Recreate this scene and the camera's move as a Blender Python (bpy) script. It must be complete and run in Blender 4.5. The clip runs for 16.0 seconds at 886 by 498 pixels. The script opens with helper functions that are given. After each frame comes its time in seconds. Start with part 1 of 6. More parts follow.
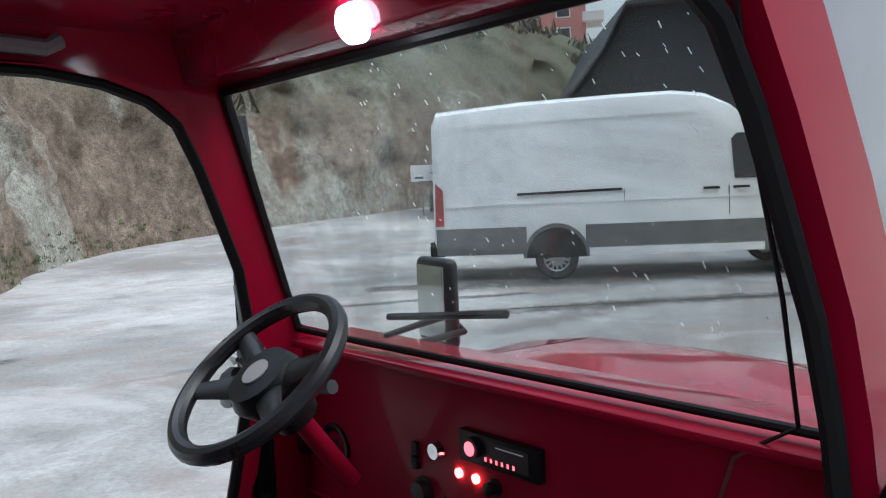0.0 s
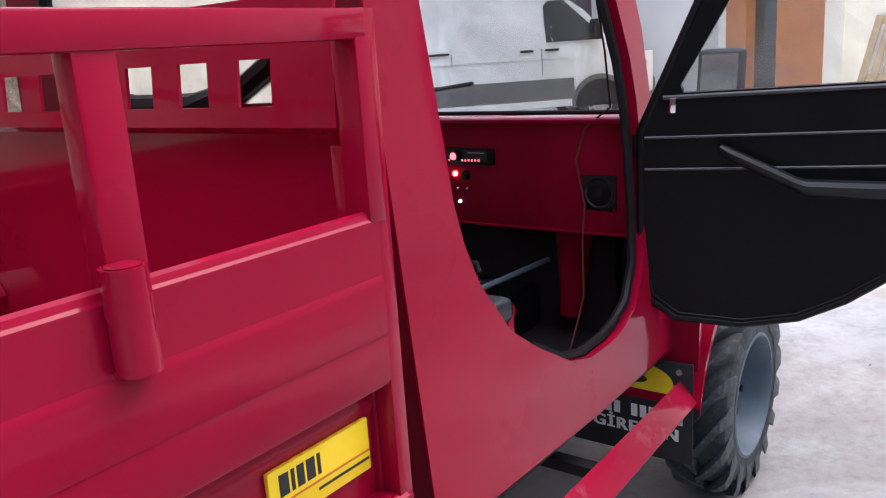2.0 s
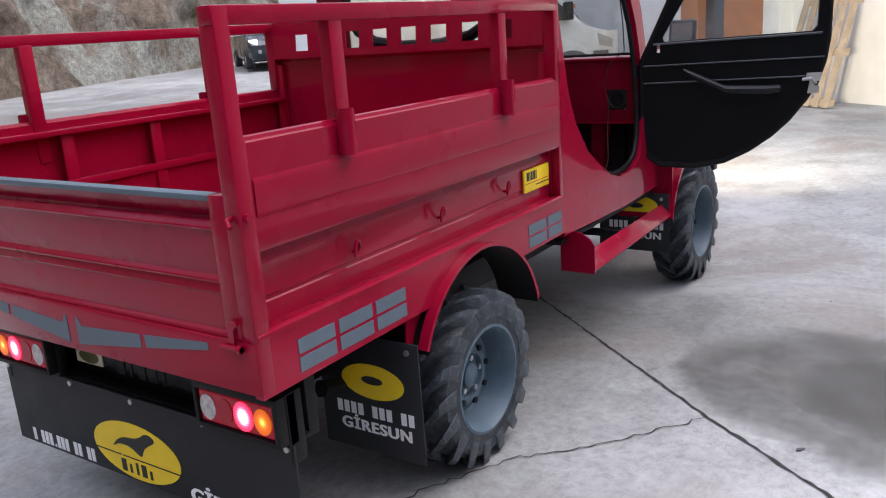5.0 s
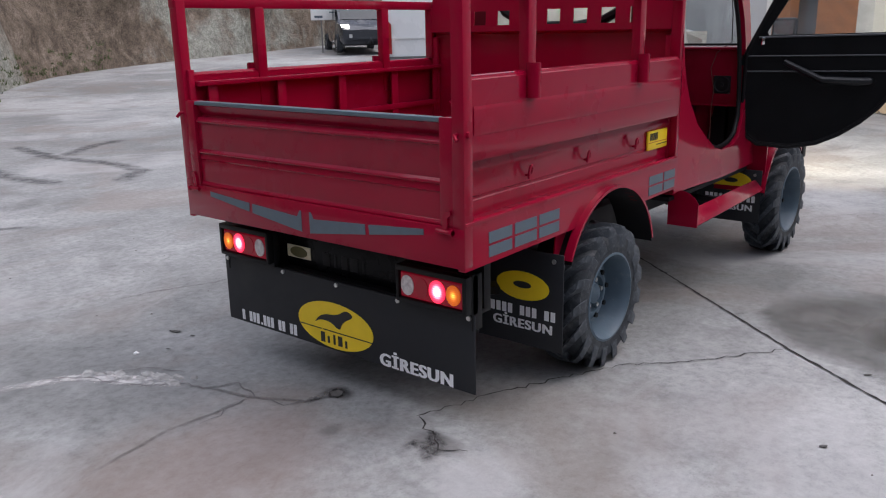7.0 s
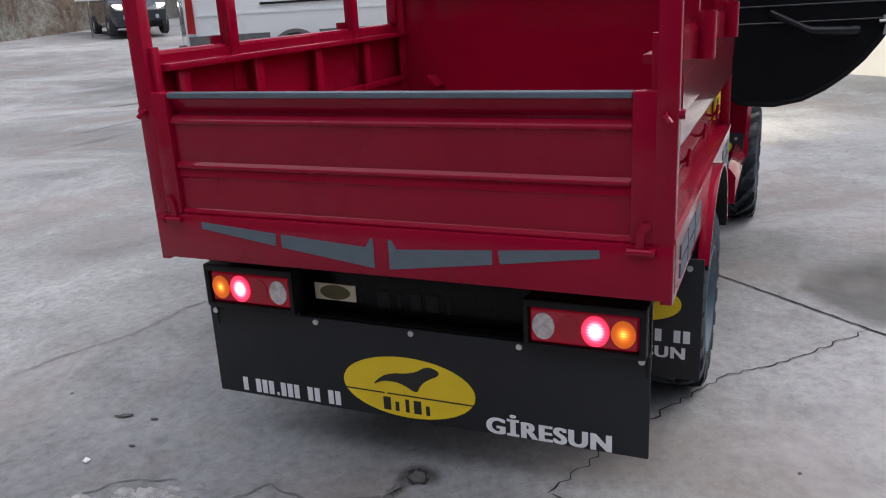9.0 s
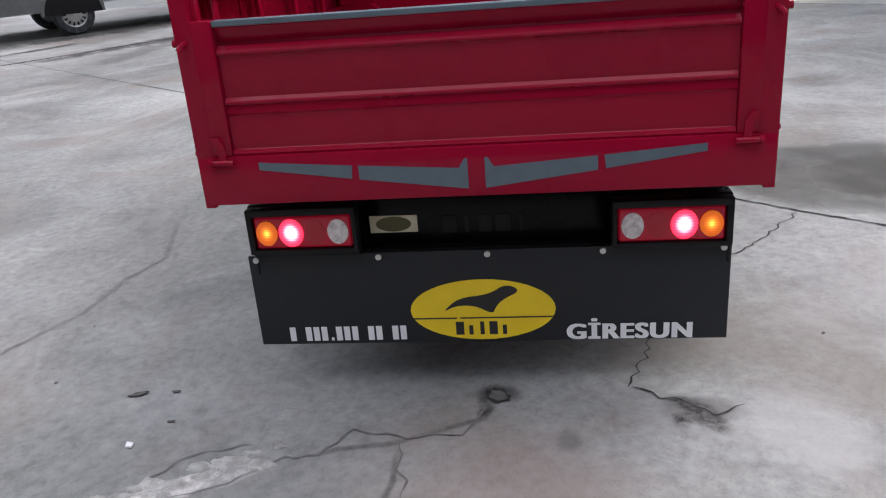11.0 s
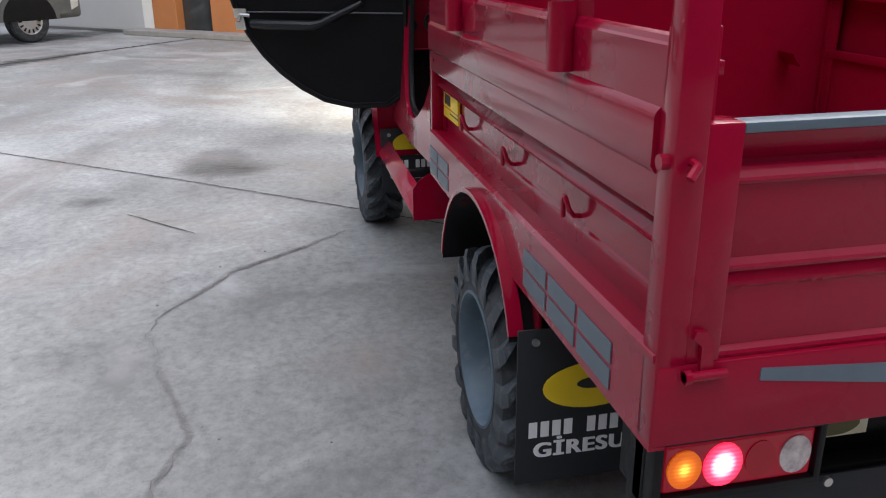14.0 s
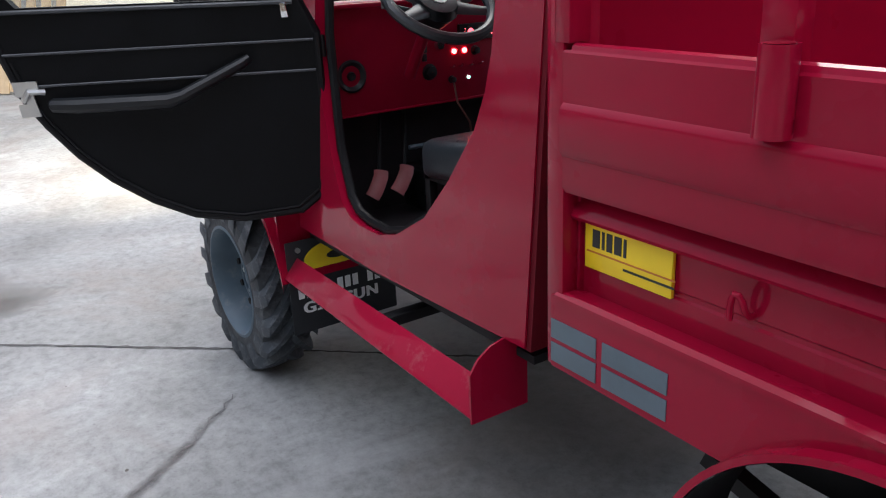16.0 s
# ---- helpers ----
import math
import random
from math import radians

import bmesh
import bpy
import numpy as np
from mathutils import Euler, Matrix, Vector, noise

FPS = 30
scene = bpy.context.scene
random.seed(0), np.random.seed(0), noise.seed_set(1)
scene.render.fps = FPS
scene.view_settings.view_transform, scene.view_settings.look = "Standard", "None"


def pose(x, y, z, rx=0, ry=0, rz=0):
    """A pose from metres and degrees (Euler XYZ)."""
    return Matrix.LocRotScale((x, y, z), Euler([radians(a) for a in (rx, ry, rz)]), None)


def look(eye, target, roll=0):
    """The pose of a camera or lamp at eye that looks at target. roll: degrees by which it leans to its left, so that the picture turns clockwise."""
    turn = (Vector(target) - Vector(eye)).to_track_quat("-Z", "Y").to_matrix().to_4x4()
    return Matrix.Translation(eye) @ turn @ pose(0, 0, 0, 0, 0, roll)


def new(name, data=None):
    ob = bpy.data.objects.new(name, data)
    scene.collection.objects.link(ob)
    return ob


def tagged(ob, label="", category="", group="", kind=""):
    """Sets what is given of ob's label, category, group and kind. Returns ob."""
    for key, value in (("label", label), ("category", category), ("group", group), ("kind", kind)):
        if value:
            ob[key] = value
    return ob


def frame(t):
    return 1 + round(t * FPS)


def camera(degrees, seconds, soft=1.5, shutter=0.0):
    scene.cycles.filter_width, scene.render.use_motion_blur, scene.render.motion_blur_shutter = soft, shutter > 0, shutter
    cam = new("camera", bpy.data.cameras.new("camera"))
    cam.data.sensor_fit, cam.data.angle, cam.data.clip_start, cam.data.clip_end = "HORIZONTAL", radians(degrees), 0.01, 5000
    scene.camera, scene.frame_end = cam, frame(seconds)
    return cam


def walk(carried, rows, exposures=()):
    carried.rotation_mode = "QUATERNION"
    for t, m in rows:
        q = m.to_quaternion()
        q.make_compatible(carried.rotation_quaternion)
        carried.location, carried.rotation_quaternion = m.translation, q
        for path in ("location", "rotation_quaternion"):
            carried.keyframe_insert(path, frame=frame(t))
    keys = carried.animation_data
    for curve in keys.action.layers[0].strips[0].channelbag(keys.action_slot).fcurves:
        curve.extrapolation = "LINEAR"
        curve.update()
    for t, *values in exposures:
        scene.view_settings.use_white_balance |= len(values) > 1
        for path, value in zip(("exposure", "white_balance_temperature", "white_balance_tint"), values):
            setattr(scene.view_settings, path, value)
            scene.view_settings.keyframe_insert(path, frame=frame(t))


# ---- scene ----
cam = camera(57.2, 16.0, 1.1)

PATH = [
    (0, (1.946, -0.934, 1.578), (3.236, 0.587, 1.424), -2.6),
    (0.5, (1.72, -1.08, 1.548), (3.112, 0.318, 1.219), -2.3),
    (0.8, (1.517, -1.141, 1.528), (2.964, 0.181, 1.13), -3.2),
    (1, (1.392, -1.18, 1.522), (2.878, 0.077, 1.06), -4.1),
    (1.5, (1.054, -1.37, 1.466), (2.6, -0.185, 1.016), -3.9),
    (2, (0.712, -1.495, 1.481), (2.258, -0.318, 1.008), -3.9),
    (2.5, (0.325, -1.555, 1.491), (1.91, -0.44, 0.996), -4.3),
    (3, (-0.082, -1.641, 1.471), (1.504, -0.525, 0.981), -4.0),
    (3.5, (-0.453, -1.684, 1.469), (1.145, -0.584, 0.984), -4.6),
    (4, (-0.729, -1.713, 1.478), (0.887, -0.644, 0.981), -5.0),
    (4.2, (-0.828, -1.765, 1.478), (0.788, -0.7, 0.973), -4.9),
    (6.3, (-1.822, -2.459, 1.411), (-0.292, -1.281, 0.889), -1.3),
    (6.5, (-1.886, -2.442, 1.408), (-0.364, -1.255, 0.886), -0.9),
    (7, (-2.012, -2.235, 1.406), (-0.511, -1.022, 0.882), -1.1),
    (7.5, (-2.026, -1.944, 1.382), (-0.545, -0.715, 0.838), -0.9),
    (8, (-1.919, -1.62, 1.383), (-0.412, -0.426, 0.83), -0.5),
    (8.2, (-1.897, -1.489, 1.374), (-0.344, -0.357, 0.82), -0.5),
    (10.3, (-1.786, -0.313, 1.342), (0.056, -0.038, 0.612), -5.5),
    (10.5, (-1.834, -0.266, 1.327), (0.007, -0.009, 0.589), -5.1),
    (11, (-2.047, -0.17, 1.321), (-0.207, 0.081, 0.58), -4.6),
    (11.5, (-2.167, -0.013, 1.328), (-0.317, 0.236, 0.61), -2.8),
    (12, (-2.129, 0.288, 1.363), (-0.277, 0.508, 0.64), -2.1),
    (12.5, (-1.904, 0.514, 1.348), (-0.045, 0.715, 0.639), -0.9),
    (13, (-1.614, 0.759, 1.356), (0.254, 0.873, 0.65), 0.2),
    (13.5, (-1.326, 1.066, 1.368), (0.542, 0.887, 0.675), 1.6),
    (14, (-0.988, 1.243, 1.349), (0.851, 0.853, 0.667), -0.5),
    (14.5, (-0.618, 1.407, 1.352), (1.148, 0.763, 0.669), 0.9),
    (15, (-0.232, 1.562, 1.399), (1.475, 0.771, 0.719), -1.1),
    (15.5, (0.207, 1.604, 1.398), (1.924, 0.841, 0.713), -2.3),
    (16, (0.562, 1.633, 1.388), (2.139, 0.606, 0.712), -2.7),
]
LIGHTING = [(0, 0.68, 5750, 8), (0.5, 1.03, 5850, 8), (1.0, 1.05, 5950, 9), (1.5, 1.0, 6050, 10), (2, 1.05, 5950, 21), (3, 0.98, 5950, 20), (4, 0.85, 5900, 18), (6.5, 0.17, 6050, 18), (7.5, 0.1, 6000, 17), (11, 0.34, 6150, 15), (11.5, 0.16, 6100, 12), (12.5, 0.22, 6150, 13), (13, 0.3, 6130, 14), (13.5, 0.52, 6100, 17), (14, 0.56, 6050, 14), (16, 0.83, 5950, 14)]
walk(cam, [(t, look(eye, target, roll)) for t, eye, target, roll in PATH], LIGHTING)

# ---- light ----
world = bpy.data.worlds.new("overcast_sky")
scene.world = world
world.use_nodes = True
wn = world.node_tree
wn.nodes.clear()
w_out = wn.nodes.new("ShaderNodeOutputWorld")
w_bg = wn.nodes.new("ShaderNodeBackground")
w_sky = wn.nodes.new("ShaderNodeTexSky")
w_sky.sky_type = "NISHITA"
w_sky.sun_disc = False
w_sky.sun_elevation = radians(55)
w_sky.sun_rotation = radians(135)
w_sky.air_density, w_sky.dust_density, w_sky.ozone_density = 1.6, 6.0, 1.0
w_hsv = wn.nodes.new("ShaderNodeHueSaturation")
w_hsv.inputs["Saturation"].default_value = 0.5
wn.links.new(w_sky.outputs[0], w_hsv.inputs["Color"])
wn.links.new(w_hsv.outputs[0], w_bg.inputs["Color"])
w_bg.inputs["Strength"].default_value = 0.125
wn.links.new(w_bg.outputs[0], w_out.inputs["Surface"])

sun = new("sun", bpy.data.lights.new("sun", "SUN"))
sun.data.energy, sun.data.angle, sun.data.color = 1.4, radians(70), (1.0, 0.98, 0.96)
sun.matrix_world = look((-2, 2, 20), (1, 0, 0))


# ---- materials ----
def nodes_of(name):
    m = bpy.data.materials.new(name)
    m.use_nodes = True
    t = m.node_tree
    return m, t, t.nodes["Principled BSDF"]


def noise_node(t, scale, detail=4.0, rough=0.6, coord="Object", distort=0.0, squash=None):
    c = t.nodes.new("ShaderNodeTexCoord")
    n = t.nodes.new("ShaderNodeTexNoise")
    n.inputs["Scale"].default_value, n.inputs["Detail"].default_value = scale, detail
    n.inputs["Roughness"].default_value, n.inputs["Distortion"].default_value = rough, distort
    if squash:
        mp = t.nodes.new("ShaderNodeMapping")
        mp.inputs["Scale"].default_value = squash
        t.links.new(c.outputs[coord], mp.inputs[0])
        t.links.new(mp.outputs[0], n.inputs["Vector"])
    else:
        t.links.new(c.outputs[coord], n.inputs["Vector"])
    return n


def ramp(t, source, stops):
    r = t.nodes.new("ShaderNodeValToRGB")
    els = r.color_ramp.elements
    while len(els) < len(stops):
        els.new(0.5)
    for e, (p, c) in zip(els, stops):
        e.position = p
        e.color = (c, c, c, 1) if isinstance(c, (int, float)) else (*c, 1)
    t.links.new(source, r.inputs[0])
    return r.outputs[0]


def mix(t, fac, a, b, kind="MIX"):
    m = t.nodes.new("ShaderNodeMix")
    m.data_type, m.blend_type = "RGBA", kind
    for sock, v in ((m.inputs[0], fac), (m.inputs[6], a), (m.inputs[7], b)):
        if isinstance(v, (int, float)):
            sock.default_value = v
        elif isinstance(v, tuple):
            sock.default_value = (*v, 1)
        else:
            t.links.new(v, sock)
    return m.outputs[2]


def bump(t, b, height, strength, dist=0.01):
    n = t.nodes.new("ShaderNodeBump")
    n.inputs["Strength"].default_value, n.inputs["Distance"].default_value = strength, dist
    t.links.new(height, n.inputs["Height"])
    t.links.new(n.outputs[0], b.inputs["Normal"])


def surface(name, colour, rough=0.5, metal=0.0, vary=0.15, scale=6.0, grain=80.0, relief=0.1, coat=0.0, dust=None, dust_at=(0.55, 0.75), spec=0.5):
    """Base colour with cloudy variation, fine grain relief and, where given, dust."""
    m, t, b = nodes_of(name)
    big = noise_node(t, scale, 5)
    dark = tuple(c * (1 - vary) for c in colour)
    light = tuple(min(1, c * (1 + vary)) for c in colour)
    col = ramp(t, big.outputs[0], [(0.3, dark), (0.7, light)])
    r = ramp(t, big.outputs[0], [(0.3, max(0.02, rough - 0.08)), (0.7, min(1, rough + 0.08))])
    if dust:
        d = noise_node(t, scale * 2.3, 8, 0.7)
        f = ramp(t, d.outputs[0], [(dust_at[0], 0.0), (dust_at[1], 0.6)])
        col = mix(t, f, col, dust)
    t.links.new(col, b.inputs["Base Color"])
    t.links.new(r, b.inputs["Roughness"])
    b.inputs["Metallic"].default_value = metal
    b.inputs["Specular IOR Level"].default_value = spec
    b.inputs["Coat Weight"].default_value = coat
    if coat:
        lw = t.nodes.new("ShaderNodeLayerWeight")
        lw.inputs[0].default_value = 0.5
        t.links.new(ramp(t, lw.outputs["Facing"], [(0.1, coat * 0.25), (0.5, coat * 0.7), (0.8, 1.0)]), b.inputs["Coat Weight"])
    b.inputs["Coat Roughness"].default_value = 0.07
    if relief:
        g = noise_node(t, grain, 3)
        bump(t, b, g.outputs[0], relief, 0.002)
    return m


def glow(name, colour, strength, base=None):
    m, t, b = nodes_of(name)
    b.inputs["Base Color"].default_value = (*(base or colour), 1)
    b.inputs["Emission Color"].default_value = (*colour, 1)
    b.inputs["Emission Strength"].default_value = strength
    b.inputs["Roughness"].default_value = 0.25
    return m


def glass(name, tint, rough=0.02, film=None, haze=0.26, lit_through=False):
    """Thin clear pane: transparent with a Fresnel gloss, and dirt where film is given."""
    m, t, b = nodes_of(name)
    t.nodes.remove(b)
    out = t.nodes["Material Output"]
    clear = t.nodes.new("ShaderNodeBsdfTransparent")
    clear.inputs[0].default_value = (*tint, 1)
    gl = t.nodes.new("ShaderNodeBsdfGlossy")
    gl.inputs["Roughness"].default_value = rough
    lw = t.nodes.new("ShaderNodeLayerWeight")
    lw.inputs[0].default_value = 0.5
    mx = t.nodes.new("ShaderNodeMixShader")
    t.links.new(ramp(t, lw.outputs["Facing"], [(0.0, 0.03), (0.5, 0.05), (0.75, 0.16), (1.0, 0.9)]), mx.inputs[0])
    t.links.new(clear.outputs[0], mx.inputs[1])
    t.links.new(gl.outputs[0], mx.inputs[2])
    last = mx.outputs[0]
    if film:
        df = t.nodes.new("ShaderNodeBsdfTranslucent" if lit_through else "ShaderNodeBsdfDiffuse")
        df.inputs[0].default_value = (*film, 1)
        n = noise_node(t, 2.2, 6, 0.65, distort=0.6)
        f = ramp(t, n.outputs[0], [(0.42, 0.3 if lit_through else 0.02), (0.68, haze)])
        m2 = t.nodes.new("ShaderNodeMixShader")
        t.links.new(f, m2.inputs[0])
        t.links.new(last, m2.inputs[1])
        t.links.new(df.outputs[0], m2.inputs[2])
        last = m2.outputs[0]
    t.links.new(last, out.inputs["Surface"])
    return m


def concrete_yard():
    m, t, b = nodes_of("yard_concrete")
    big = noise_node(t, 0.22, 6, 0.6, distort=0.6)
    mid = noise_node(t, 1.3, 8, 0.65, distort=0.4)
    fine = noise_node(t, 22, 8, 0.75)
    spec = noise_node(t, 90, 3, 0.6)
    col = ramp(t, big.outputs[0], [(0.38, (0.207, 0.211, 0.206)), (0.5, (0.295, 0.301, 0.297)), (0.62, (0.388, 0.396, 0.389))])
    col = mix(t, 0.75, col, ramp(t, mid.outputs[0], [(0.34, 0.55), (0.46, 0.9), (0.58, 1.05), (0.68, 1.3)]), "MULTIPLY")
    blot = noise_node(t, 5.5, 9, 0.72, distort=0.9)
    col = mix(t, 0.55, col, ramp(t, blot.outputs[0], [(0.34, 0.66), (0.44, 0.95), (0.54, 1.02), (0.66, 1.22)]), "MULTIPLY")
    col = mix(t, 0.95, col, ramp(t, fine.outputs[0], [(0.36, 0.76), (0.5, 1.0), (0.64, 1.18)]), "MULTIPLY")
    col = mix(t, 0.5, col, ramp(t, spec.outputs[0], [(0.28, 0.45), (0.4, 1.0)]), "MULTIPLY")
    c = t.nodes.new("ShaderNodeTexCoord")
    warp = noise_node(t, 1.6, 5, 0.6)
    # stains and the van's painted shade: centre, radii, darkness
    for x, y, rx, ry, k, *tone in STAINS_AND_SHADE:
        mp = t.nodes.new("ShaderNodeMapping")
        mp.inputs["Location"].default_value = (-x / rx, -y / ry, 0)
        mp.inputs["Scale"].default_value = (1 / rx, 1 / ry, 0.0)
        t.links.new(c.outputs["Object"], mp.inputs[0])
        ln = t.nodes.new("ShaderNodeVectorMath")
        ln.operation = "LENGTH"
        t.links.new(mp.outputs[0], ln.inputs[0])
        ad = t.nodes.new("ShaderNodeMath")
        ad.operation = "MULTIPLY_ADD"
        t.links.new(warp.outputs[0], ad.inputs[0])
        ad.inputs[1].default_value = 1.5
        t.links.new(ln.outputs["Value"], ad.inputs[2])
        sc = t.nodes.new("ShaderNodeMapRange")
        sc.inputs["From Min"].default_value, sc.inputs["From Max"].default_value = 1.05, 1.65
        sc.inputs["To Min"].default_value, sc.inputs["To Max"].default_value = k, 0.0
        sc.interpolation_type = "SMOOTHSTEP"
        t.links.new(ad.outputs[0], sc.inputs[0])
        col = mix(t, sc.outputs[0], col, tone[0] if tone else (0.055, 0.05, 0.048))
    brown = noise_node(t, 0.75, 6, 0.6, distort=0.8)
    col = mix(t, ramp(t, brown.outputs[0], [(0.5, 0.0), (0.64, 0.5)]), col, (0.22, 0.18, 0.155))
    pale = noise_node(t, 0.5, 7, 0.65, distort=1.2)
    col = mix(t, ramp(t, pale.outputs[0], [(0.53, 0.0), (0.64, 0.5)]), col, (0.44, 0.44, 0.44))
    t.links.new(col, b.inputs["Base Color"])
    t.links.new(ramp(t, mid.outputs[0], [(0.3, 0.5), (0.6, 0.78)]), b.inputs["Roughness"])
    bump(t, b, fine.outputs[0], 0.45, 0.006)
    return m


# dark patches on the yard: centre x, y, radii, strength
STAINS_AND_SHADE = [(2.4, -1.95, 0.62, 0.5, 0.35), (4.4, -2.25, 0.4, 0.3, 0.5), (4.85, 1.62, 0.5, 0.35, 0.5), (-0.02, -0.58, 0.10, 0.16, 0.7),
          # (12.2, 7.0) is damp ground, darkened further for the van's shade
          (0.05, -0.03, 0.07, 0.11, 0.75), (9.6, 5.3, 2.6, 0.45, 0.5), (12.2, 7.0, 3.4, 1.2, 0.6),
          (4.6, 6.2, 1.3, 0.16, 0.4), (5.9, 6.9, 1.0, 0.12, 0.4), (7.2, 4.1, 1.3, 0.5, 0.3),
          (-0.55, -0.05, 0.75, 0.6, 0.5, (0.26, 0.19, 0.165)), (-0.75, -0.95, 0.55, 0.4, 0.45, (0.27, 0.205, 0.185)), (-0.12, -0.85, 0.28, 0.2, 0.5, (0.45, 0.45, 0.45)), (-0.18, -0.22, 0.09, 0.07, 0.5)]

M_RED = surface("red_paint", (0.30, 0.003, 0.026), 0.3, 0.0, 0.07, 2.5, 30, 0.02, coat=0.95, spec=0.05)
M_DASH = surface("red_dashboard_paint", (0.27, 0.003, 0.024), 0.42, 0.0, 0.12, 6, 60, 0.06, coat=0.2, spec=0.1)
M_RED_DUSTY = surface("red_paint_dusty", (0.31, 0.005, 0.03), 0.36, 0.0, 0.08, 5, 120, 0.06, coat=0.5, spec=0.06, dust=(0.42, 0.2, 0.2), dust_at=(0.55, 0.85))
M_BLACK = surface("black_paint", (0.008, 0.008, 0.009), 0.5, 0, 0.3, 6, 120, 0.08, spec=0.25)
M_RUBBER = surface("tyre_rubber", (0.022, 0.027, 0.033), 0.65, 0, 0.3, 9, 70, 0.3, dust=(0.14, 0.15, 0.16), dust_at=(0.48, 0.72))
M_LUG = surface("worn_lug_rubber", (0.04, 0.049, 0.06), 0.6, 0, 0.35, 14, 60, 0.3, dust=(0.2, 0.215, 0.23), dust_at=(0.5, 0.72))
M_SEAL = surface("black_seal_rubber", (0.006, 0.006, 0.007), 0.5, 0, 0.2, 12, 90, 0.1, spec=0.2)
M_RIM = surface("grey_rim_paint", (0.075, 0.115, 0.15), 0.5, 0, 0.15, 9, 90, 0.1, dust=(0.25, 0.25, 0.25), dust_at=(0.55, 0.85))
M_FLAP = surface("flap_rubber", (0.0105, 0.0125, 0.0165), 0.6, 0, 0.15, 5, 60, 0.12)
M_VINYL = surface("black_vinyl", (0.0045, 0.005, 0.006), 0.42, 0, 0.3, 8, 160, 0.3, spec=0.13)
M_SEAT = surface("seat_vinyl", (0.022, 0.027, 0.032), 0.34, 0, 0.2, 8, 160, 0.25)
M_PIPING = surface("grey_piping", (0.055, 0.06, 0.068), 0.45, 0, 0.1)
M_PLASTIC = surface("black_plastic", (0.009, 0.0105, 0.0125), 0.38, 0, 0.15, 10, 200, 0.15, spec=0.35)
M_DARK = surface("dark_floor_mat", (0.024, 0.022, 0.024), 0.6, 0, 0.3, spec=0.15)
# the truck's red, darkened to stand for shade behind the cab
M_RED_SHADE = surface("red_paint_shaded", (0.13, 0.006, 0.014), 0.55, 0, 0.2, 4, 60, 0.05, spec=0.15)
M_WETPANE = glass("wet_rear_pane", (0.9, 0.9, 0.88), 0.06, (0.75, 0.74, 0.68), 0.5, lit_through=True)
M_GRAB = surface("pale_grey_plastic", (0.2, 0.21, 0.22), 0.45, 0, 0.1)
M_GRIP = surface("grey_black_grip", (0.022, 0.026, 0.03), 0.33, 0, 0.15, 10, 120, 0.1)
M_COVER = surface("black_cover_paint", (0.006, 0.008, 0.009), 0.3, 0, 0.3, 8, 60, 0.1, spec=0.4)
M_STRIP = surface("grey_reflective_tape", (0.10, 0.135, 0.165), 0.4, 0, 0.1, 20, 200, 0.1)
M_YELLOW = surface("yellow_enamel", (0.92, 0.66, 0.01), 0.4, 0, 0.06)
M_CREAM = surface("cream_card", (0.74, 0.69, 0.5), 0.5, 0, 0.08)
M_WHITE_INK = surface("white_lettering", (0.88, 0.89, 0.9), 0.5, 0, 0.05)
M_BLACK_INK = surface("black_lettering", (0.02, 0.02, 0.02), 0.5, 0, 0.05)
M_ZINC = surface("zinc_plate", (0.6, 0.6, 0.58), 0.35, 0.9, 0.1)
M_CHROME = surface("chrome", (0.75, 0.75, 0.75), 0.12, 1.0, 0.03, relief=0)
M_GLASS = glass("windscreen_glass", (0.95, 0.975, 0.97), 0.02, (0.42, 0.47, 0.45))
M_SOFTPANE = glass("clear_vinyl_pane", (0.88, 0.9, 0.9), 0.06, (0.45, 0.45, 0.45))
M_MIRROR = surface("mirror_face", (0.5, 0.54, 0.53), 0.03, 1.0, 0.01, relief=0)
M_RED_LENS = glow("tail_lens_red", (1.0, 0.01, 0.05), 0.07, (0.24, 0.003, 0.016))


def lit_lens(name, core, rim, most, least):
    m, t, b = nodes_of(name)
    c = t.nodes.new("ShaderNodeTexCoord")
    off = t.nodes.new("ShaderNodeVectorMath")
    off.operation = "SUBTRACT"
    off.inputs[1].default_value = (0.5, 0.5, 0.5)
    t.links.new(c.outputs["Generated"], off.inputs[0])
    flat_ = t.nodes.new("ShaderNodeVectorMath")
    flat_.operation = "MULTIPLY"
    flat_.inputs[1].default_value = (0, 2, 2)
    t.links.new(off.outputs[0], flat_.inputs[0])
    ln = t.nodes.new("ShaderNodeVectorMath")
    ln.operation = "LENGTH"
    t.links.new(flat_.outputs[0], ln.inputs[0])
    rib_ = t.nodes.new("ShaderNodeTexWave")
    rib_.bands_direction = "Z"
    rib_.inputs["Scale"].default_value, rib_.inputs["Distortion"].default_value = 3.2, 1.5
    t.links.new(c.outputs["Generated"], rib_.inputs["Vector"])
    k = ramp(t, ln.outputs["Value"], [(0.1, 1.0), (0.42, 0.3), (0.7, 0.07), (1.0, 0.02)])
    col = mix(t, k, rim, core)
    t.links.new(col, b.inputs["Emission Color"])
    b.inputs["Base Color"].default_value = (*rim, 1)
    st = mix(t, 1.0, ramp(t, k, [(0.0, least), (1.0, most)]), ramp(t, rib_.outputs["Fac"], [(0.0, 0.55), (1.0, 1.0)]), "MULTIPLY")
    sca = t.nodes.new("ShaderNodeMath")
    sca.operation = "MULTIPLY"
    t.links.new(st, sca.inputs[0])
    sca.inputs[1].default_value = 10.0
    t.links.new(sca.outputs[0], b.inputs["Emission Strength"])
    b.inputs["Roughness"].default_value = 0.2
    return m


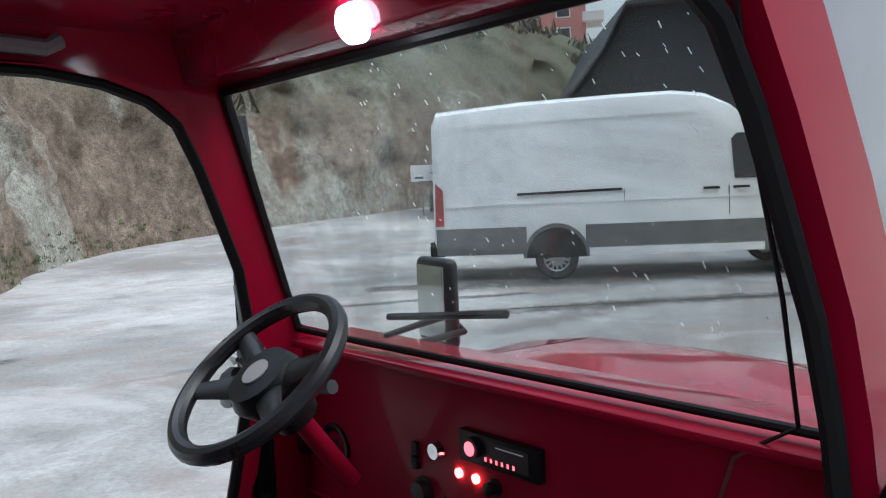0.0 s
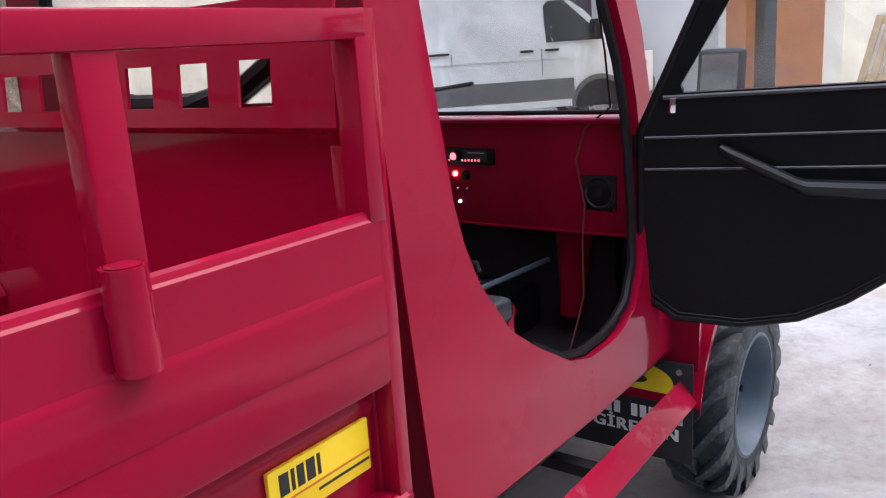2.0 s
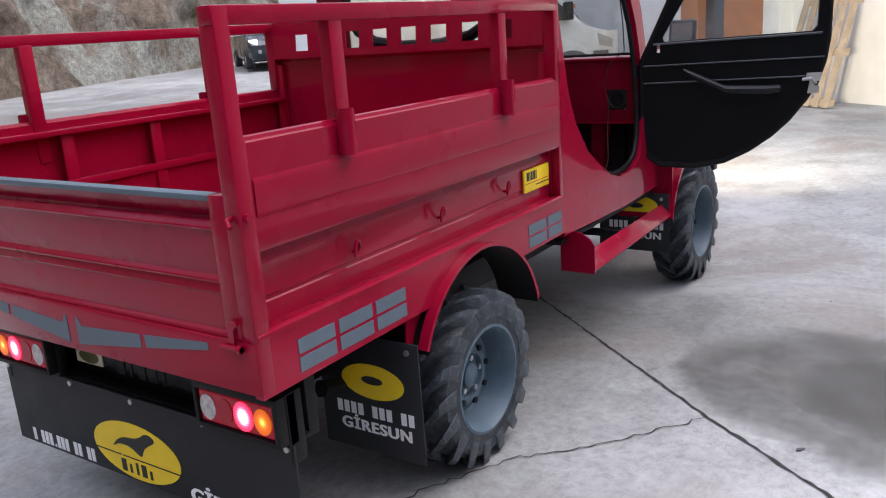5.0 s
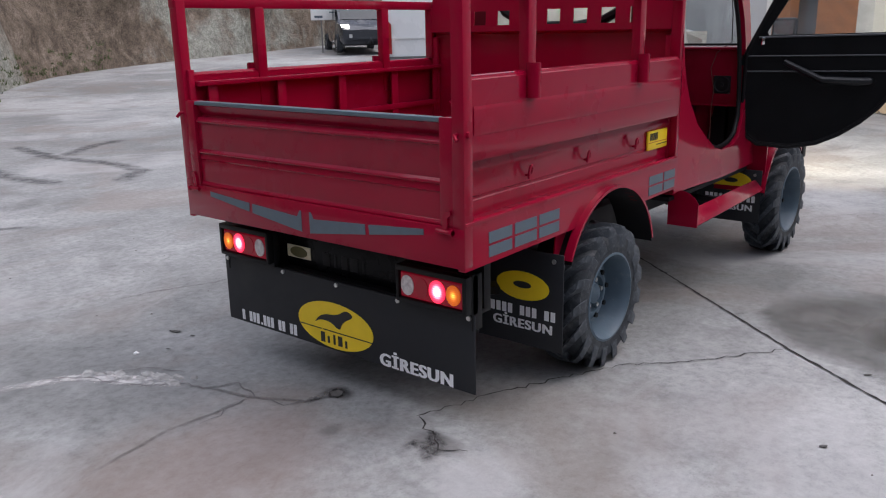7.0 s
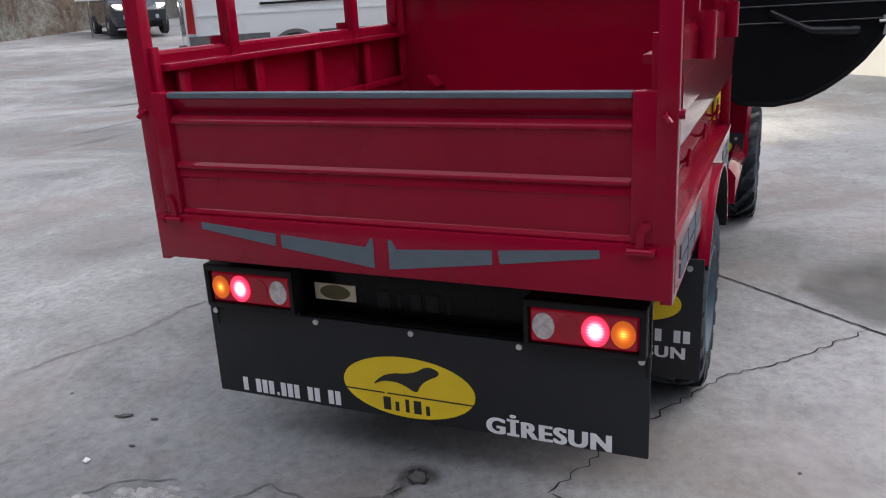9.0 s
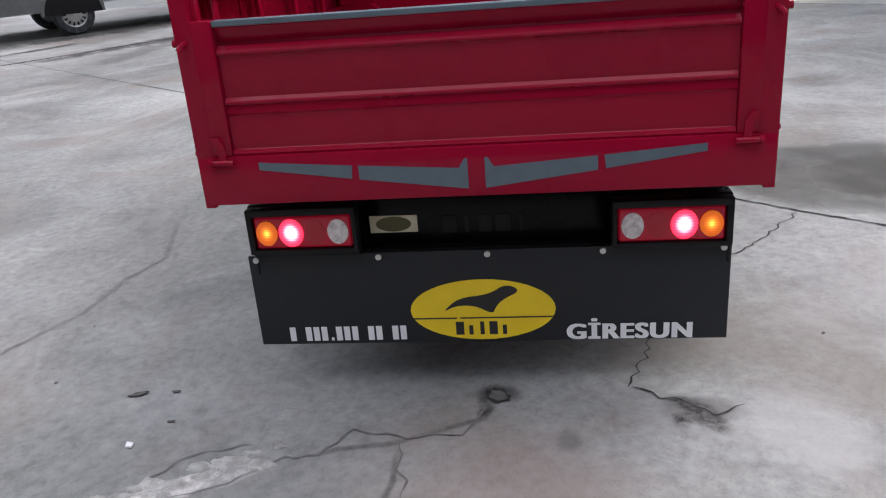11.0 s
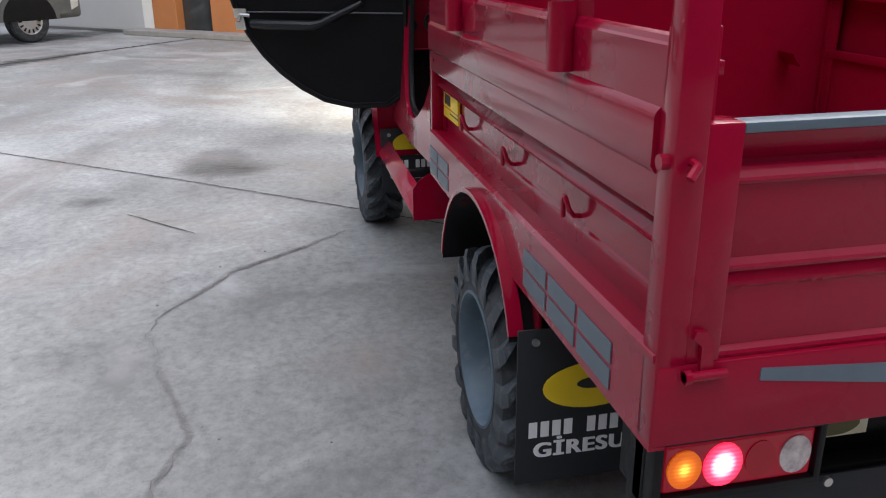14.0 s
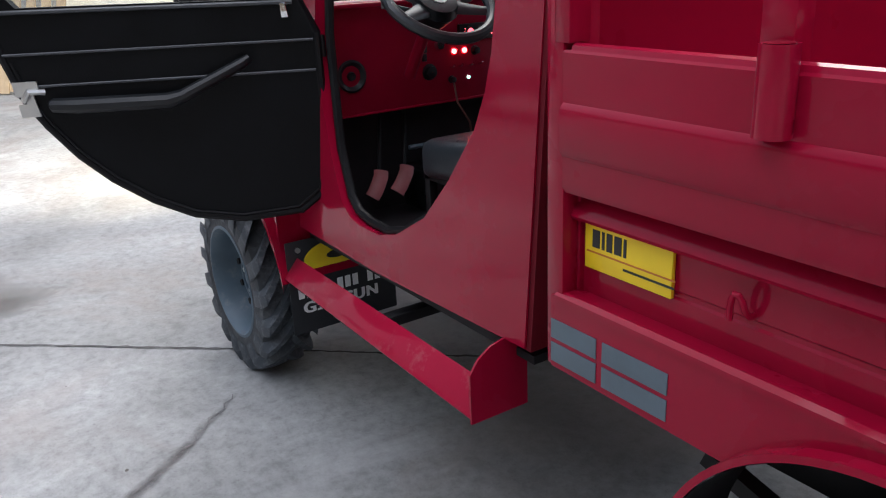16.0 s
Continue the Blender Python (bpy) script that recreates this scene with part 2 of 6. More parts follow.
M_TAIL_BULB = lit_lens("tail_bulb_red", (1.0, 0.5, 0.48), (1.0, 0.012, 0.06), 2.3, 0.1)
M_DARK_LENS = glow("tail_lens_dark", (1.0, 0.01, 0.04), 0.06, (0.2, 0.002, 0.012))
M_AMBER_BULB = lit_lens("indicator_amber", (1.0, 0.36, 0.04), (0.9, 0.16, 0.004), 0.28, 0.03)
M_CLEAR_LENS = surface("clear_lens", (0.62, 0.58, 0.58), 0.12, 0.35, 0.35, 60, 90, 0.5)
M_LED_RED = glow("panel_led_red", (1.0, 0.05, 0.05), 14.0)
M_LED_WHITE = glow("panel_led_white", (0.35, 1.0, 0.7), 2.5)
M_LED_ROOF = glow("roof_led_white", (0.95, 0.97, 1.0), 12.0)
M_DISPLAY = glow("radio_display_red", (1.0, 0.08, 0.1), 2.5)
M_GROUND = concrete_yard()


def faded(name, colour, most, rough=0.8, scale=9.0, thin=0.15):
    """Stain that thins out towards its rim, by the mesh's own fade value, and is broken up by noise."""
    m, t, b = nodes_of(name)
    b.inputs["Base Color"].default_value = (*colour, 1)
    b.inputs["Roughness"].default_value = rough
    at = t.nodes.new("ShaderNodeAttribute")
    at.attribute_name = "fade"
    n = noise_node(t, scale, 7, 0.7)
    f = mix(t, 1.0, at.outputs["Fac"], ramp(t, n.outputs[0], [(0.32, thin), (0.62, 1.0)]), "MULTIPLY")
    k = mix(t, 1.0, f, (most, most, most), "MULTIPLY")
    t.links.new(k, b.inputs["Alpha"])
    return m


M_TYRE_MARK = faded("tyre_mark", (0.06, 0.06, 0.065), 0.6)
M_SCUFF = faded("white_scuff", (0.72, 0.7, 0.68), 0.85, 0.8, 16.0)
M_PALE_SCUFF = faded("pale_scuff", (0.5, 0.49, 0.48), 0.45, 0.8, 16.0)
M_OIL = faded("oil_stain", (0.02, 0.02, 0.02), 0.6, 0.4, 18.0, 0.05)
M_WET_SHADE = faded("wet_streak_and_shade", (0.05, 0.05, 0.052), 0.75, 0.35, 2.5)
M_FAINT = faded("faint_crack", (0.08, 0.07, 0.062), 0.5, 0.9, 7.0)
M_CRACK_SOFT = surface("crack_filled", (0.15, 0.145, 0.145), 0.9, 0, 0.3, 20, 90, 0.3)
M_CRACK = surface("crack_dirt", (0.03, 0.028, 0.026), 0.9, 0, 0.3, 20, 90, 0.3)
M_COPPER = surface("thin_cable", (0.16, 0.05, 0.04), 0.5, 0, 0.1)


# ---- mesh helpers ----
def mesh_of(name, bm, mat, smooth=35):
    bmesh.ops.recalc_face_normals(bm, faces=bm.faces)
    me = bpy.data.meshes.new(name)
    bm.to_mesh(me)
    bm.free()
    me.materials.append(mat)
    if smooth:
        me.shade_smooth()
        me.set_sharp_from_angle(angle=radians(smooth))
    return me


def part(name, bm, mat, parent, label="", smooth=35):
    ob = new(name, mesh_of(name, bm, mat, smooth) if isinstance(bm, bmesh.types.BMesh) else bm)
    ob.parent = parent
    if parent.type == "EMPTY":
        ob.matrix_parent_inverse = Matrix.Translation(-parent.location)
    return tagged(ob, label)


def thing(name, base, label, category, group="", kind=""):
    ob = new(name)
    ob.empty_display_size = 0.1
    ob.location = base
    return tagged(ob, label, category, group, kind)


def single(name, bm, mat, label="", category="", group="", kind="", smooth=35):
    return tagged(new(name, mesh_of(name, bm, mat, smooth)), label, category, group, kind)


def B():
    return bmesh.new()


def hexa(bm, pts, bevel=0.0, seg=2):
    """A solid from 8 corners: four below, four above, in the same turn."""
    v = [bm.verts.new(p) for p in pts]
    f = [bm.faces.new([v[i] for i in q]) for q in ((3, 2, 1, 0), (4, 5, 6, 7), (0, 1, 5, 4), (1, 2, 6, 5), (2, 3, 7, 6), (3, 0, 4, 7))]
    if bevel:
        e = list({e for q in f for e in q.edges})
        bmesh.ops.bevel(bm, geom=e, offset=bevel, segments=seg, profile=0.5, affect="EDGES", clamp_overlap=True)
    return bm


def box(bm, x0, x1, y0, y1, z0, z1, bevel=0.0, seg=2):
    return hexa(bm, [(x0, y0, z0), (x1, y0, z0), (x1, y1, z0), (x0, y1, z0), (x0, y0, z1), (x1, y0, z1), (x1, y1, z1), (x0, y1, z1)], bevel, seg)


def prism(bm, loop, fa, fb):
    """Solid between two maps of one flat loop."""
    a = [bm.verts.new(fa(*p)) for p in loop]
    b = [bm.verts.new(fb(*p)) for p in loop]
    bm.faces.new(a)
    bm.faces.new(b[::-1])
    for i in range(len(loop)):
        j = (i + 1) % len(loop)
        bm.faces.new((a[i], b[i], b[j], a[j]))
    return bm


def sweep(bm, pts, r, n=8, closed=False, flat=1.0):
    """Round bar along points."""
    pts = [Vector(p) for p in pts]
    rings = []
    up = None
    for i, p in enumerate(pts):
        a = pts[i - 1] if (i or closed) else p
        b = pts[(i + 1) % len(pts)] if (i < len(pts) - 1 or closed) else p
        d = (b - a).normalized()
        if up is None:
            up = d.orthogonal().normalized()
        up = (up - d * up.dot(d)).normalized()
        side = d.cross(up)
        rr = r[i] if isinstance(r, (list, tuple)) else r
        rings.append([bm.verts.new(p + rr * (math.cos(k) * up + flat * math.sin(k) * side)) for k in (2 * math.pi * j / n for j in range(n))])
    m = len(rings)
    for i in range(m if closed else m - 1):
        a, b = rings[i], rings[(i + 1) % m]
        off = 0
        if closed and i == m - 1:
            off = min(range(n), key=lambda o: (a[0].co - b[o].co).length)
        for j in range(n):
            k = (j + 1) % n
            bm.faces.new((a[j], a[k], b[(k + off) % n], b[(j + off) % n]))
    if not closed:
        bm.faces.new(rings[0][::-1])
        bm.faces.new(rings[-1])
    return bm


def lathe(bm, prof, centre, axis="y", n=40, sgn=1):
    """Turned body: profile of (radius, along)."""
    rings = []
    for r, a in prof:
        ring = []
        for k in range(n):
            c, s = r * math.cos(2 * math.pi * k / n), r * math.sin(2 * math.pi * k / n)
            o = {"y": (c, a * sgn, s), "x": (a * sgn, c, s), "z": (c, s, a * sgn)}[axis]
            ring.append(bm.verts.new(Vector(centre) + Vector(o)))
        rings.append(ring)
    for a, b in zip(rings, rings[1:]):
        for j in range(n):
            bm.faces.new((a[j], a[(j + 1) % n], b[(j + 1) % n], b[j]))
    return bm


def disc(bm, centre, r, axis="x", thick=0.004, n=20, ry=None):
    """Short round or oval plug, its axis along x or y."""
    ry = ry or r
    loop = [(r * math.cos(2 * math.pi * k / n), ry * math.sin(2 * math.pi * k / n)) for k in range(n)]
    c = centre
    if axis == "x":
        return prism(bm, loop, lambda u, v: (c[0], c[1] + u, c[2] + v), lambda u, v: (c[0] + thick, c[1] + u, c[2] + v))
    if axis == "y":
        return prism(bm, loop, lambda u, v: (c[0] + u, c[1], c[2] + v), lambda u, v: (c[0] + u, c[1] + thick, c[2] + v))
    return prism(bm, loop, lambda u, v: (c[0] + u, c[1] + v, c[2]), lambda u, v: (c[0] + u, c[1] + v, c[2] + thick))


def cross(o, a, poly):
    """How far the ray from o at angle a goes to the loop poly."""
    d = (math.cos(a), math.sin(a))
    best = None
    for p, q in zip(poly, poly[1:] + poly[:1]):
        ex, ey = q[0] - p[0], q[1] - p[1]
        den = d[0] * ey - d[1] * ex
        if abs(den) < 1e-12:
            continue
        wx, wy = p[0] - o[0], p[1] - o[1]
        k = (wx * ey - wy * ex) / den
        u = (wx * d[1] - wy * d[0]) / den
        if k > 0 and -1e-9 <= u <= 1 + 1e-9:
            best = k if best is None else min(best, k)
    return best


def holed(bm, outer, inner, fa, fb, o=None):
    """Plate with one opening; both loops are seen whole from o."""
    o = o or (sum(p[0] for p in inner) / len(inner), sum(p[1] for p in inner) / len(inner))
    angles = sorted({round(math.atan2(p[1] - o[1], p[0] - o[0]), 5) for p in outer + inner})
    rings = []
    for loop in (outer, inner):
        pts = []
        for a in angles:
            k = cross(o, a, loop) or 0
            pts.append((o[0] + k * math.cos(a), o[1] + k * math.sin(a)))
        rings.append(pts)
    A, C = ([bm.verts.new(fa(*p)) for p in r] for r in rings)
    D, E = ([bm.verts.new(fb(*p)) for p in r] for r in rings)
    n = len(angles)
    for i in range(n):
        j = (i + 1) % n
        for q in ((A[i], A[j], C[j], C[i]), (D[i], E[i], E[j], D[j]), (A[i], D[i], D[j], A[j]), (C[i], C[j], E[j], E[i])):
            bm.faces.new(q)
    return bm


def soften(loop, n=1):
    for _ in range(n):
        out = []
        for p, q in zip(loop, loop[1:] + loop[:1]):
            out += [(0.75 * p[0] + 0.25 * q[0], 0.75 * p[1] + 0.25 * q[1]), (0.25 * p[0] + 0.75 * q[0], 0.25 * p[1] + 0.75 * q[1])]
        loop = out
    return loop


def lettering(text, size, mat, m, parent, wide=1.0, name="lettering", label="", depth=0.0008, heavy=0.035):
    cu = bpy.data.curves.new(name, "FONT")
    cu.body, cu.size, cu.extrude, cu.align_x, cu.align_y, cu.offset = text, size, depth, "CENTER", "CENTER", 0.012 * size
    cu.space_character = 1.12
    tmp = bpy.data.objects.new("tmp", cu)
    scene.collection.objects.link(tmp)
    bpy.context.view_layer.update()
    me = bpy.data.meshes.new_from_object(tmp.evaluated_get(bpy.context.evaluated_depsgraph_get()))
    bpy.data.objects.remove(tmp)
    thick = bmesh.new()
    for k in (-1, 0, 1):
        # the letter laid over itself, so that its strokes grow wider but not taller
        copy = me.copy()
        copy.transform(Matrix.Translation((k * heavy * size, 0, 0.0002 * k)))
        thick.from_mesh(copy)
        bpy.data.meshes.remove(copy)
    thick.to_mesh(me)
    thick.free()
    me.transform(m @ Matrix.Diagonal((wide, 1, 1, 1)))
    me.materials.clear()
    me.materials.append(mat)
    return part(name, me, mat, parent, label)

# ---- ground ----
bm = B()
n = 64
def far_step(k):
    return math.copysign(abs(k) ** 2.2 * 400, k)
def ground_z(x, y):
    """The yard lies level round the truck and climbs gently towards the hill."""
    d = 0.66 * x + 0.75 * y - 15.0
    return 0.0 if d <= 0 else 0.052 * d * d / (d + 2.0) if d < 40 else 0.052 * 1600 / 42


xs = [far_step((i - n) / n) for i in range(2 * n + 1)]
grid = [[bm.verts.new((x + 3, y, ground_z(x + 3, y) - 0.0005)) for x in xs] for y in xs]
for i in range(2 * n):
    for j in range(2 * n):
        bm.faces.new((grid[i][j], grid[i][j + 1], grid[i + 1][j + 1], grid[i + 1][j]))
ground = single("ground", bm, M_GROUND, "grey worn concrete yard with stains and cracks", "ground", kind="structure", smooth=0)


def crack(points, w, wander=0.02, seed=1, mat=None):
    """Jagged dirt-filled joint in the slab."""
    rnd = random.Random(seed)
    bm = B()
    line = []
    for p, q in zip(points, points[1:]):
        k = max(2, int(math.dist(p, q) / 0.03))
        for i in range(k):
            f = i / k
            line.append((p[0] + (q[0] - p[0]) * f, p[1] + (q[1] - p[1]) * f))
    line.append(points[-1])
    rows = []
    for i, (x, y) in enumerate(line):
        a, b = line[max(0, i - 1)], line[min(len(line) - 1, i + 1)]
        dx, dy = b[0] - a[0], b[1] - a[1]
        l = math.hypot(dx, dy) or 1
        o = rnd.uniform(-wander, wander)
        h = w * rnd.uniform(0.35, 1.0) * (0.4 if i in (0, len(line) - 1) else 1)
        rows.append([bm.verts.new((x - dy / l * (o + s * h), y + dx / l * (o + s * h), 0.0035)) for s in (-0.5, 0.5)])
    for a, b in zip(rows, rows[1:]):
        bm.faces.new((a[0], b[0], b[1], a[1]))
    return single("ground_crack", bm, mat or M_CRACK, "dark dirt-filled crack across the concrete yard", "crack", kind="structure", smooth=0)


crack([(0.6, -2.6), (1.222, -1.765), (1.562, -1.311), (2.564, -0.112), (3.398, 0.788)], 0.017, 0.0045, 3)
crack([(3.398, 0.788), (4.3, 1.83), (5.54, 3.35), (8.23, 6.62), (9.6, 8.3)], 0.017, 0.0045, 33, surface("joint_filled", (0.085, 0.08, 0.08), 0.9, 0, 0.3, 20, 90, 0.3))
crack([(1.562, -1.311), (1.217, -1.045), (0.945, -0.782), (0.407, -0.515), (0.08, -0.41)], 0.008, 0.014, 4)
crack([(0.08, -0.41), (-0.054, -0.626), (-0.02, -0.72)], 0.008, 0.015, 5)
def stain(points, w, mat, label, category="stain", wander=0.03, seed=2, z=0.0025, edge=0.22):
    """Soft-edged mark along points; w is one width or one a point."""
    rnd = random.Random(seed)
    ws_ = w if isinstance(w, (list, tuple)) else [w] * len(points)
    line = []
    for (p, wa), (q, wb) in zip(zip(points, ws_), list(zip(points, ws_))[1:]):
        k = max(3, int(math.dist(p, q) / 0.06))
        line += [(p[0] + (q[0] - p[0]) * i / k, p[1] + (q[1] - p[1]) * i / k, wa + (wb - wa) * i / k) for i in range(k)]
    line.append((*points[-1], ws_[-1]))
    verts, fade, faces = [], [], []
    for i, (x, y, h) in enumerate(line):
        a, b = line[max(0, i - 2)], line[min(len(line) - 1, i + 2)]
        dx, dy = b[0] - a[0], b[1] - a[1]
        l = math.hypot(dx, dy) or 1
        o = rnd.uniform(-wander, wander) * h * 4
        end = min(1, i / 3, (len(line) - 1 - i) / 3)
        for s, f in ((-0.5, 0), (-edge, 0.8), (0, 1), (edge, 0.8), (0.5, 0)):
            verts.append((x - dy / l * (o + s * h), y + dx / l * (o + s * h), z))
            fade.append(f * end)
    for i in range(len(line) - 1):
        for j in range(4):
            faces.append((i * 5 + j, i * 5 + j + 5, i * 5 + j + 6, i * 5 + j + 1))
    me = bpy.data.meshes.new("ground_mark")
    me.from_pydata(verts, [], faces)
    me.materials.append(mat)
    att = me.attributes.new("fade", "FLOAT", "POINT")
    att.data.foreach_set("value", fade)
    return tagged(new("ground_mark", me), label, category, kind="structure")


RUBBER_LABEL = "dark curved tyre mark on the concrete yard"
stain([(2.8, 8.9), (2.6, 7.5), (2.75, 6.35), (2.65, 5.64), (2.1, 5.2)], 0.26, M_TYRE_MARK, RUBBER_LABEL, seed=1)
stain([(2.7, 7.4), (3.2, 7.9), (4.0, 8.3)], 0.3, M_TYRE_MARK, RUBBER_LABEL, seed=2)
stain([(1.75, 7.6), (1.65, 6.4), (1.75, 5.6)], 0.3, M_TYRE_MARK, RUBBER_LABEL, seed=3)
stain([(0.4, 4.4), (0.56, 4.108), (0.728, 3.926)], 0.12, M_TYRE_MARK, RUBBER_LABEL, seed=4)
WHITE_LABEL = "white scuffed patch on the worn concrete"
stain([(-0.80, 1.15), (-0.483, 0.979), (-0.426, 0.809), (-0.271, 0.554)], 0.085, M_SCUFF, WHITE_LABEL, seed=5)
stain([(-0.47, 1.0), (-0.36, 0.80), (-0.26, 0.60)], 0.05, M_SCUFF, WHITE_LABEL, seed=6, z=0.0032)
stain([(1.98, 1.86), (1.75, 1.80), (1.55, 1.84)], 0.14, M_PALE_SCUFF, WHITE_LABEL, seed=7)
OIL_LABEL = "black oily stain on the concrete"
stain([(0.10, -0.07), (0.06, 0.0), (-0.03, 0.022), (-0.1, 0.03)], [0.09, 0.1, 0.05, 0.04], M_OIL, OIL_LABEL, seed=8)
M_MOTTLE = faded("mottled_stain", (0.045, 0.045, 0.047), 0.9, 0.7, 26.0, 0.0)
MOTTLE_LABEL = "broken dark mottled patch in the concrete"
stain([(0.045, -0.50), (0.01, -0.54), (-0.04, -0.59), (-0.10, -0.61), (-0.16, -0.664)], [0.035, 0.05, 0.085, 0.1, 0.06], M_MOTTLE, MOTTLE_LABEL, seed=9)
stain([(-0.04, -0.585), (-0.09, -0.53), (-0.115, -0.494)], [0.05, 0.075, 0.05], M_MOTTLE, MOTTLE_LABEL, seed=10)
stain([(0.01, -0.005), (-0.05, 0.015), (-0.10, 0.03)], [0.05, 0.035, 0.04], M_MOTTLE, MOTTLE_LABEL, seed=36)
stain([(0.05, 1.20), (0.08, 1.09)], 0.06, M_OIL, OIL_LABEL, seed=11)
M_HALO = faded("crack_halo", (0.11, 0.1, 0.09), 0.3, 0.9, 7.0)
FAINT_LABEL = "faint hairline crack in the concrete"
stain([(-0.02, 0.03), (-0.086, 0.033), (-0.195, 0.259), (-0.223, 0.411), (-0.27, 0.55)], 0.03, M_FAINT, FAINT_LABEL, "crack", seed=12)
stain([(-0.19, 0.25), (-0.36, 0.24), (-0.55, 0.26), (-0.95, 0.19)], 0.025, M_FAINT, FAINT_LABEL, "crack", seed=13)
stain([(2.16, 1.72), (2.35, 1.59), (2.58, 1.46), (2.71, 1.28), (2.85, 1.11), (3.04, 0.90)], [0.04, 0.05, 0.06, 0.06, 0.05, 0.04], M_FAINT, FAINT_LABEL, "crack", seed=14)
stain([(1.74, 1.71), (1.22, 1.55), (0.97, 1.64), (0.67, 1.65), (0.37, 1.78), (0.16, 1.82)], 0.035, M_HALO, FAINT_LABEL, "crack", seed=16)
crack([(3.04, 0.90), (2.85, 1.11), (2.71, 1.28), (2.58, 1.46), (2.35, 1.59), (2.16, 1.72), (2.01, 1.765)], 0.008, 0.014, 21, M_CRACK_SOFT)
crack([(2.01, 1.765), (1.74, 1.71), (1.45, 1.63), (1.22, 1.55)], 0.003, 0.018, 26, M_CRACK_SOFT)
crack([(1.22, 1.55), (1.08, 1.60), (0.97, 1.64), (0.82, 1.63), (0.67, 1.65), (0.5, 1.73), (0.37, 1.78), (0.16, 1.82)], 0.006, 0.016, 27, M_CRACK_SOFT)
WET_SHADE_LABEL = "dark damp streaks and painted van shade on the concrete yard"
M_DAMP = faded("damp_patch", (0.09, 0.088, 0.08), 0.6, 0.5, 1.6)
M_DAMP_EVEN = faded("even_damp_patch", (0.10, 0.10, 0.09), 0.66, 0.5, 3.0, 0.6)
stain([(2.45, -1.15), (2.3, -1.33), (2.12, -1.55), (2.08, -1.78), (2.0, -2.05), (2.0, -2.6), (2.05, -3.0)], [0.4, 0.95, 1.2, 1.3, 1.4, 1.3, 0.7], M_DAMP_EVEN, "wide damp dark patch on the concrete", seed=23, wander=0.006, edge=0.4)
stain([(2.05, -1.5), (2.02, -1.75), (2.0, -2.0), (2.0, -2.5), (2.0, -2.9)], [0.35, 0.7, 0.9, 0.8, 0.4], M_DAMP_EVEN, "wide damp dark patch on the concrete", seed=24, wander=0.006, edge=0.36, z=0.0029)
stain([(1.80, -0.98), (1.89, -0.972), (1.95, -1.0)], 0.04, M_OIL, OIL_LABEL, seed=31)
stain([(4.65, 1.95), (4.55, 1.6), (4.5, 1.2)], [0.4, 0.6, 0.4], M_DAMP, "damp dark patch on the concrete", seed=24, wander=0.01)
stain([(3.95, 2.5), (3.9, 2.3), (3.87, 2.1)], [0.15, 0.28, 0.15], M_DAMP, "damp dark patch on the concrete", seed=25, wander=0.01)
stain([(8.3, 6.5), (9.4, 5.9), (11.2, 4.7), (12.5, 3.7)], [0.3, 0.7, 0.8, 0.3], M_WET_SHADE, WET_SHADE_LABEL, seed=17)
# this wide strip is the van's shadow, painted along its near side
stain([(9.3, 9.7), (10.6, 8.4), (12.6, 7.0), (14.8, 5.2), (16.8, 3.8)], [0.8, 1.3, 1.6, 1.6, 1.0], M_WET_SHADE, WET_SHADE_LABEL, seed=18)
stain([(7.6, 8.6), (9.0, 7.9), (10.4, 7.0)], [0.2, 0.4, 0.3], M_WET_SHADE, WET_SHADE_LABEL, seed=19)
crack([(3.6, 2.06), (3.17, 1.67)], 0.011, 0.003, 8)
crack([(8.2, 7.0), (11.2, 4.67), (15.0, 1.8), (19, -1.4)], 0.10, 0.02, 10)


M_CHIP = surface("broken_concrete", (0.1, 0.095, 0.09), 0.9, 0, 0.4, 25, 90, 0.6)
M_MORTAR = surface("pale_mortar", (0.40, 0.40, 0.385), 0.85, 0, 0.3, 16, 70, 0.7, dust=(0.2, 0.19, 0.18), dust_at=(0.44, 0.6))


def pit(x, y, rx, ry, turn, seed, floor_mat, label):
    """Shallow broken hollow: a ragged dark rim round a rough bottom."""
    rnd = random.Random(seed)
    n2 = 18
    verts, faces = [], []
    for ring_r, z in ((1.0, 0.0042), (0.78, 0.0046), (0.0, 0.0044)):
        for k in range(n2 if ring_r else 1):
            a = 6.2832 * k / n2
            q = ring_r * rnd.uniform(0.75, 1.15)
            u, v = rx * q * math.cos(a), ry * q * math.sin(a)
            verts.append((x + u * math.cos(turn) - v * math.sin(turn), y + u * math.sin(turn) + v * math.cos(turn), z))
    for k in range(n2):
        j = (k + 1) % n2
        faces += [(k, j, n2 + j, n2 + k), (n2 + k, n2 + j, 2 * n2)]
    me = bpy.data.meshes.new("ground_pit")
    me.from_pydata(verts, [], faces)
    me.materials.append(M_CRACK)
    me.materials.append(floor_mat)
    for k, f in enumerate(me.polygons):
        f.material_index = k % 2
    return tagged(new("ground_pit", me), label, "pit", kind="structure")


bm = B()
hexa(bm, [(-0.222, 1.018, 0.003), (-0.198, 1.022, 0.003), (-0.2, 1.042, 0.003), (-0.219, 1.04, 0.003), (-0.221, 1.019, 0.009), (-0.199, 1.022, 0.005), (-0.201, 1.041, 0.011), (-0.218, 1.039, 0.006)])
single("paper_scrap", bm, M_WHITE_INK, "small crumpled white paper scrap on the concrete", "litter", smooth=0)
PIT_LABEL = "small broken hollow in the concrete with a dark rim"
pit(0.04, -0.016, 0.045, 0.034, 0.6, 1, M_CHIP, PIT_LABEL)
pit(0.062, 1.133, 0.012, 0.032, 0.35, 2, M_CHIP, PIT_LABEL)
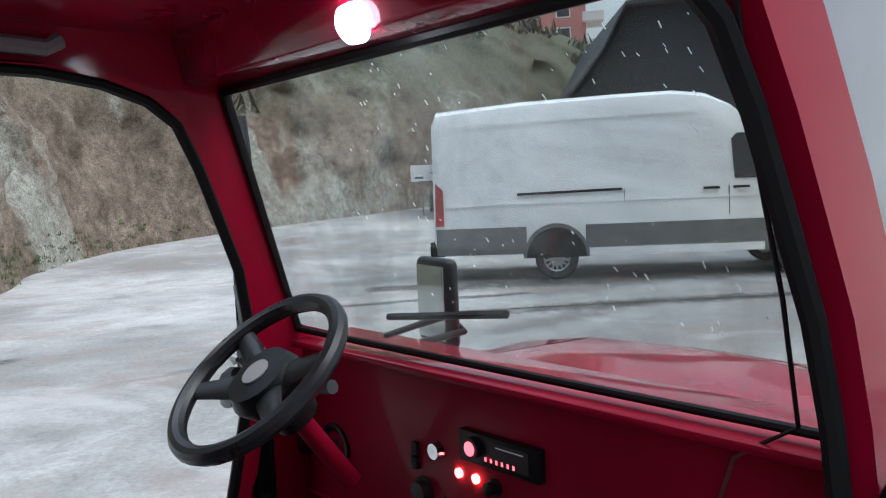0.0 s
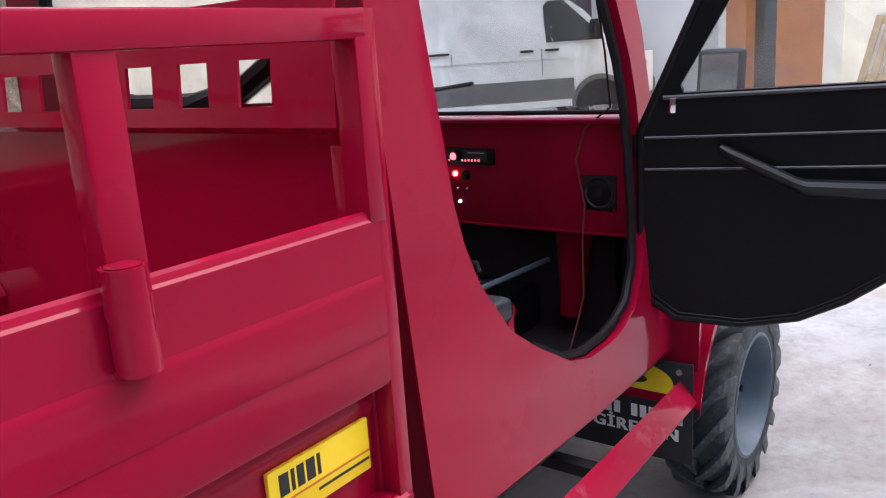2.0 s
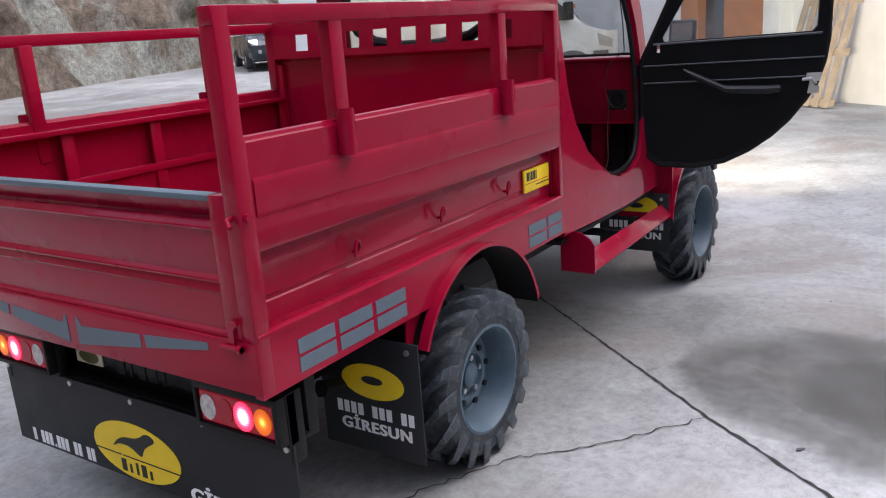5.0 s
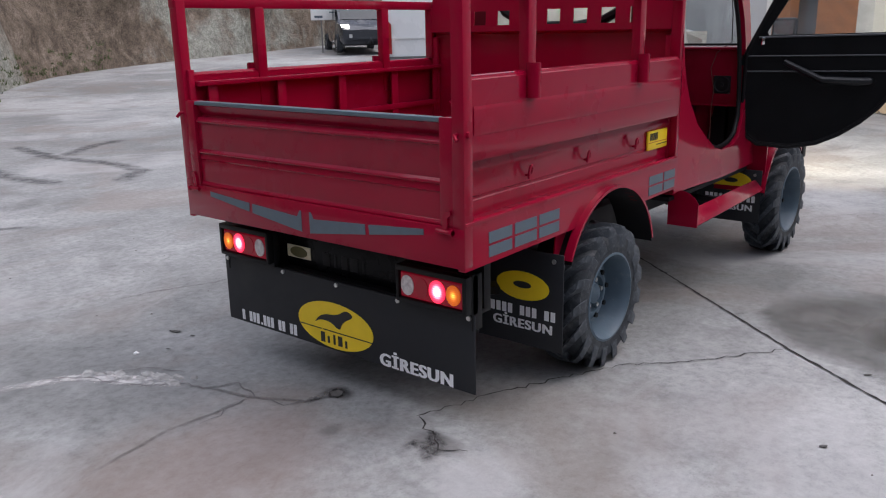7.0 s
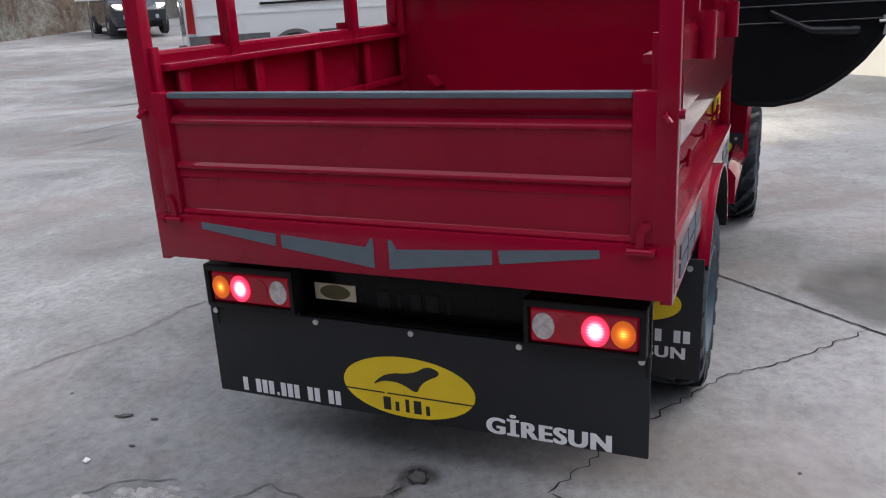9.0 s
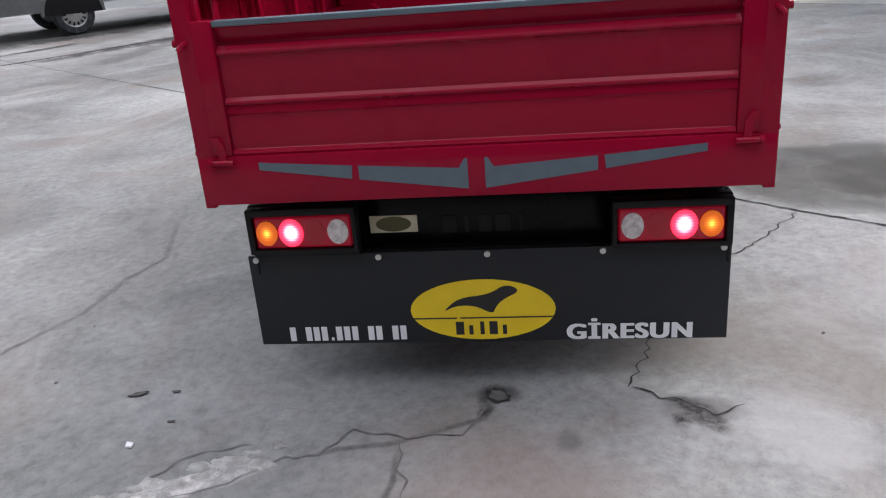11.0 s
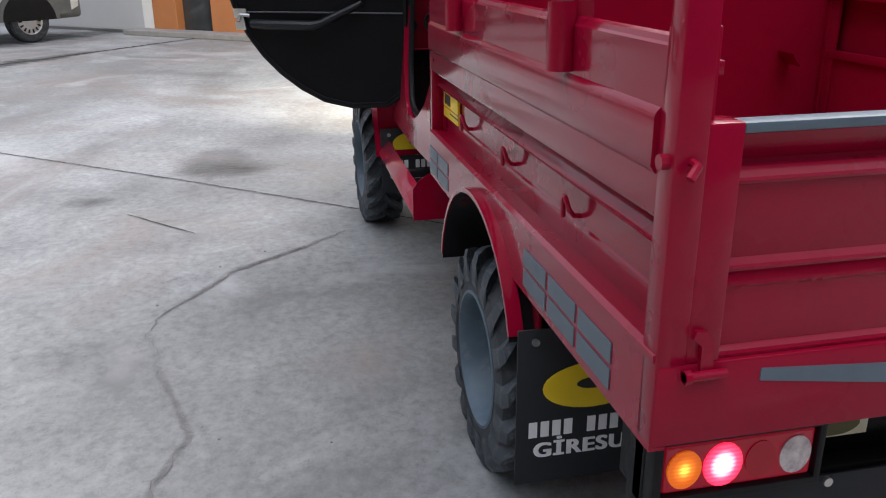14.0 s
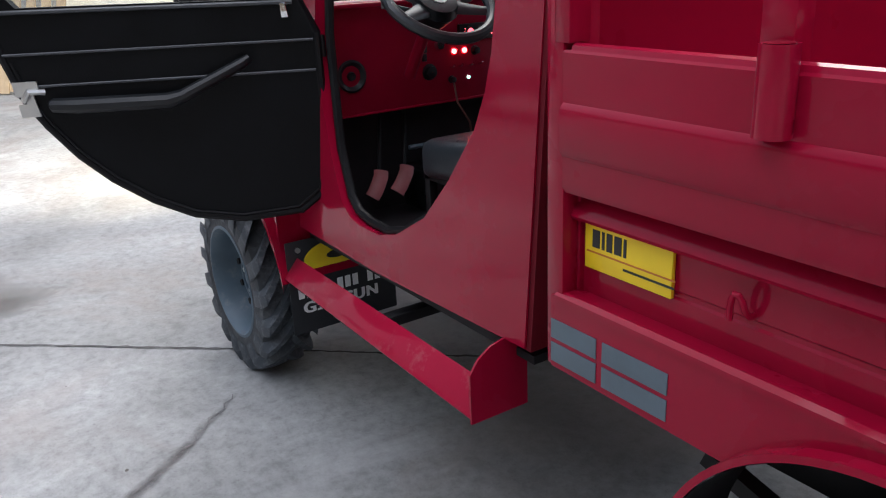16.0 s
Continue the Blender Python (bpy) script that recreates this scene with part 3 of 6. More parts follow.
pit(0.078, 1.012, 0.007, 0.016, 0.2, 3, M_CHIP, PIT_LABEL)
pit(-0.089, 0.957, 0.006, 0.014, 0.0, 4, M_CHIP, PIT_LABEL)
pit(0.741, -1.667, 0.009, 0.016, 0.9, 5, M_CHIP, PIT_LABEL)
pit(1.463, -1.651, 0.008, 0.02, 0.9, 6, M_CHIP, PIT_LABEL)
stain([(1.05, -2.2), (1.154, -2.068), (1.213, -1.93)], [0.1, 0.16, 0.05], M_SCUFF, WHITE_LABEL, seed=32)
rnd = random.Random(77)
for k in range(16):
    f = k / 15
    x, y = -0.225 - 0.25 * f + rnd.uniform(-0.03, 0.03), 0.60 + 0.40 * f + rnd.uniform(-0.04, 0.04)
    rim_r = rnd.uniform(0.018, 0.05)
    bm = B()
    ringv = [bm.verts.new((x + rim_r * rnd.uniform(0.5, 1.2) * math.cos(6.2832 * i / 13) * 0.6, y + rim_r * rnd.uniform(0.6, 1.3) * math.sin(6.2832 * i / 13), 0.0)) for i in range(13)]
    top = [bm.verts.new((x + (v.co.x - x) * 0.7, y + (v.co.y - y) * 0.7, rnd.uniform(0.005, 0.009))) for v in ringv]
    bm.faces.new(top)
    for i in range(13):
        bm.faces.new((ringv[i], ringv[(i + 1) % 13], top[(i + 1) % 13], top[i]))
    single("mortar_patch", bm, M_MORTAR, "pale crumbling mortar on the cracked concrete", "mortar", kind="structure", smooth=60)
crack([(-0.017, 0.006), (-0.08, 0.039), (-0.157, 0.076), (-0.152, 0.128), (-0.174, 0.23), (-0.133, 0.388), (-0.253, 0.463), (-0.263, 0.554), (-0.319, 0.615), (-0.374, 0.674), (-0.414, 0.761), (-0.453, 0.837), (-0.48, 0.96), (-0.6, 1.1)], 0.007, 0.008, 41, M_CRACK_SOFT)
crack([(-0.201, 0.665), (-0.233, 0.782), (-0.288, 0.851), (-0.351, 0.894), (-0.44, 0.96)], 0.008, 0.012, 42, M_CRACK_SOFT)
crack([(-0.19, 0.238), (-0.312, 0.231), (-0.359, 0.201), (-0.447, 0.215)], 0.006, 0.01, 43, M_CRACK_SOFT)

# loose grit lying on the yard
rnd = random.Random(31)
verts, faces = [], []
for _ in range(80):
    x, y = rnd.uniform(-1.6, 5.5), rnd.choice((rnd.uniform(-3.0, -0.9), rnd.uniform(0.9, 3.2), rnd.uniform(-3.0, 3.2)))
    r = rnd.uniform(0.0025, 0.0075)
    i = len(verts)
    for k in range(5):
        a = 6.283 * k / 5 + rnd.uniform(-0.3, 0.3)
        verts.append((x + r * rnd.uniform(0.7, 1.3) * math.cos(a), y + r * rnd.uniform(0.7, 1.3) * math.sin(a), 0.0))
    verts.append((x, y, r * rnd.uniform(0.6, 1.0)))
    faces += [(i + k, i + (k + 1) % 5, i + 5) for k in range(5)]
me = bpy.data.meshes.new("grit")
me.from_pydata(verts, [], faces)
me.materials.append(surface("grit_stone", (0.14, 0.13, 0.12), 0.85, 0, 0.5, 3, 60, 0))
tagged(new("grit", me), "small dark grit scattered on the concrete", "grit", kind="stuff")

# ---- hillside ----
def hill_material():
    m, t, b = nodes_of("hillside")
    big = noise_node(t, 0.42, 7, 0.62, distort=0.7, squash=(1.0, 1.0, 0.4))
    mid = noise_node(t, 1.6, 8, 0.7, distort=0.3)
    fine = noise_node(t, 9, 8, 0.75)
    soil = ramp(t, mid.outputs[0], [(0.3, (0.1, 0.08, 0.062)), (0.5, (0.21, 0.168, 0.13)), (0.7, (0.35, 0.29, 0.235))])
    rock = ramp(t, fine.outputs[0], [(0.3, (0.25, 0.25, 0.215)), (0.6, (0.43, 0.435, 0.38)), (0.8, (0.56, 0.565, 0.51))])
    grass = ramp(t, fine.outputs[0], [(0.3, (0.06, 0.065, 0.042)), (0.7, (0.16, 0.165, 0.11))])
    col = mix(t, ramp(t, big.outputs[0], [(0.5, 0.0), (0.6, 1.0)]), soil, rock)
    sep = t.nodes.new("ShaderNodeSeparateXYZ")
    c = t.nodes.new("ShaderNodeTexCoord")
    t.links.new(c.outputs["Object"], sep.inputs[0])
    # turf grows where the cut face ends and the slope lies back
    hz = t.nodes.new("ShaderNodeMath")
    hz.operation = "MULTIPLY_ADD"
    t.links.new(mid.outputs[0], hz.inputs[0])
    hz.inputs[1].default_value = 6.0
    t.links.new(sep.outputs["Z"], hz.inputs[2])
    mr = t.nodes.new("ShaderNodeMapRange")
    mr.inputs["From Min"].default_value, mr.inputs["From Max"].default_value = 6.5, 9.5
    t.links.new(hz.outputs[0], mr.inputs[0])
    col = mix(t, mr.outputs[0], col, grass)
    grit = noise_node(t, 26, 8, 0.8)
    col = mix(t, 1.0, col, ramp(t, grit.outputs[0], [(0.36, 0.5), (0.5, 0.95), (0.66, 1.5)]), "MULTIPLY")
    stone = noise_node(t, 4.2, 9, 0.78, distort=0.4)
    col = mix(t, 0.8, col, ramp(t, stone.outputs[0], [(0.36, 0.55), (0.5, 1.0), (0.64, 1.35)]), "MULTIPLY")
    t.links.new(col, b.inputs["Base Color"])
    b.inputs["Roughness"].default_value = 0.95
    b.inputs["Specular IOR Level"].default_value = 0.15
    bump(t, b, fine.outputs[0], 0.9, 0.12)
    return m


BASE = [(-26, -6), (-14, 2), (-4, 8), (2.5, 12.4), (5.2, 15.2), (6.6, 18.2), (9.9, 21.2), (15, 22.6), (21.5, 23.4), (30, 24.6), (42, 28.6), (62, 36)]


def on_base(s):
    s = min(max(s, 0), len(BASE) - 1.0001)
    i = int(s)
    f = s - i
    p0, p1, p2, p3 = (BASE[min(max(k, 0), len(BASE) - 1)] for k in (i - 1, i, i + 1, i + 2))
    return Vector([0.5 * (2 * p1[k] + (p2[k] - p0[k]) * f + (2 * p0[k] - 5 * p1[k] + 4 * p2[k] - p3[k]) * f * f + (3 * p1[k] - p0[k] - 3 * p2[k] + p3[k]) * f ** 3) for k in (0, 1)] + [0])


def hill_place(s, f):
    """Point on the hill: s along its foot, f from foot (0) to far crest (1)."""
    p = on_base(s)
    d = on_base(s + 0.05) - on_base(s - 0.05)
    nrm = Vector((-d.y, d.x, 0)).normalized()
    top = 15.5 - 2.2 * min(1, max(0, (s - 6.3) / 1.2))
    out = 6.5 * f + 26 * f * f
    z = top * (1 - (1 - f) ** 2.6)
    q = p + nrm * out + Vector((0, 0, z + ground_z(p.x, p.y)))
    w = min(1, f * 12)
    rough = 0.75 * noise.noise(q * 0.35) + 0.45 * noise.noise(q * 0.9) + 0.22 * noise.noise(q * 2.3)
    return q + w * (nrm * rough * 1.3 + Vector((0, 0, 0.5 * rough))) + Vector((0, 0, -0.05))


bm = B()
cols, rws = 330, 60
gv = [[bm.verts.new(hill_place(1.0 + 9.8 * i / cols, (j / rws) ** 1.35)) for j in range(rws + 1)] for i in range(cols + 1)]
for i in range(cols):
    for j in range(rws):
        bm.faces.new((gv[i][j], gv[i + 1][j], gv[i + 1][j + 1], gv[i][j + 1]))
single("hillside", bm, hill_material(), "steep cut hillside of brown earth and pale rock with dry scrub", "hill", kind="structure", smooth=75)

M_SCRUB = surface("scrub_leaf", (0.075, 0.078, 0.045), 0.8, 0, 0.5, 3, 40, 0)
M_GRASS = surface("verge_grass", (0.09, 0.12, 0.04), 0.8, 0, 0.4, 3, 40, 0)


def tufts(name, spots, size, count, mat, label, category):
    """Many small upright blades round given spots, in one mesh."""
    rnd = random.Random(5)
    verts, faces = [], []
    for p, k in spots:
        for _ in range(count):
            a, b2 = rnd.uniform(0, 6.28), rnd.uniform(0, 6.28)
            r = k * size * rnd.random() ** 0.6
            h = k * size * rnd.uniform(0.3, 1.0)
            c = p + Vector((r * math.cos(a), r * math.sin(a), rnd.uniform(0, 0.5) * h))
            w = 0.09 * size * k
            tip = c + Vector((math.cos(b2) * 0.4 * h, math.sin(b2) * 0.4 * h, h * rnd.uniform(0.4, 0.9)))
            s = Vector((-math.sin(b2), math.cos(b2), 0)) * w
            i = len(verts)
            verts += [c - s, c + s, tip + s * 0.3, tip - s * 0.3]
            faces.append((i, i + 1, i + 2, i + 3))
    me = bpy.data.meshes.new(name)
    me.from_pydata(verts, [], faces)
    me.materials.append(mat)
    return tagged(new(name, me), label, category, kind="stuff")


rnd = random.Random(11)
spots = []
for _ in range(520):
    s, f = rnd.uniform(3.2, 10.2), rnd.uniform(0.05, 0.95) ** 0.8
    if f < 0.3 and rnd.random() < 0.6:
        continue
    spots.append((hill_place(s, f), rnd.uniform(0.5, 1.3)))
tufts("scrub", spots, 0.9, 46, M_SCRUB, "dry olive scrub growing on the hillside", "scrub")
spots = [(hill_place(rnd.uniform(4.0, 6.4), rnd.uniform(0, 0.02)), rnd.uniform(0.3, 0.8)) for _ in range(110)]
tufts("verge_grass", spots, 0.2, 24, M_GRASS, "low green weeds along the foot of the hill", "grass")

# ---- building across the yard ----
FU, FN = Vector((0.656, 0.755, 0)), Vector((0.755, -0.656, 0))
FACE = 9.6
M_GREYWALL = surface("grey_panel_wall", (0.56, 0.57, 0.59), 0.55, 0, 0.05, 0.8, 60, 0.05)
M_ORANGE = surface("orange_brown_panel", (0.5, 0.2, 0.075), 0.5, 0, 0.12, 1.2, 40, 0.08)
M_WHITEWALL = surface("white_render", (0.84, 0.84, 0.83), 0.7, 0, 0.05, 2, 50, 0.15)
M_DARKGLASS = surface("dark_window_glass", (0.05, 0.055, 0.06), 0.08, 0, 0.1, relief=0)
M_TRACK = surface("steel_track", (0.22, 0.22, 0.22), 0.5, 0.5, 0.2)
M_PALLET = surface("pallet_wood", (0.42, 0.33, 0.23), 0.8, 0, 0.2, 7, 60, 0.2)
M_DARKSHED = surface("dark_shed_cladding", (0.022, 0.024, 0.028), 0.7, 0, 0.2, 0.6, 30, 0.05)
M_SHEDROOF = surface("dark_roof_sheet", (0.035, 0.04, 0.046), 0.6, 0.0, 0.15, 0.6, 30, 0.05)
M_PINK = surface("pink_render", (0.5, 0.21, 0.18), 0.8, 0, 0.08, 0.3, 20, 0.05)
M_PALE = surface("pale_render", (0.6, 0.57, 0.54), 0.8, 0, 0.08, 0.3, 20, 0.05)


def fac(u, nn, z):
    return FU * (u - 0.4) + FN * (FACE + nn) + Vector((0, 0, z))


def fbox(bm, u0, u1, n0, n1, z0, z1, bevel=0.0):
    return hexa(bm, [fac(u0, n0, z0), fac(u1, n0, z0), fac(u1, n1, z0), fac(u0, n1, z0), fac(u0, n0, z1), fac(u1, n0, z1), fac(u1, n1, z1), fac(u0, n1, z1)], bevel, 1)


hall = thing("workshop_building", fac(12, 3, 0), "grey panel workshop with orange-brown panels and a white wall", "building")
part("wall", fbox(B(), 13.25, 19.0, 0.0, 8, 0, 6.5), M_GREYWALL, hall, "plain light grey panel wall")
part("wall", fbox(B(), -6, 9.7, 0.0, 8, 0, 6.5), M_WHITEWALL, hall, "white rendered wall")
part("pillar", fbox(B(), 9.7, 10.12, -0.25, 0.4, 0, 6.5, 0.01), M_WHITEWALL, hall, "white pillar")
part("panel", fbox(B(), 10.12, 11.5, -0.06, 0.3, 0, 6.5, 0.008), M_ORANGE, hall, "orange-brown wall panel")
part("panel", fbox(B(), 12.35, 12.95, -0.06, 0.3, 0, 6.5, 0.008), M_ORANGE, hall, "orange-brown wall panel")
part("window", fbox(B(), 11.5, 12.35, 0.12, 0.2, 0, 6.5), M_DARKGLASS, hall, "dark glazed entrance")
part("wall", fbox(B(), 12.95, 13.25, -0.02, 0.3, 0, 6.5), M_WHITEWALL, hall)
part("lintel", fbox(B(), 10.12, 13.25, 0.3, 8, 0, 6.5), M_GREYWALL, hall)
part("step_slab", fbox(B(), 9.5, 13.3, -0.5, 0.0, 0, 0.09, 0.01), surface("slab", (0.3, 0.29, 0.28), 0.8), hall)
part("track", fbox(B(), 13.3, 19, -0.12, -0.02, 0, 0.05), M_TRACK, hall, "steel sliding-door track")

pallet = thing("pallet", fac(8.45, -0.4, 0), "pale wooden pallet leaning against the white wall", "pallet")
def lean(u, h, o):
    return fac(u, -0.75 + 0.28 * h - o, 0.02 + 0.96 * h)
for k in range(6):
    u0 = 7.9 + k * 0.2 
    bm = B()
    hexa(bm, [lean(u0, 0, 0), lean(u0 + 0.12, 0, 0), lean(u0 + 0.12, 0, 0.022), lean(u0, 0, 0.022), lean(u0, 1.6, 0), lean(u0 + 0.12, 1.6, 0), lean(u0 + 0.12, 1.6, 0.022), lean(u0, 1.6, 0.022)])
    part("plank", bm, M_PALLET, pallet)
for h in (0.02, 0.75, 1.48):
    bm = B()
    hexa(bm, [lean(7.9, h, -0.09), lean(9.02, h, -0.09), lean(9.02, h, 0), lean(7.9, h, 0), lean(7.9, h + 0.1, -0.09), lean(9.02, h + 0.1, -0.09), lean(9.02, h + 0.1, 0), lean(7.9, h + 0.1, 0)])
    part("bearer", bm, M_PALLET, pallet)

# unseen plain walls added to close the yard behind and darken reflections
M_UNSEEN_WALL = surface("dark_unseen_wall", (0.045, 0.042, 0.04), 0.85, 0, 0.25, 0.6, 30, 0.1)
def unseen_wall(name, p, q, h):
    p, q = Vector((*p, 0)), Vector((*q, 0))
    o = (q - p).cross(Vector((0, 0, 1))).normalized() * 0.3
    up = Vector((0, 0, h))
    single(name, hexa(B(), [p, q, q + o, p + o, p + up, q + up, q + o + up, p + o + up]), M_UNSEEN_WALL, "unseen dark wall added to darken reflections", "wall", kind="structure")
unseen_wall("unseen_west_wall", (-13, -13), (-17, 5), 8.0)
unseen_wall("unseen_south_wall", (3.2, -11.5), (-13, -13), 5.0)

# dark shed behind the van
shed = thing("shed", (27, 17, 0), "dark metal-clad gabled shed beyond the van", "building")
def at_az(az, d, z):
    return Vector((1.94 + d * math.cos(radians(az)), -0.9 + d * math.sin(radians(az)), z))
bm = B()
A, C = at_az(39.7, 33, 0), at_az(25.2, 31, 0)
back = Vector((8, 9, 0))
gable = [A, C] + [C.lerp(A, k) + Vector((0, 0, z)) for k, z in ((0.0, 5.0), (0.27, 6.1), (0.47, 7.9), (0.745, 8.05), (0.855, 6.5), (1.0, 5.1))]
fv = [bm.verts.new(p) for p in gable]
bv = [bm.verts.new(p + back) for p in gable]
bm.faces.new(fv)
bm.faces.new(bv[::-1])
for i in range(len(gable)):
    j = (i + 1) % len(gable)
    bm.faces.new((fv[i], bv[i], bv[j], fv[j]))
part("wall", bm, M_DARKSHED, shed, smooth=0)
ridge = gable[2:]
for p, q in zip(ridge, ridge[1:]):
    o = (A - C).cross(Vector((0, 0, 1))).normalized()
    if o.dot(Vector((1, 0.7, 0))) > 0:
        o = -o
    up = Vector((0, 0, 0.14))
    bm = hexa(B(), [p + o * 0.5, q + o * 0.5, q + back, p + back, p + o * 0.5 + up, q + o * 0.5 + up, q + back + up, p + back + up])
    part("roof", bm, M_SHEDROOF, shed, smooth=0)
side = (C - A).normalized()
for k in range(26):
    p = A + side * (0.3 + k * 0.3)
    o = (A - C).cross(Vector((0, 0, 1))).normalized()
    if o.dot(Vector((1, 0.7, 0))) > 0:
        o = -o
    bm = hexa(B(), [p + o * 0.03, p + side * 0.08 + o * 0.03, p + side * 0.08, p, p + o * 0.03 + Vector((0, 0, 3.9)), p + side * 0.08 + o * 0.03 + Vector((0, 0, 3.9)), p + side * 0.08 + Vector((0, 0, 3.9)), p + Vector((0, 0, 3.9))])
    part("cladding_rib", bm, M_DARKSHED, shed, smooth=0)

# apartment house on the hill
flat = thing("apartment_building", at_az(42, 95, 0), "distant pink apartment house with pale balconies on the hill", "building")
def apt(u, d, z):
    o = at_az(38.2, 92, 0)
    t1 = (at_az(46, 92, 0) - o).normalized()
    t2 = Vector((-t1.y, t1.x, 0))
    if t2.dot(o) < 0:
        t2 = -t2
    return o + t1 * u + t2 * d + Vector((0, 0, z))
def abox(bm, u0, u1, d0, d1, z0, z1):
    return hexa(bm, [apt(u0, d0, z0), apt(u1, d0, z0), apt(u1, d1, z0), apt(u0, d1, z0), apt(u0, d0, z1), apt(u1, d0, z1), apt(u1, d1, z1), apt(u0, d1, z1)])
part("wall", abox(B(), 1.6, 9.5, 0, 12, 0, 33), M_PINK, flat, smooth=0)
part("roof", abox(B(), 1.2, 9.9, -0.5, 12.5, 33, 33.6), M_PALE, flat, smooth=0)
part("plinth", abox(B(), 1.3, 9.8, -0.15, 12, 0, 15.6), M_PALE, flat, smooth=0)
for fl in range(6):
    for k in range(2):
        w = part("window", abox(B(), 3.4 + k * 3.2, 4.7 + k * 3.2, -0.08, 0.1, 16.6 + fl * 2.9, 18.2 + fl * 2.9), M_DARKGLASS, flat, smooth=0)
        part("window_frame", abox(B(), 3.25 + k * 3.2, 4.85 + k * 3.2, -0.05, 0.05, 16.45 + fl * 2.9, 18.35 + fl * 2.9), M_PALE, w, smooth=0)
    bal = part("balcony", abox(B(), -0.3, 2.0, -1.1, 3.5, 15.8 + fl * 2.9, 16.0 + fl * 2.9), M_PALE, flat, smooth=0)
    part("balcony_rail", abox(B(), -0.3, 2.0, -1.1, -1.0, 16.0 + fl * 2.9, 16.8 + fl * 2.9), M_PALE, bal, smooth=0)

# sign board at the foot of the hill
sign = thing("sign_board", (19.85, 20.5, 0), "small white sign board on two posts by the hill", "sign")
sd = Vector((0.773, -0.635, 0))
sn = Vector((-0.635, -0.773, 0))
def sg(u, o, z):
    return Vector((19.85, 20.5, ground_z(19.85, 20.5))) + sd * u + sn * o + Vector((0, 0, z))
def sbox(bm, u0, u1, o0, o1, z0, z1):
    return hexa(bm, [sg(u0, o0, z0), sg(u1, o0, z0), sg(u1, o1, z0), sg(u0, o1, z0), sg(u0, o0, z1), sg(u1, o0, z1), sg(u1, o1, z1), sg(u0, o1, z1)])
part("panel", sbox(B(), -0.78, 0.78, 0, 0.03, 1.17, 1.72), M_WHITEWALL, sign)
part("lettering", sbox(B(), -0.1, 0.45, 0.032, 0.034, 1.42, 1.47), M_STRIP, sign)
for u in (-0.4, 0.4):
    part("post", sbox(B(), u - 0.025, u + 0.025, -0.05, 0, 0, 1.4), M_TRACK, sign)
part("lettering", sbox(B(), -0.65, -0.35, 0.032, 0.034, 1.25, 1.33), M_STRIP, sign)

# ---- road vehicles: lofted bodies ----
M_VANWHITE = surface("white_van_paint", (0.86, 0.885, 0.89), 0.3, 0, 0.03, 1.2, 90, 0.02, coat=0.3, dust=(0.5, 0.48, 0.45), dust_at=(0.6, 0.95))
M_VANGREY = surface("grey_cladding", (0.13, 0.135, 0.135), 0.6, 0, 0.15, 3, 90, 0.1, dust=(0.3, 0.29, 0.27), dust_at=(0.5, 0.85))
M_CARPAINT = surface("grey_car_paint", (0.05, 0.055, 0.065), 0.25, 0.3, 0.1, 2, 90, 0.02, coat=0.5)
M_HUBCAP = surface("silver_hubcap", (0.5, 0.5, 0.5), 0.4, 0.5, 0.1)
M_TAILRED = surface("dull_red_lens", (0.35, 0.02, 0.02), 0.25, 0, 0.1)
M_SILVER = surface("silver_plastic", (0.5, 0.5, 0.5), 0.4, 0.3, 0.05)


def loft(bm, stations, to):
    """Body from stations (s, [(y, z) half ring from sill to roof middle]); mirrored in y."""
    rings = []
    for s, half in stations:
        full = [(-y, z) for y, z in half] + [(y, z) for y, z in reversed(half)]
        rings.append([bm.verts.new(to(s, y, z)) for y, z in full])
    for a, b in zip(rings, rings[1:]):
        for j in range(len(a)):
            k = (j + 1) % len(a)
            bm.faces.new((a[j], a[k], b[k], b[j]))
    bm.faces.new(rings[0])
    bm.faces.new(rings[-1][::-1])
    return bm


def wheel_on(parent, to, s, y, r, w, cap):
    sg2 = 1 if y > 0 else -1
    bm = B()
    prof = [(r * 0.62, -w / 2), (r * 0.9, -w / 2), (r * 0.985, -w * 0.36), (r, 0), (r * 0.985, w * 0.36), (r * 0.9, w / 2), (r * 0.62, w / 2)]
    n2 = 30
    rings = [[bm.verts.new(to(s + q * math.cos(6.2832 * k / n2), y + a, r + q * math.sin(6.2832 * k / n2))) for k in range(n2)] for q, a in prof]
    for a, b in zip(rings, rings[1:]):
        for j in range(n2):
            bm.faces.new((a[j], a[(j + 1) % n2], b[(j + 1) % n2], b[j]))
    wh = part("wheel", bm, M_RUBBER, parent, "black tyre")
    bm = B()
    prof = [(r * 0.63, w * 0.44), (r * 0.55, w * 0.36), (r * 0.3, w * 0.46), (r * 0.02, w * 0.47)]
    rings = [[bm.verts.new(to(s + q * math.cos(6.2832 * k / n2), y + sg2 * a, r + q * math.sin(6.2832 * k / n2))) for k in range(n2)] for q, a in prof]
    for a, b in zip(rings, rings[1:]):
        for j in range(n2):
            bm.faces.new((a[j], a[(j + 1) % n2], b[(j + 1) % n2], b[j]))
    part("rim", bm, cap, wh, "silver wheel trim")
    for k in range(14):
        a = 6.2832 * k / 14
        bm = B()
        cs, sn2 = math.cos(a), math.sin(a)
        pts = []
        for yy in (w * 0.41, w * 0.45):
            for rr, hh in ((0.38, -0.03), (0.55, -0.045), (0.55, 0.045), (0.38, 0.03)):
                pts.append(to(s + r * (rr * cs - hh * sn2), y + sg2 * yy, r + r * (rr * sn2 + hh * cs)))
        hexa(bm, pts)
        part("slot", bm, M_BLACK, wh, smooth=0)


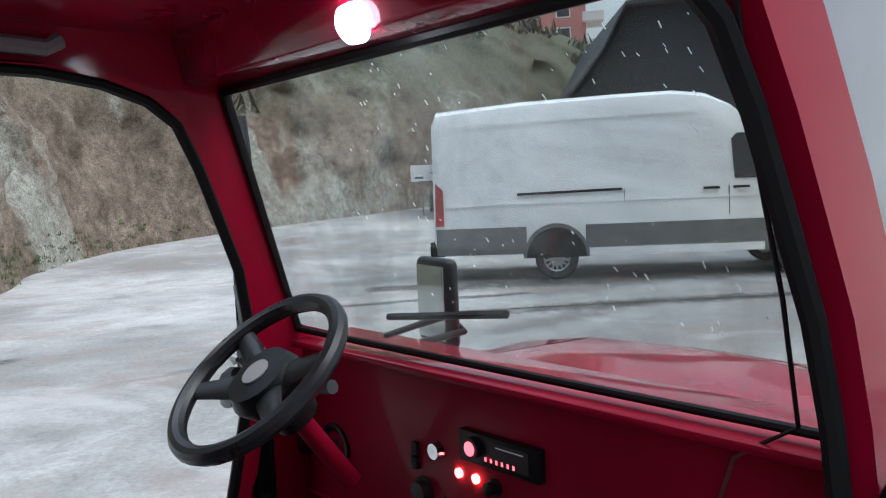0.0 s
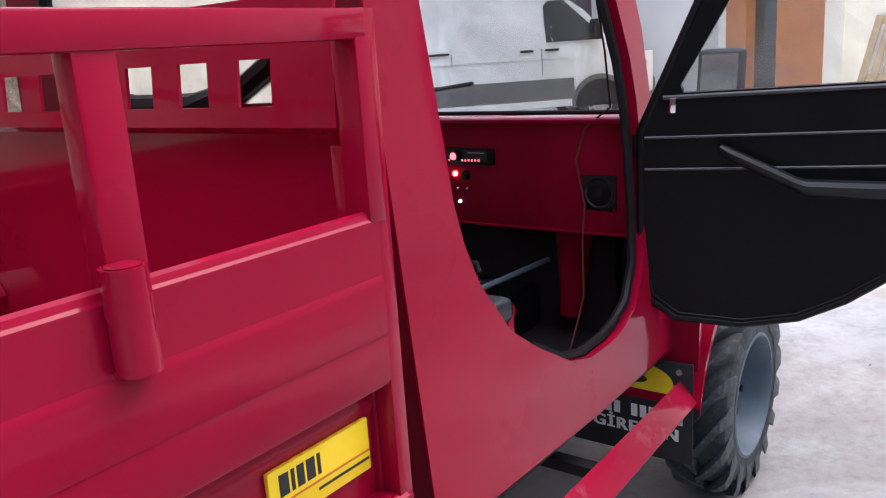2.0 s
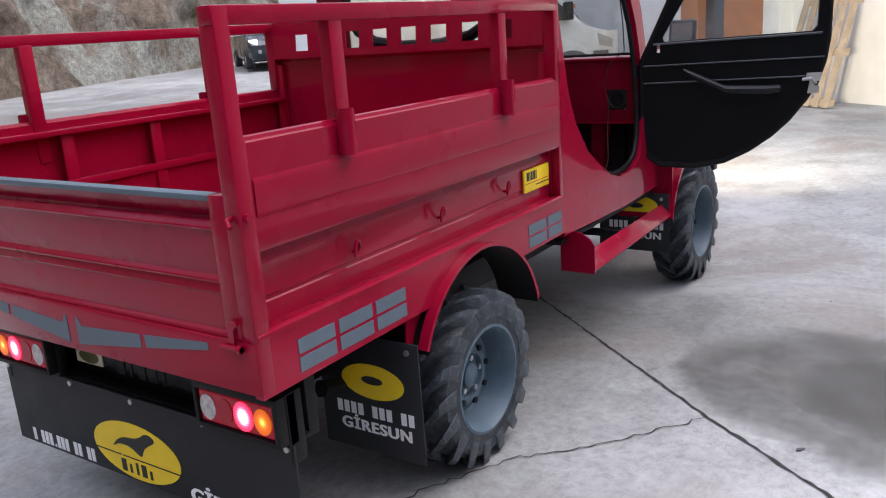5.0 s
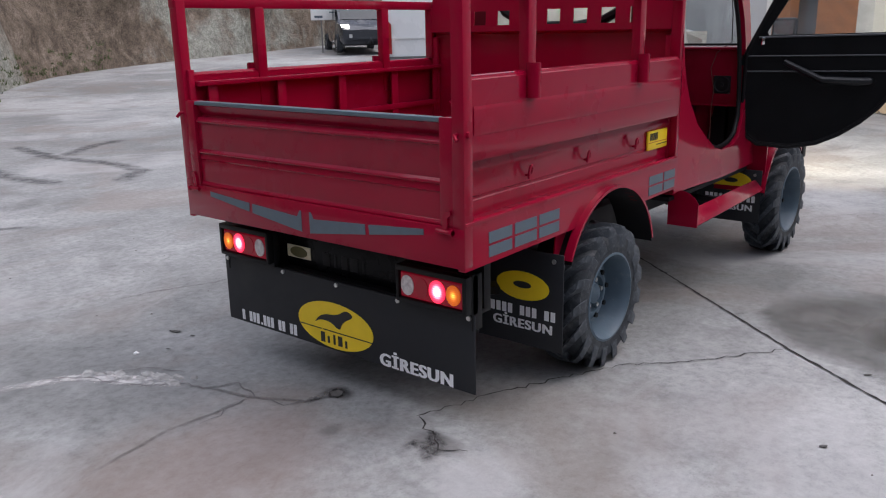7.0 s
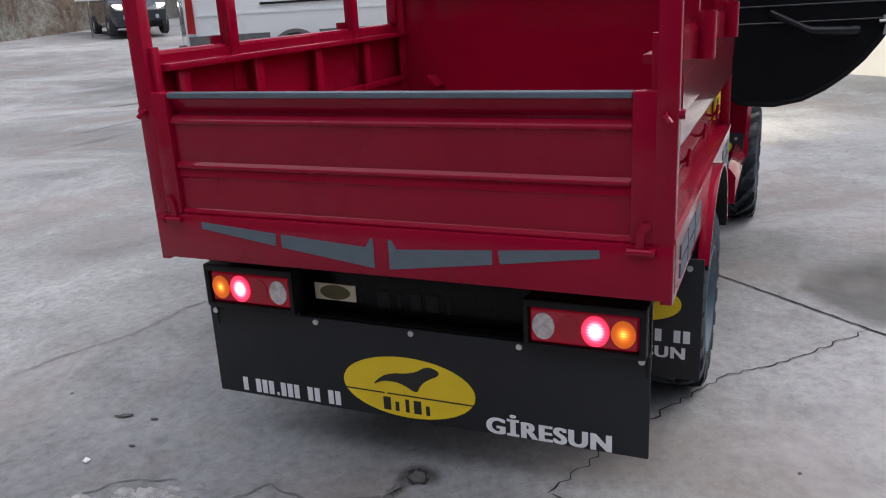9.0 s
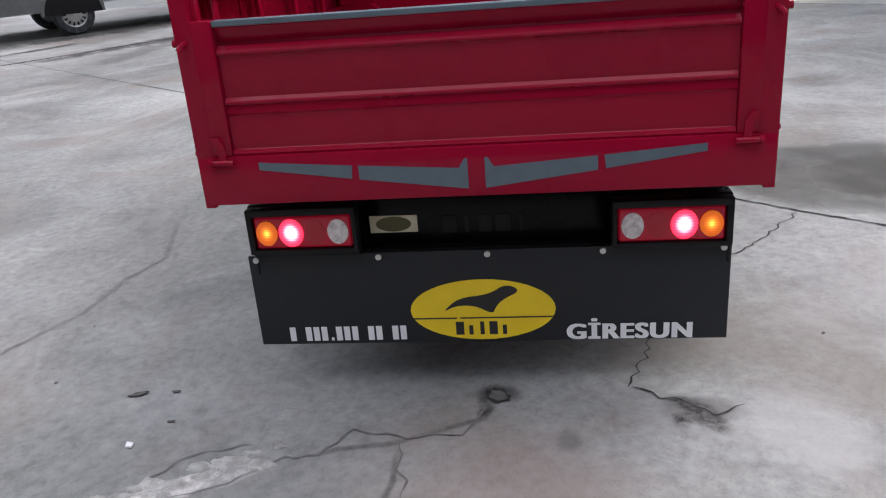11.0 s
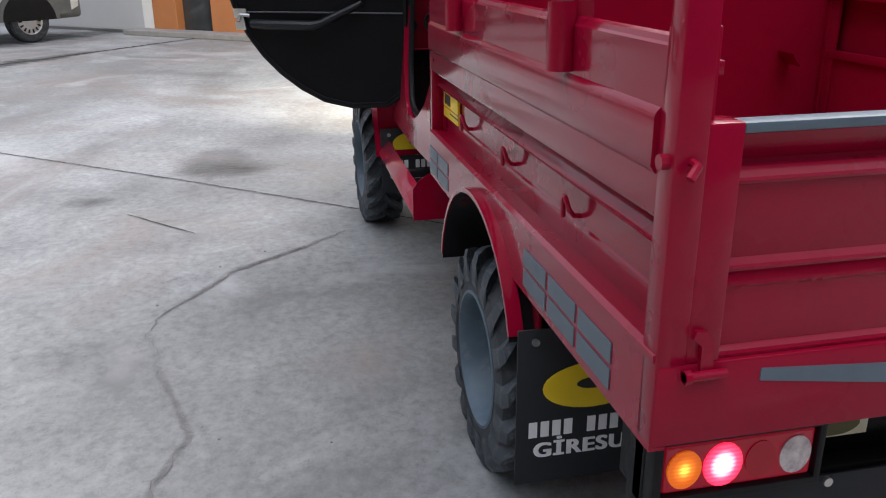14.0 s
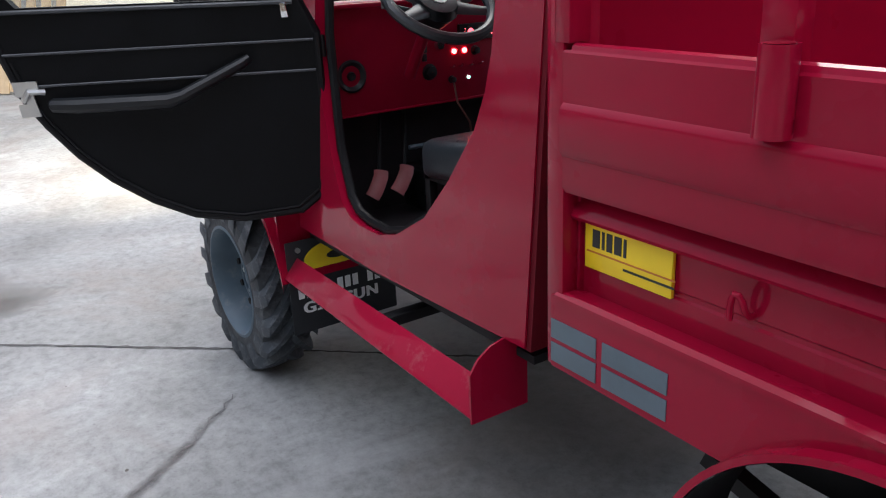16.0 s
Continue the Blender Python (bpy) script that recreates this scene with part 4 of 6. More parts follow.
def side_patch(bm, loop, y, to, out=0.012):
    """Flat raised piece on a body's flank, loop in (s, z)."""
    sg2 = 1 if y > 0 else -1
    return prism(bm, loop, lambda s, z: to(s, y, z), lambda s, z: to(s, y + sg2 * out, z))


VD, VS = Vector((0.674, -0.738, 0)), Vector((0.738, 0.674, 0))
VO = Vector((12.49, 8.48, 0.0))


def van_at(s, y, z):
    return VO + VD * s + VS * y + Vector((0, 0, z))


van = thing("van", VO + VD * 1.9, "white long high-roof panel van with grey lower cladding, parked", "van")
def ring(hw, zr, z0=0.42, shoulder=0.9, tuck=0.86):
    mid = 1.25
    return [(hw * 0.93, z0), (hw, z0 + 0.12), (hw * 1.01, 0.9), (hw, mid), (hw * shoulder + (1 - shoulder) * hw * 0.35, (mid + zr) / 2), (hw * shoulder, zr - 0.22), (hw * tuck, zr - 0.09), (hw * tuck * 0.82, zr - 0.02), (hw * 0.35, zr), (0.0, zr + 0.015)]
st = [(-1.97, ring(0.96, 2.66, 0.5)), (-1.90, ring(1.0, 2.80)), (-0.5, ring(1.02, 2.90)), (1.0, ring(1.02, 2.94)), (1.9, ring(1.02, 2.95)), (2.4, ring(1.02, 2.88)), (2.8, ring(1.01, 2.68)), (3.15, ring(1.0, 2.36, 0.42, 0.86)),
      (3.6, ring(0.99, 2.0, 0.42, 0.86)), (4.02, ring(0.97, 1.5, 0.42, 0.93)), (4.3, ring(0.94, 1.36, 0.42, 0.93)), (4.6, ring(0.88, 1.2, 0.42, 0.93)), (4.78, ring(0.78, 0.95, 0.42, 0.93))]
part("body", loft(B(), st, van_at), M_VANWHITE, van, "white painted body")
for y in (-1.025, 1.025):
    for s0, s1, z0 in ((-1.93, -0.47, 0.44), (0.47, 3.25, 0.52), (4.18, 4.5, 0.44)):
        part("lower_cladding", side_patch(B(), [(s0, z0), (s1, z0), (s1, 0.87), (s0, 0.87)], y * (0.985 if s0 > 4 else 1.0), van_at, 0.02 if s0 < 4 else -0.01), M_VANGREY, van, "grey plastic lower cladding")
    for s in (0.0, 3.72):
        ring_o = [(s + 0.53 * math.cos(a), 0.36 + 0.55 * math.sin(a)) for a in (math.pi * k / 16 for k in range(17))]
        part("arch_lip", side_patch(B(), ring_o, y, van_at, 0.026), M_VANGREY, van, "grey plastic arch lip")
    part("wheel_arch", side_patch(B(), [(0.48 * math.cos(a), 0.36 + 0.48 * math.sin(a)) for a in (math.pi * k / 16 for k in range(17))], y, van_at, 0.03), M_BLACK, van)
    part("wheel_arch", side_patch(B(), [(3.72 + 0.46 * math.cos(a), 0.36 + 0.46 * math.sin(a)) for a in (math.pi * k / 16 for k in range(17))], y, van_at, 0.03), M_BLACK, van)
    part("sill", side_patch(B(), [(0.52, 0.38), (3.2, 0.38), (3.2, 0.5), (0.52, 0.5)], y, van_at, 0.03), M_VANWHITE, van)
    part("roof_swage", side_patch(B(), [(-1.7, 2.50), (2.2, 2.56), (2.2, 2.59), (-1.7, 2.53)], y * 0.918, van_at, 0.012), M_VANWHITE, van)
    part("waist_swage", side_patch(B(), [(-1.75, 1.22), (3.3, 1.22), (3.3, 1.25), (-1.75, 1.25)], y * 0.99, van_at, 0.018), M_VANWHITE, van)
    part("slide_rail", side_patch(B(), [(-0.6, 1.37), (1.05, 1.39), (1.05, 1.43), (-0.6, 1.41)], y * 0.985, van_at, 0.03), M_BLACK, van, "black sliding door rail")
    for s in (2.3, 2.75):
        part("door_handle", side_patch(B(), [(s, 1.35), (s + 0.24, 1.35), (s + 0.24, 1.39), (s, 1.39)], y * 0.985, van_at, 0.04), M_BLACK, van)
    part("side_window", side_patch(B(), [(2.78, 1.5), (2.74, 2.12), (2.82, 2.2), (3.1, 2.2), (3.78, 1.58), (3.7, 1.5)], y * 0.94, van_at, 0.03), M_DARKGLASS, van, "dark cab door window")
    for s0, s1, z0 in ((1.08, 1.095, 0.86), (2.68, 2.695, 0.86)):
        part("door_seam", side_patch(B(), [(s0, z0), (s1, z0), (s1, 1.4), (s0, 1.4)], y * 0.985, van_at, 0.012), M_VANGREY, van)
    part("tail_lamp", side_patch(B(), [(-1.94, 0.92), (-1.80, 0.92), (-1.80, 1.5), (-1.92, 1.62)], y * 0.98, van_at, 0.03), M_TAILRED, van, "tall red tail lamp")
    part("head_lamp", side_patch(B(), [(4.2, 1.0), (4.6, 0.92), (4.62, 1.08), (4.15, 1.28)], y * 0.9, van_at, 0.02), M_SILVER, van, "clear head lamp")
    mirror = part("wing_mirror", hexa(B(), [van_at(3.55, y * 0.98, 1.5), van_at(3.75, y * 0.98, 1.5), van_at(3.72, y * 1.2, 1.5), van_at(3.58, y * 1.2, 1.5), van_at(3.55, y * 0.98, 1.85), van_at(3.75, y * 0.98, 1.85), van_at(3.72, y * 1.2, 1.85), van_at(3.58, y * 1.2, 1.85)], 0.03), M_BLACK, van)
    part("indicator", hexa(B(), [van_at(3.7, y * 1.12, 1.72), van_at(3.76, y * 1.12, 1.72), van_at(3.76, y * 1.19, 1.72), van_at(3.7, y * 1.19, 1.72), van_at(3.7, y * 1.12, 1.8), van_at(3.76, y * 1.12, 1.8), van_at(3.76, y * 1.19, 1.8), van_at(3.7, y * 1.19, 1.8)]), M_ORANGE, mirror, "amber indicator")
part("windscreen", hexa(B(), [van_at(3.98, -0.78, 1.52), van_at(3.98, 0.78, 1.52), van_at(3.9, 0.78, 1.52), van_at(3.9, -0.78, 1.52), van_at(3.22, -0.7, 2.34), van_at(3.22, 0.7, 2.34), van_at(3.1, 0.7, 2.34), van_at(3.1, -0.7, 2.34)]), M_DARKGLASS, van)
part("front_bumper", hexa(B(), [van_at(4.3, -0.97, 0.35), van_at(4.86, -0.75, 0.35), van_at(4.86, 0.75, 0.35), van_at(4.3, 0.97, 0.35), van_at(4.3, -0.97, 0.8), van_at(4.86, -0.75, 0.8), van_at(4.86, 0.75, 0.8), van_at(4.3, 0.97, 0.8)], 0.08, 3), M_VANGREY, van, "dark grey plastic bumper")
part("rear_bumper", hexa(B(), [van_at(-2.06, -0.95, 0.42), van_at(-1.8, -1.0, 0.42), van_at(-1.8, 1.0, 0.42), van_at(-2.06, 0.95, 0.42), van_at(-2.06, -0.95, 0.66), van_at(-1.8, -1.0, 0.66), van_at(-1.8, 1.0, 0.66), van_at(-2.06, 0.95, 0.66)], 0.03), M_BLACK, van)
for s in (0.0, 3.72):
    for y in (-0.92, 0.92):
        wheel_on(van, van_at, s, y, 0.35, 0.22, M_HUBCAP)

CO, CD = Vector((20.78, 20.28, 0.62)), Vector((-0.582, -0.814, 0)).normalized()
CS = Vector((-CD.y, CD.x, 0))


def car_at(s, y, z):
    return CO + CD * s + CS * y + Vector((0, 0, z))


car = thing("car", CO, "tall grey car with dark windows and lit lamps below the hill", "car")
def cring(hw, zr, z0=0.3):
    return [(hw * 0.92, z0), (hw, z0 + 0.15), (hw, min(0.95, zr)), (hw * 0.97, min(1.08, zr)), (hw * 0.86, max(1.09, zr - 0.12)) if zr > 1.2 else (hw * 0.9, zr - 0.005), (hw * 0.72, zr - 0.02), (0, zr)]
st = [(-2.1, cring(0.82, 1.2)), (-2.05, cring(0.87, 1.75)), (-1.6, cring(0.9, 1.9)), (0.3, cring(0.9, 1.92)), (0.75, cring(0.9, 1.82)), (1.35, cring(0.9, 1.16)), (1.9, cring(0.86, 1.0)), (2.1, cring(0.78, 0.8))]
part("body", loft(B(), st, car_at), M_CARPAINT, car)
for y in (-0.905, 0.905):
    part("side_window", side_patch(B(), [(-1.7, 1.12), (1.15, 1.12), (0.72, 1.7), (-1.55, 1.74)], y * 0.95, car_at, 0.03), M_DARKGLASS, car)
    for s in (-1.3, 1.4):
        wheel_on(car, car_at, s, y * 0.92, 0.34, 0.22, M_HUBCAP)
    part("head_lamp", hexa(B(), [car_at(s, y * f, z) for z in (0.84, 0.98) for s, f in ((1.85, 0.62), (2.06, 0.62), (1.98, 0.9), (1.85, 0.9))]), glow("head_lamp_lit", (1, 0.9, 0.7), 14.0), car, "lit head lamp")
    part("fog_lamp", hexa(B(), [car_at(s, y * f, z) for z in (0.52, 0.64) for s, f in ((1.85, 0.5), (2.12, 0.5), (2.06, 0.85), (1.85, 0.85))]), M_SILVER, car, "pale bumper lamp")
part("windscreen", hexa(B(), [car_at(1.37, -0.74, 1.16), car_at(1.37, 0.74, 1.16), car_at(1.28, 0.74, 1.16), car_at(1.28, -0.74, 1.16), car_at(0.79, -0.66, 1.81), car_at(0.79, 0.66, 1.81), car_at(0.7, 0.66, 1.81), car_at(0.7, -0.66, 1.81)]), M_DARKGLASS, car)
part("bumper", hexa(B(), [car_at(1.8, -0.8, 0.25), car_at(2.1, -0.7, 0.25), car_at(2.1, 0.7, 0.25), car_at(1.8, 0.8, 0.25), car_at(1.8, -0.8, 0.5), car_at(2.1, -0.7, 0.5), car_at(2.1, 0.7, 0.5), car_at(1.8, 0.8, 0.5)], 0.04), M_BLACK, car)

# ---- red utility truck ----
truck = thing("utility_truck", (1.9, 0, 0), "red open-bed farm truck with both black doors open, standing on concrete", "truck")


def sheet(name, mat, loop, y0, y1, sg, parent=truck, label="", bevel=0):
    """Upright plate parallel to the truck's flank, loop in (x, z)."""
    bm = prism(B(), loop, lambda x, z: (x, sg * y0, z), lambda x, z: (x, sg * y1, z))
    return part(name, bm, mat, parent, label)


def along(name, mat, profile, x0, x1, sg, parent=truck, label=""):
    """Closed profile (out, z) drawn along the truck; out is measured from the flank."""
    bm = prism(B(), profile, lambda u, z: (x0, sg * (0.735 + u), z), lambda u, z: (x1, sg * (0.735 + u), z))
    return part(name, bm, mat, parent, label)


def bar(name, mat, x0, x1, y0, y1, z0, z1, bevel=0.004, parent=truck, label="", seg=2):
    return part(name, box(B(), x0, x1, min(y0, y1), max(y0, y1), z0, z1, bevel, seg), mat, parent, label)


def knob(name, mat, c, r, length, axis="x", parent=truck, label="", n=12):
    return part(name, disc(B(), c, r, axis, length, n), mat, parent, label)


ARC = (0.925, 0.40, 0.37)


def arc_pts(r, a0, a1, n=28):
    return [(ARC[0] + r * math.cos(radians(a0 + (a1 - a0) * k / n)), ARC[1] + r * math.sin(radians(a0 + (a1 - a0) * k / n))) for k in range(n + 1)]


def tyre_meshes():
    """Farm tyre with slanted lugs, and a dished steel rim, axis along y, outer face towards +y."""
    r, w = 0.302, 0.20
    prof = [(0.19, -w * 0.42), (0.2, -w * 0.47), (0.25, -w * 0.49), (0.282, -w * 0.46), (r - 0.006, -w * 0.38), (r, -w * 0.2), (r + 0.003, 0), (r, w * 0.2), (r - 0.006, w * 0.38), (0.282, w * 0.46), (0.25, w * 0.49), (0.2, w * 0.47), (0.19, w * 0.42)]
    bm = lathe(B(), prof, (0, 0, 0), "y", 48)
    lug_pair = []
    for side in (-1, 1):
        lb = B()
        rows = []
        for f, hw, rin, rout in ((-0.06, 0.024, 0.28, 0.331), (0.25, 0.021, 0.28, 0.334), (0.6, 0.021, 0.28, 0.334), (0.9, 0.024, 0.275, 0.328), (1.0, 0.026, 0.255, 0.304), (1.02, 0.026, 0.232, 0.256)):
            y = side * f * w * 0.5
            a = 0.42 * f
            rows.append([lb.verts.new((rr * math.cos(a + s * hw / rr * (0.8 if rr == rout else 1.15)), y * (1.0 if rr == rout else 0.97), rr * math.sin(a + s * hw / rr * (0.8 if rr == rout else 1.15)))) for rr, s in ((rin, -1), (rout, -1), (rout, 1), (rin, 1))])
        for p, q in zip(rows, rows[1:]):
            for i in range(3):
                lb.faces.new((p[i], p[i + 1], q[i + 1], q[i]))
        lb.faces.new(rows[0])
        lb.faces.new(rows[-1][::-1])
        lug_pair.append(mesh_of("lug", lb, M_LUG))
    tyre = mesh_of("tyre", bm, M_RUBBER)
    prof = [(0.192, 0.08), (0.205, 0.088), (0.206, 0.096), (0.196, 0.098), (0.188, 0.088), (0.18, 0.06), (0.168, 0.02), (0.16, -0.005), (0.15, -0.012), (0.12, 0.012), (0.1, 0.02), (0.085, 0.02), (0.08, 0.0), (0.05, 0.0), (0.046, 0.022), (0.03, 0.032), (0.001, 0.034)]
    bm = lathe(B(), prof, (0, 0, 0), "y", 40)
    rim = mesh_of("rim", bm, M_RIM)
    hole = mesh_of("vent_hole", disc(B(), (0.108, 0.015, 0), 0.012, "y", 0.012, 10), M_BLACK)
    nut = mesh_of("wheel_nut", disc(B(), (0.066, 0.0, 0), 0.011, "y", 0.022, 6), M_ZINC)
    return tyre, rim, lug_pair, hole, nut


TYRE, RIM, LUGS, HOLE, NUT = tyre_meshes()


def truck_wheel(x, y, size=1.0):
    w = part("wheel", TYRE, None, truck, "black lugged farm tyre on a grey steel rim")
    flip = Matrix.Identity(4) if y > 0 else Matrix.Rotation(math.pi, 4, "Z")
    w.matrix_basis = Matrix.Translation((x, y, 0.329 * size)) @ Matrix.Diagonal((size, 1, size, 1)) @ flip @ Matrix.Rotation(0.15 * x, 4, "Y")
    pieces = [(RIM, 0.0)] + [(HOLE, 2 * math.pi * k / 8) for k in range(8)] + [(NUT, 2 * math.pi * (k + 0.5) / 5) for k in range(5)]
    pieces += [(LUGS[s], 2 * math.pi * (k + 0.5 * s) / 17) for s in (0, 1) for k in range(17)]
    for me, a in pieces:
        c = new(me.name.split(".")[0], me)
        c.parent = w
        c.matrix_basis = Matrix.Rotation(-a, 4, "Y")


for sg in (-1, 1):
    truck_wheel(0.945, sg * 0.65, 0.925)
    truck_wheel(3.245, sg * 0.70)

# chassis
for sg in (-1, 1):
    bar("chassis_rail", M_BLACK, 0.22, 3.75, sg * 0.30, sg * 0.38, 0.42, 0.54)
for x in (0.945, 3.245):
    part("axle", sweep(B(), [(x, -0.6, 0.33), (x, -0.15, 0.33), (x, 0, 0.33), (x, 0.15, 0.33), (x, 0.6, 0.33)], [0.045, 0.05, 0.13, 0.05, 0.045], 14), M_BLACK, truck)
for x in (0.2, 1.4, 2.1, 2.8):
    bar("cross_member", M_BLACK, x, x + 0.08, -0.3, 0.3, 0.44, 0.52)
part("gearbox", box(B(), 2.0, 2.7, -0.18, 0.18, 0.36, 0.62, 0.05), M_BLACK, truck)
for sg in (-1, 1):
    part("leaf_spring", sweep(B(), [(0.945 + 0.5 * f, sg * 0.44, 0.42 - 0.09 * (1 - f * f)) for f in (-1, -0.5, 0, 0.5, 1)], 0.03, 6), M_BLACK, truck)

# bed floor and front wall with slots
bar("bed_floor", M_RED_DUSTY, 0.0, 1.59, -0.69, 0.69, 0.775, 0.80)
for k in range(6):
    bar("floor_rib", M_RED_DUSTY, 0.02, 1.58, -0.55 + k * 0.22, -0.53 + k * 0.22, 0.80, 0.808)
bm = B()
ys = [-0.69] + [e for k in range(8) for e in (-0.523 + 0.148 * k - 0.038, -0.523 + 0.148 * k + 0.038)] + [0.69]
zs = [0.78, 1.372, 1.386, 1.417, 1.487, 1.575]
xs_at = [1.579, 1.579, 1.542, 1.544, 1.55, 1.56]
gridv = [[bm.verts.new((xs_at[j], y, z)) for j, z in enumerate(zs)] for y in ys]
for i in range(len(ys) - 1):
    for j in range(len(zs) - 1):
        if not (j == 3 and i % 2):
            bm.faces.new((gridv[i][j], gridv[i + 1][j], gridv[i + 1][j + 1], gridv[i][j + 1]))
sheet_faces = bmesh.ops.extrude_face_region(bm, geom=list(bm.faces))
bmesh.ops.translate(bm, verts=[v for v in sheet_faces["geom"] if isinstance(v, bmesh.types.BMVert)], vec=(0.006, 0, 0))
part("front_wall", bm, M_RED, truck, "red bulkhead with a row of square holes")
for sg in (-1, 1):
    bar("wall_stiffener", M_RED, 1.555, 1.577, sg * 0.66, sg * 0.70, 0.80, 1.36)
    part("lashing_eye", sweep(B(), [(1.49, sg * 0.513, 1.0), (1.55, sg * 0.513, 1.003), (1.577, sg * 0.513, 1.003)], 0.034, 8, flat=0.12), M_RED, truck)

for sg in (-1, 1):
    # flank of the bed
    dz = -0.022 if sg > 0 else -0.005
    sw = 0.009 if sg > 0 else 0.004
    upper = [(-0.035, 1.262 + dz), (-0.002, 1.262 + dz), (0.001, 1.258 + dz), (0.0, 1.172), (0.0, 1.08), (0.0, 1.012), (-0.004, 1.003), (-0.02, 1.0), (-0.035, 1.0)]
    side = along("side_panel", M_RED, upper, -0.03, 1.562, sg, label="pressed red steel side panel")
    along("panel_swage", M_RED, [(-0.01, 1.176 + dz), (0.0005, 1.178 + dz), (sw * 0.8, 1.171 + dz), (sw, 1.164 + dz), (sw, 1.098 + dz), (0.002, 1.088 + dz), (-0.01, 1.086 + dz)], 0.004, 1.56, sg, side)
    bead = [(-0.022, 0.967), (-0.018, 0.959), (-0.022, 0.952)] if sg > 0 else [(-0.04, 0.976), (-0.038, 0.968), (-0.04, 0.96)]
    lower = [(-0.046, 1.0), (-0.046, 0.99)] + bead + [(-0.046, 0.944), (-0.046, 0.88), (-0.05, 0.876), (-0.05, 0.868), (-0.046, 0.864), (-0.046, 0.8), (-0.06, 0.8), (-0.06, 1.0)]
    along("recessed_panel", M_RED, lower, -0.004, 1.562, sg)
    fx = 1.592 if sg < 0 else 1.603
    part("front_stile", hexa(B(), [(1.56, sg * 0.70, 0.665), (fx, sg * 0.70, 0.665), (fx, sg * 0.733, 0.665), (1.56, sg * 0.735, 0.665), (1.56, sg * 0.70, 1.545), (fx, sg * 0.70, 1.545), (fx, sg * 0.733, 1.545), (1.56, sg * 0.735, 1.545)], 0.002), M_RED, truck)
    bar("rear_stile", M_RED, -0.03, -0.002, sg * 0.675, sg * 0.737, 0.80, 1.262, 0.003)
    skirt = [(-0.048, 0.808), (1.588, 0.808), (1.588, 0.665), (1.19, 0.66)] + [p for p in arc_pts(0.37, 45, 135) if p[1] > 0.66] + [(0.66, 0.66), (-0.048, 0.655)]
    sheet("skirt", M_RED, skirt, 0.71, 0.737, sg)
    along("ledge", M_RED, [(-0.05, 0.800), (-0.05, 0.813), (-0.004, 0.818), (0.006, 0.812), (0.006, 0.802), (0.0, 0.798)], -0.045, 1.575, sg)
    # wheel arch: rolled rim and dark liner
    bm = B()
    a, b2, c, d = (arc_pts(r, 14, 157) for r in (0.372, 0.384, 0.384, 0.372))
    rows = [[bm.verts.new((p[0], sg * y, p[1])) for p in pts] for pts, y in ((a, 0.73), (b2, 0.73), (c, 0.765), (d, 0.765))]
    for r1, r2 in zip(rows, rows[1:] + rows[:1]):
        for i in range(len(r1) - 1):
            bm.faces.new((r1[i], r1[i + 1], r2[i + 1], r2[i]))
    for i in (0, -1):
        bm.faces.new([r[i] for r in rows])
    part("arch_rim", bm, M_RED, truck, "rolled red wheel-arch lip")
    bm = B()
    rows = [[bm.verts.new((p[0], sg * y, p[1])) for p in arc_pts(0.370, 12, 159)] for y in (0.60, 0.762)]
    for i in range(len(rows[0]) - 1):
        bm.faces.new((rows[0][i], rows[0][i + 1], rows[1][i + 1], rows[1][i]))
    part("arch_liner", bm, M_BLACK, truck)
    sheet("arch_end_panel", M_RED, [(0.66, 0.66), (0.57, 0.66), (0.555, 0.55), (0.585, 0.54)], 0.694, 0.70, sg)
    # posts, top rail and stake sockets
    bar("top_rail", M_RED, -0.053, 1.57, sg * 0.697, sg * 0.737, 1.503, 1.545, 0.005)
    bar("corner_post", M_RED, -0.0495, -0.006, sg * 0.69, sg * 0.738, 0.665, 1.5445, 0.004)
    bar("front_post", M_RED, 1.545, 1.582, sg * 0.69, sg * 0.737, 1.25, 1.51, 0.004)
    for x in ((0.302, 1.133) if sg < 0 else (0.335, 1.143)):
        bar("stake_post", M_RED, x + 0.012, x + 0.062, sg * 0.695, sg * 0.733, 1.10, 1.51, 0.004)
        sock = part("stake_socket", sweep(B(), [(x + 0.02, sg * 0.75, 1.182 + dz), (x + 0.02, sg * 0.75, 1.296 + dz)], 0.025, 16), M_RED, truck, "short red tube socket")
        knob("socket_bore", M_RED_DUSTY, (x + 0.02, sg * 0.75, 1.2965 + dz), 0.019, 0.001, "z", sock)
    # inner face of the side wall
    for x in (0.05, 0.42, 0.8, 1.18, 1.52):
        bar("inner_rib", M_RED, x, x + 0.05, sg * 0.664, sg * 0.678, 0.80, 1.2, 0.004)
    bar("inner_cap", M_RED, 0.0, 1.575, sg * 0.65, sg * 0.70, 1.195, 1.215, 0.003)
    bar("inner_cap", M_RED, 0.0, 1.59, sg * 0.661, sg * 0.69, 1.0, 1.03, 0.003)
    part("rim_bead", sweep(B(), [(-0.008, sg * 0.722, 1.262 + dz), (1.545, sg * 0.722, 1.262 + dz)], 0.011, 8), M_RED, side)
    # rope hooks
    for x in ((0.36, 0.775, 1.192) if sg < 0 else (0.39, 0.80, 1.217)):
        pts = [(x + sg * dx * 0.62, sg * y, z - (0.004 if sg < 0 else 0.02)) for dx, y, z in ((-0.02, 0.686, 0.906), (-0.021, 0.703, 0.908), (-0.0205, 0.713, 0.92), (-0.017, 0.717, 0.934), (-0.008, 0.719, 0.943), (0.003, 0.719, 0.943), (0.011, 0.718, 0.935), (0.015, 0.717, 0.92), (0.0155, 0.716, 0.90))]
        part("rope_hook", sweep(B(), pts, 0.0052, 8), M_RED, truck, "bent red steel rope hook")
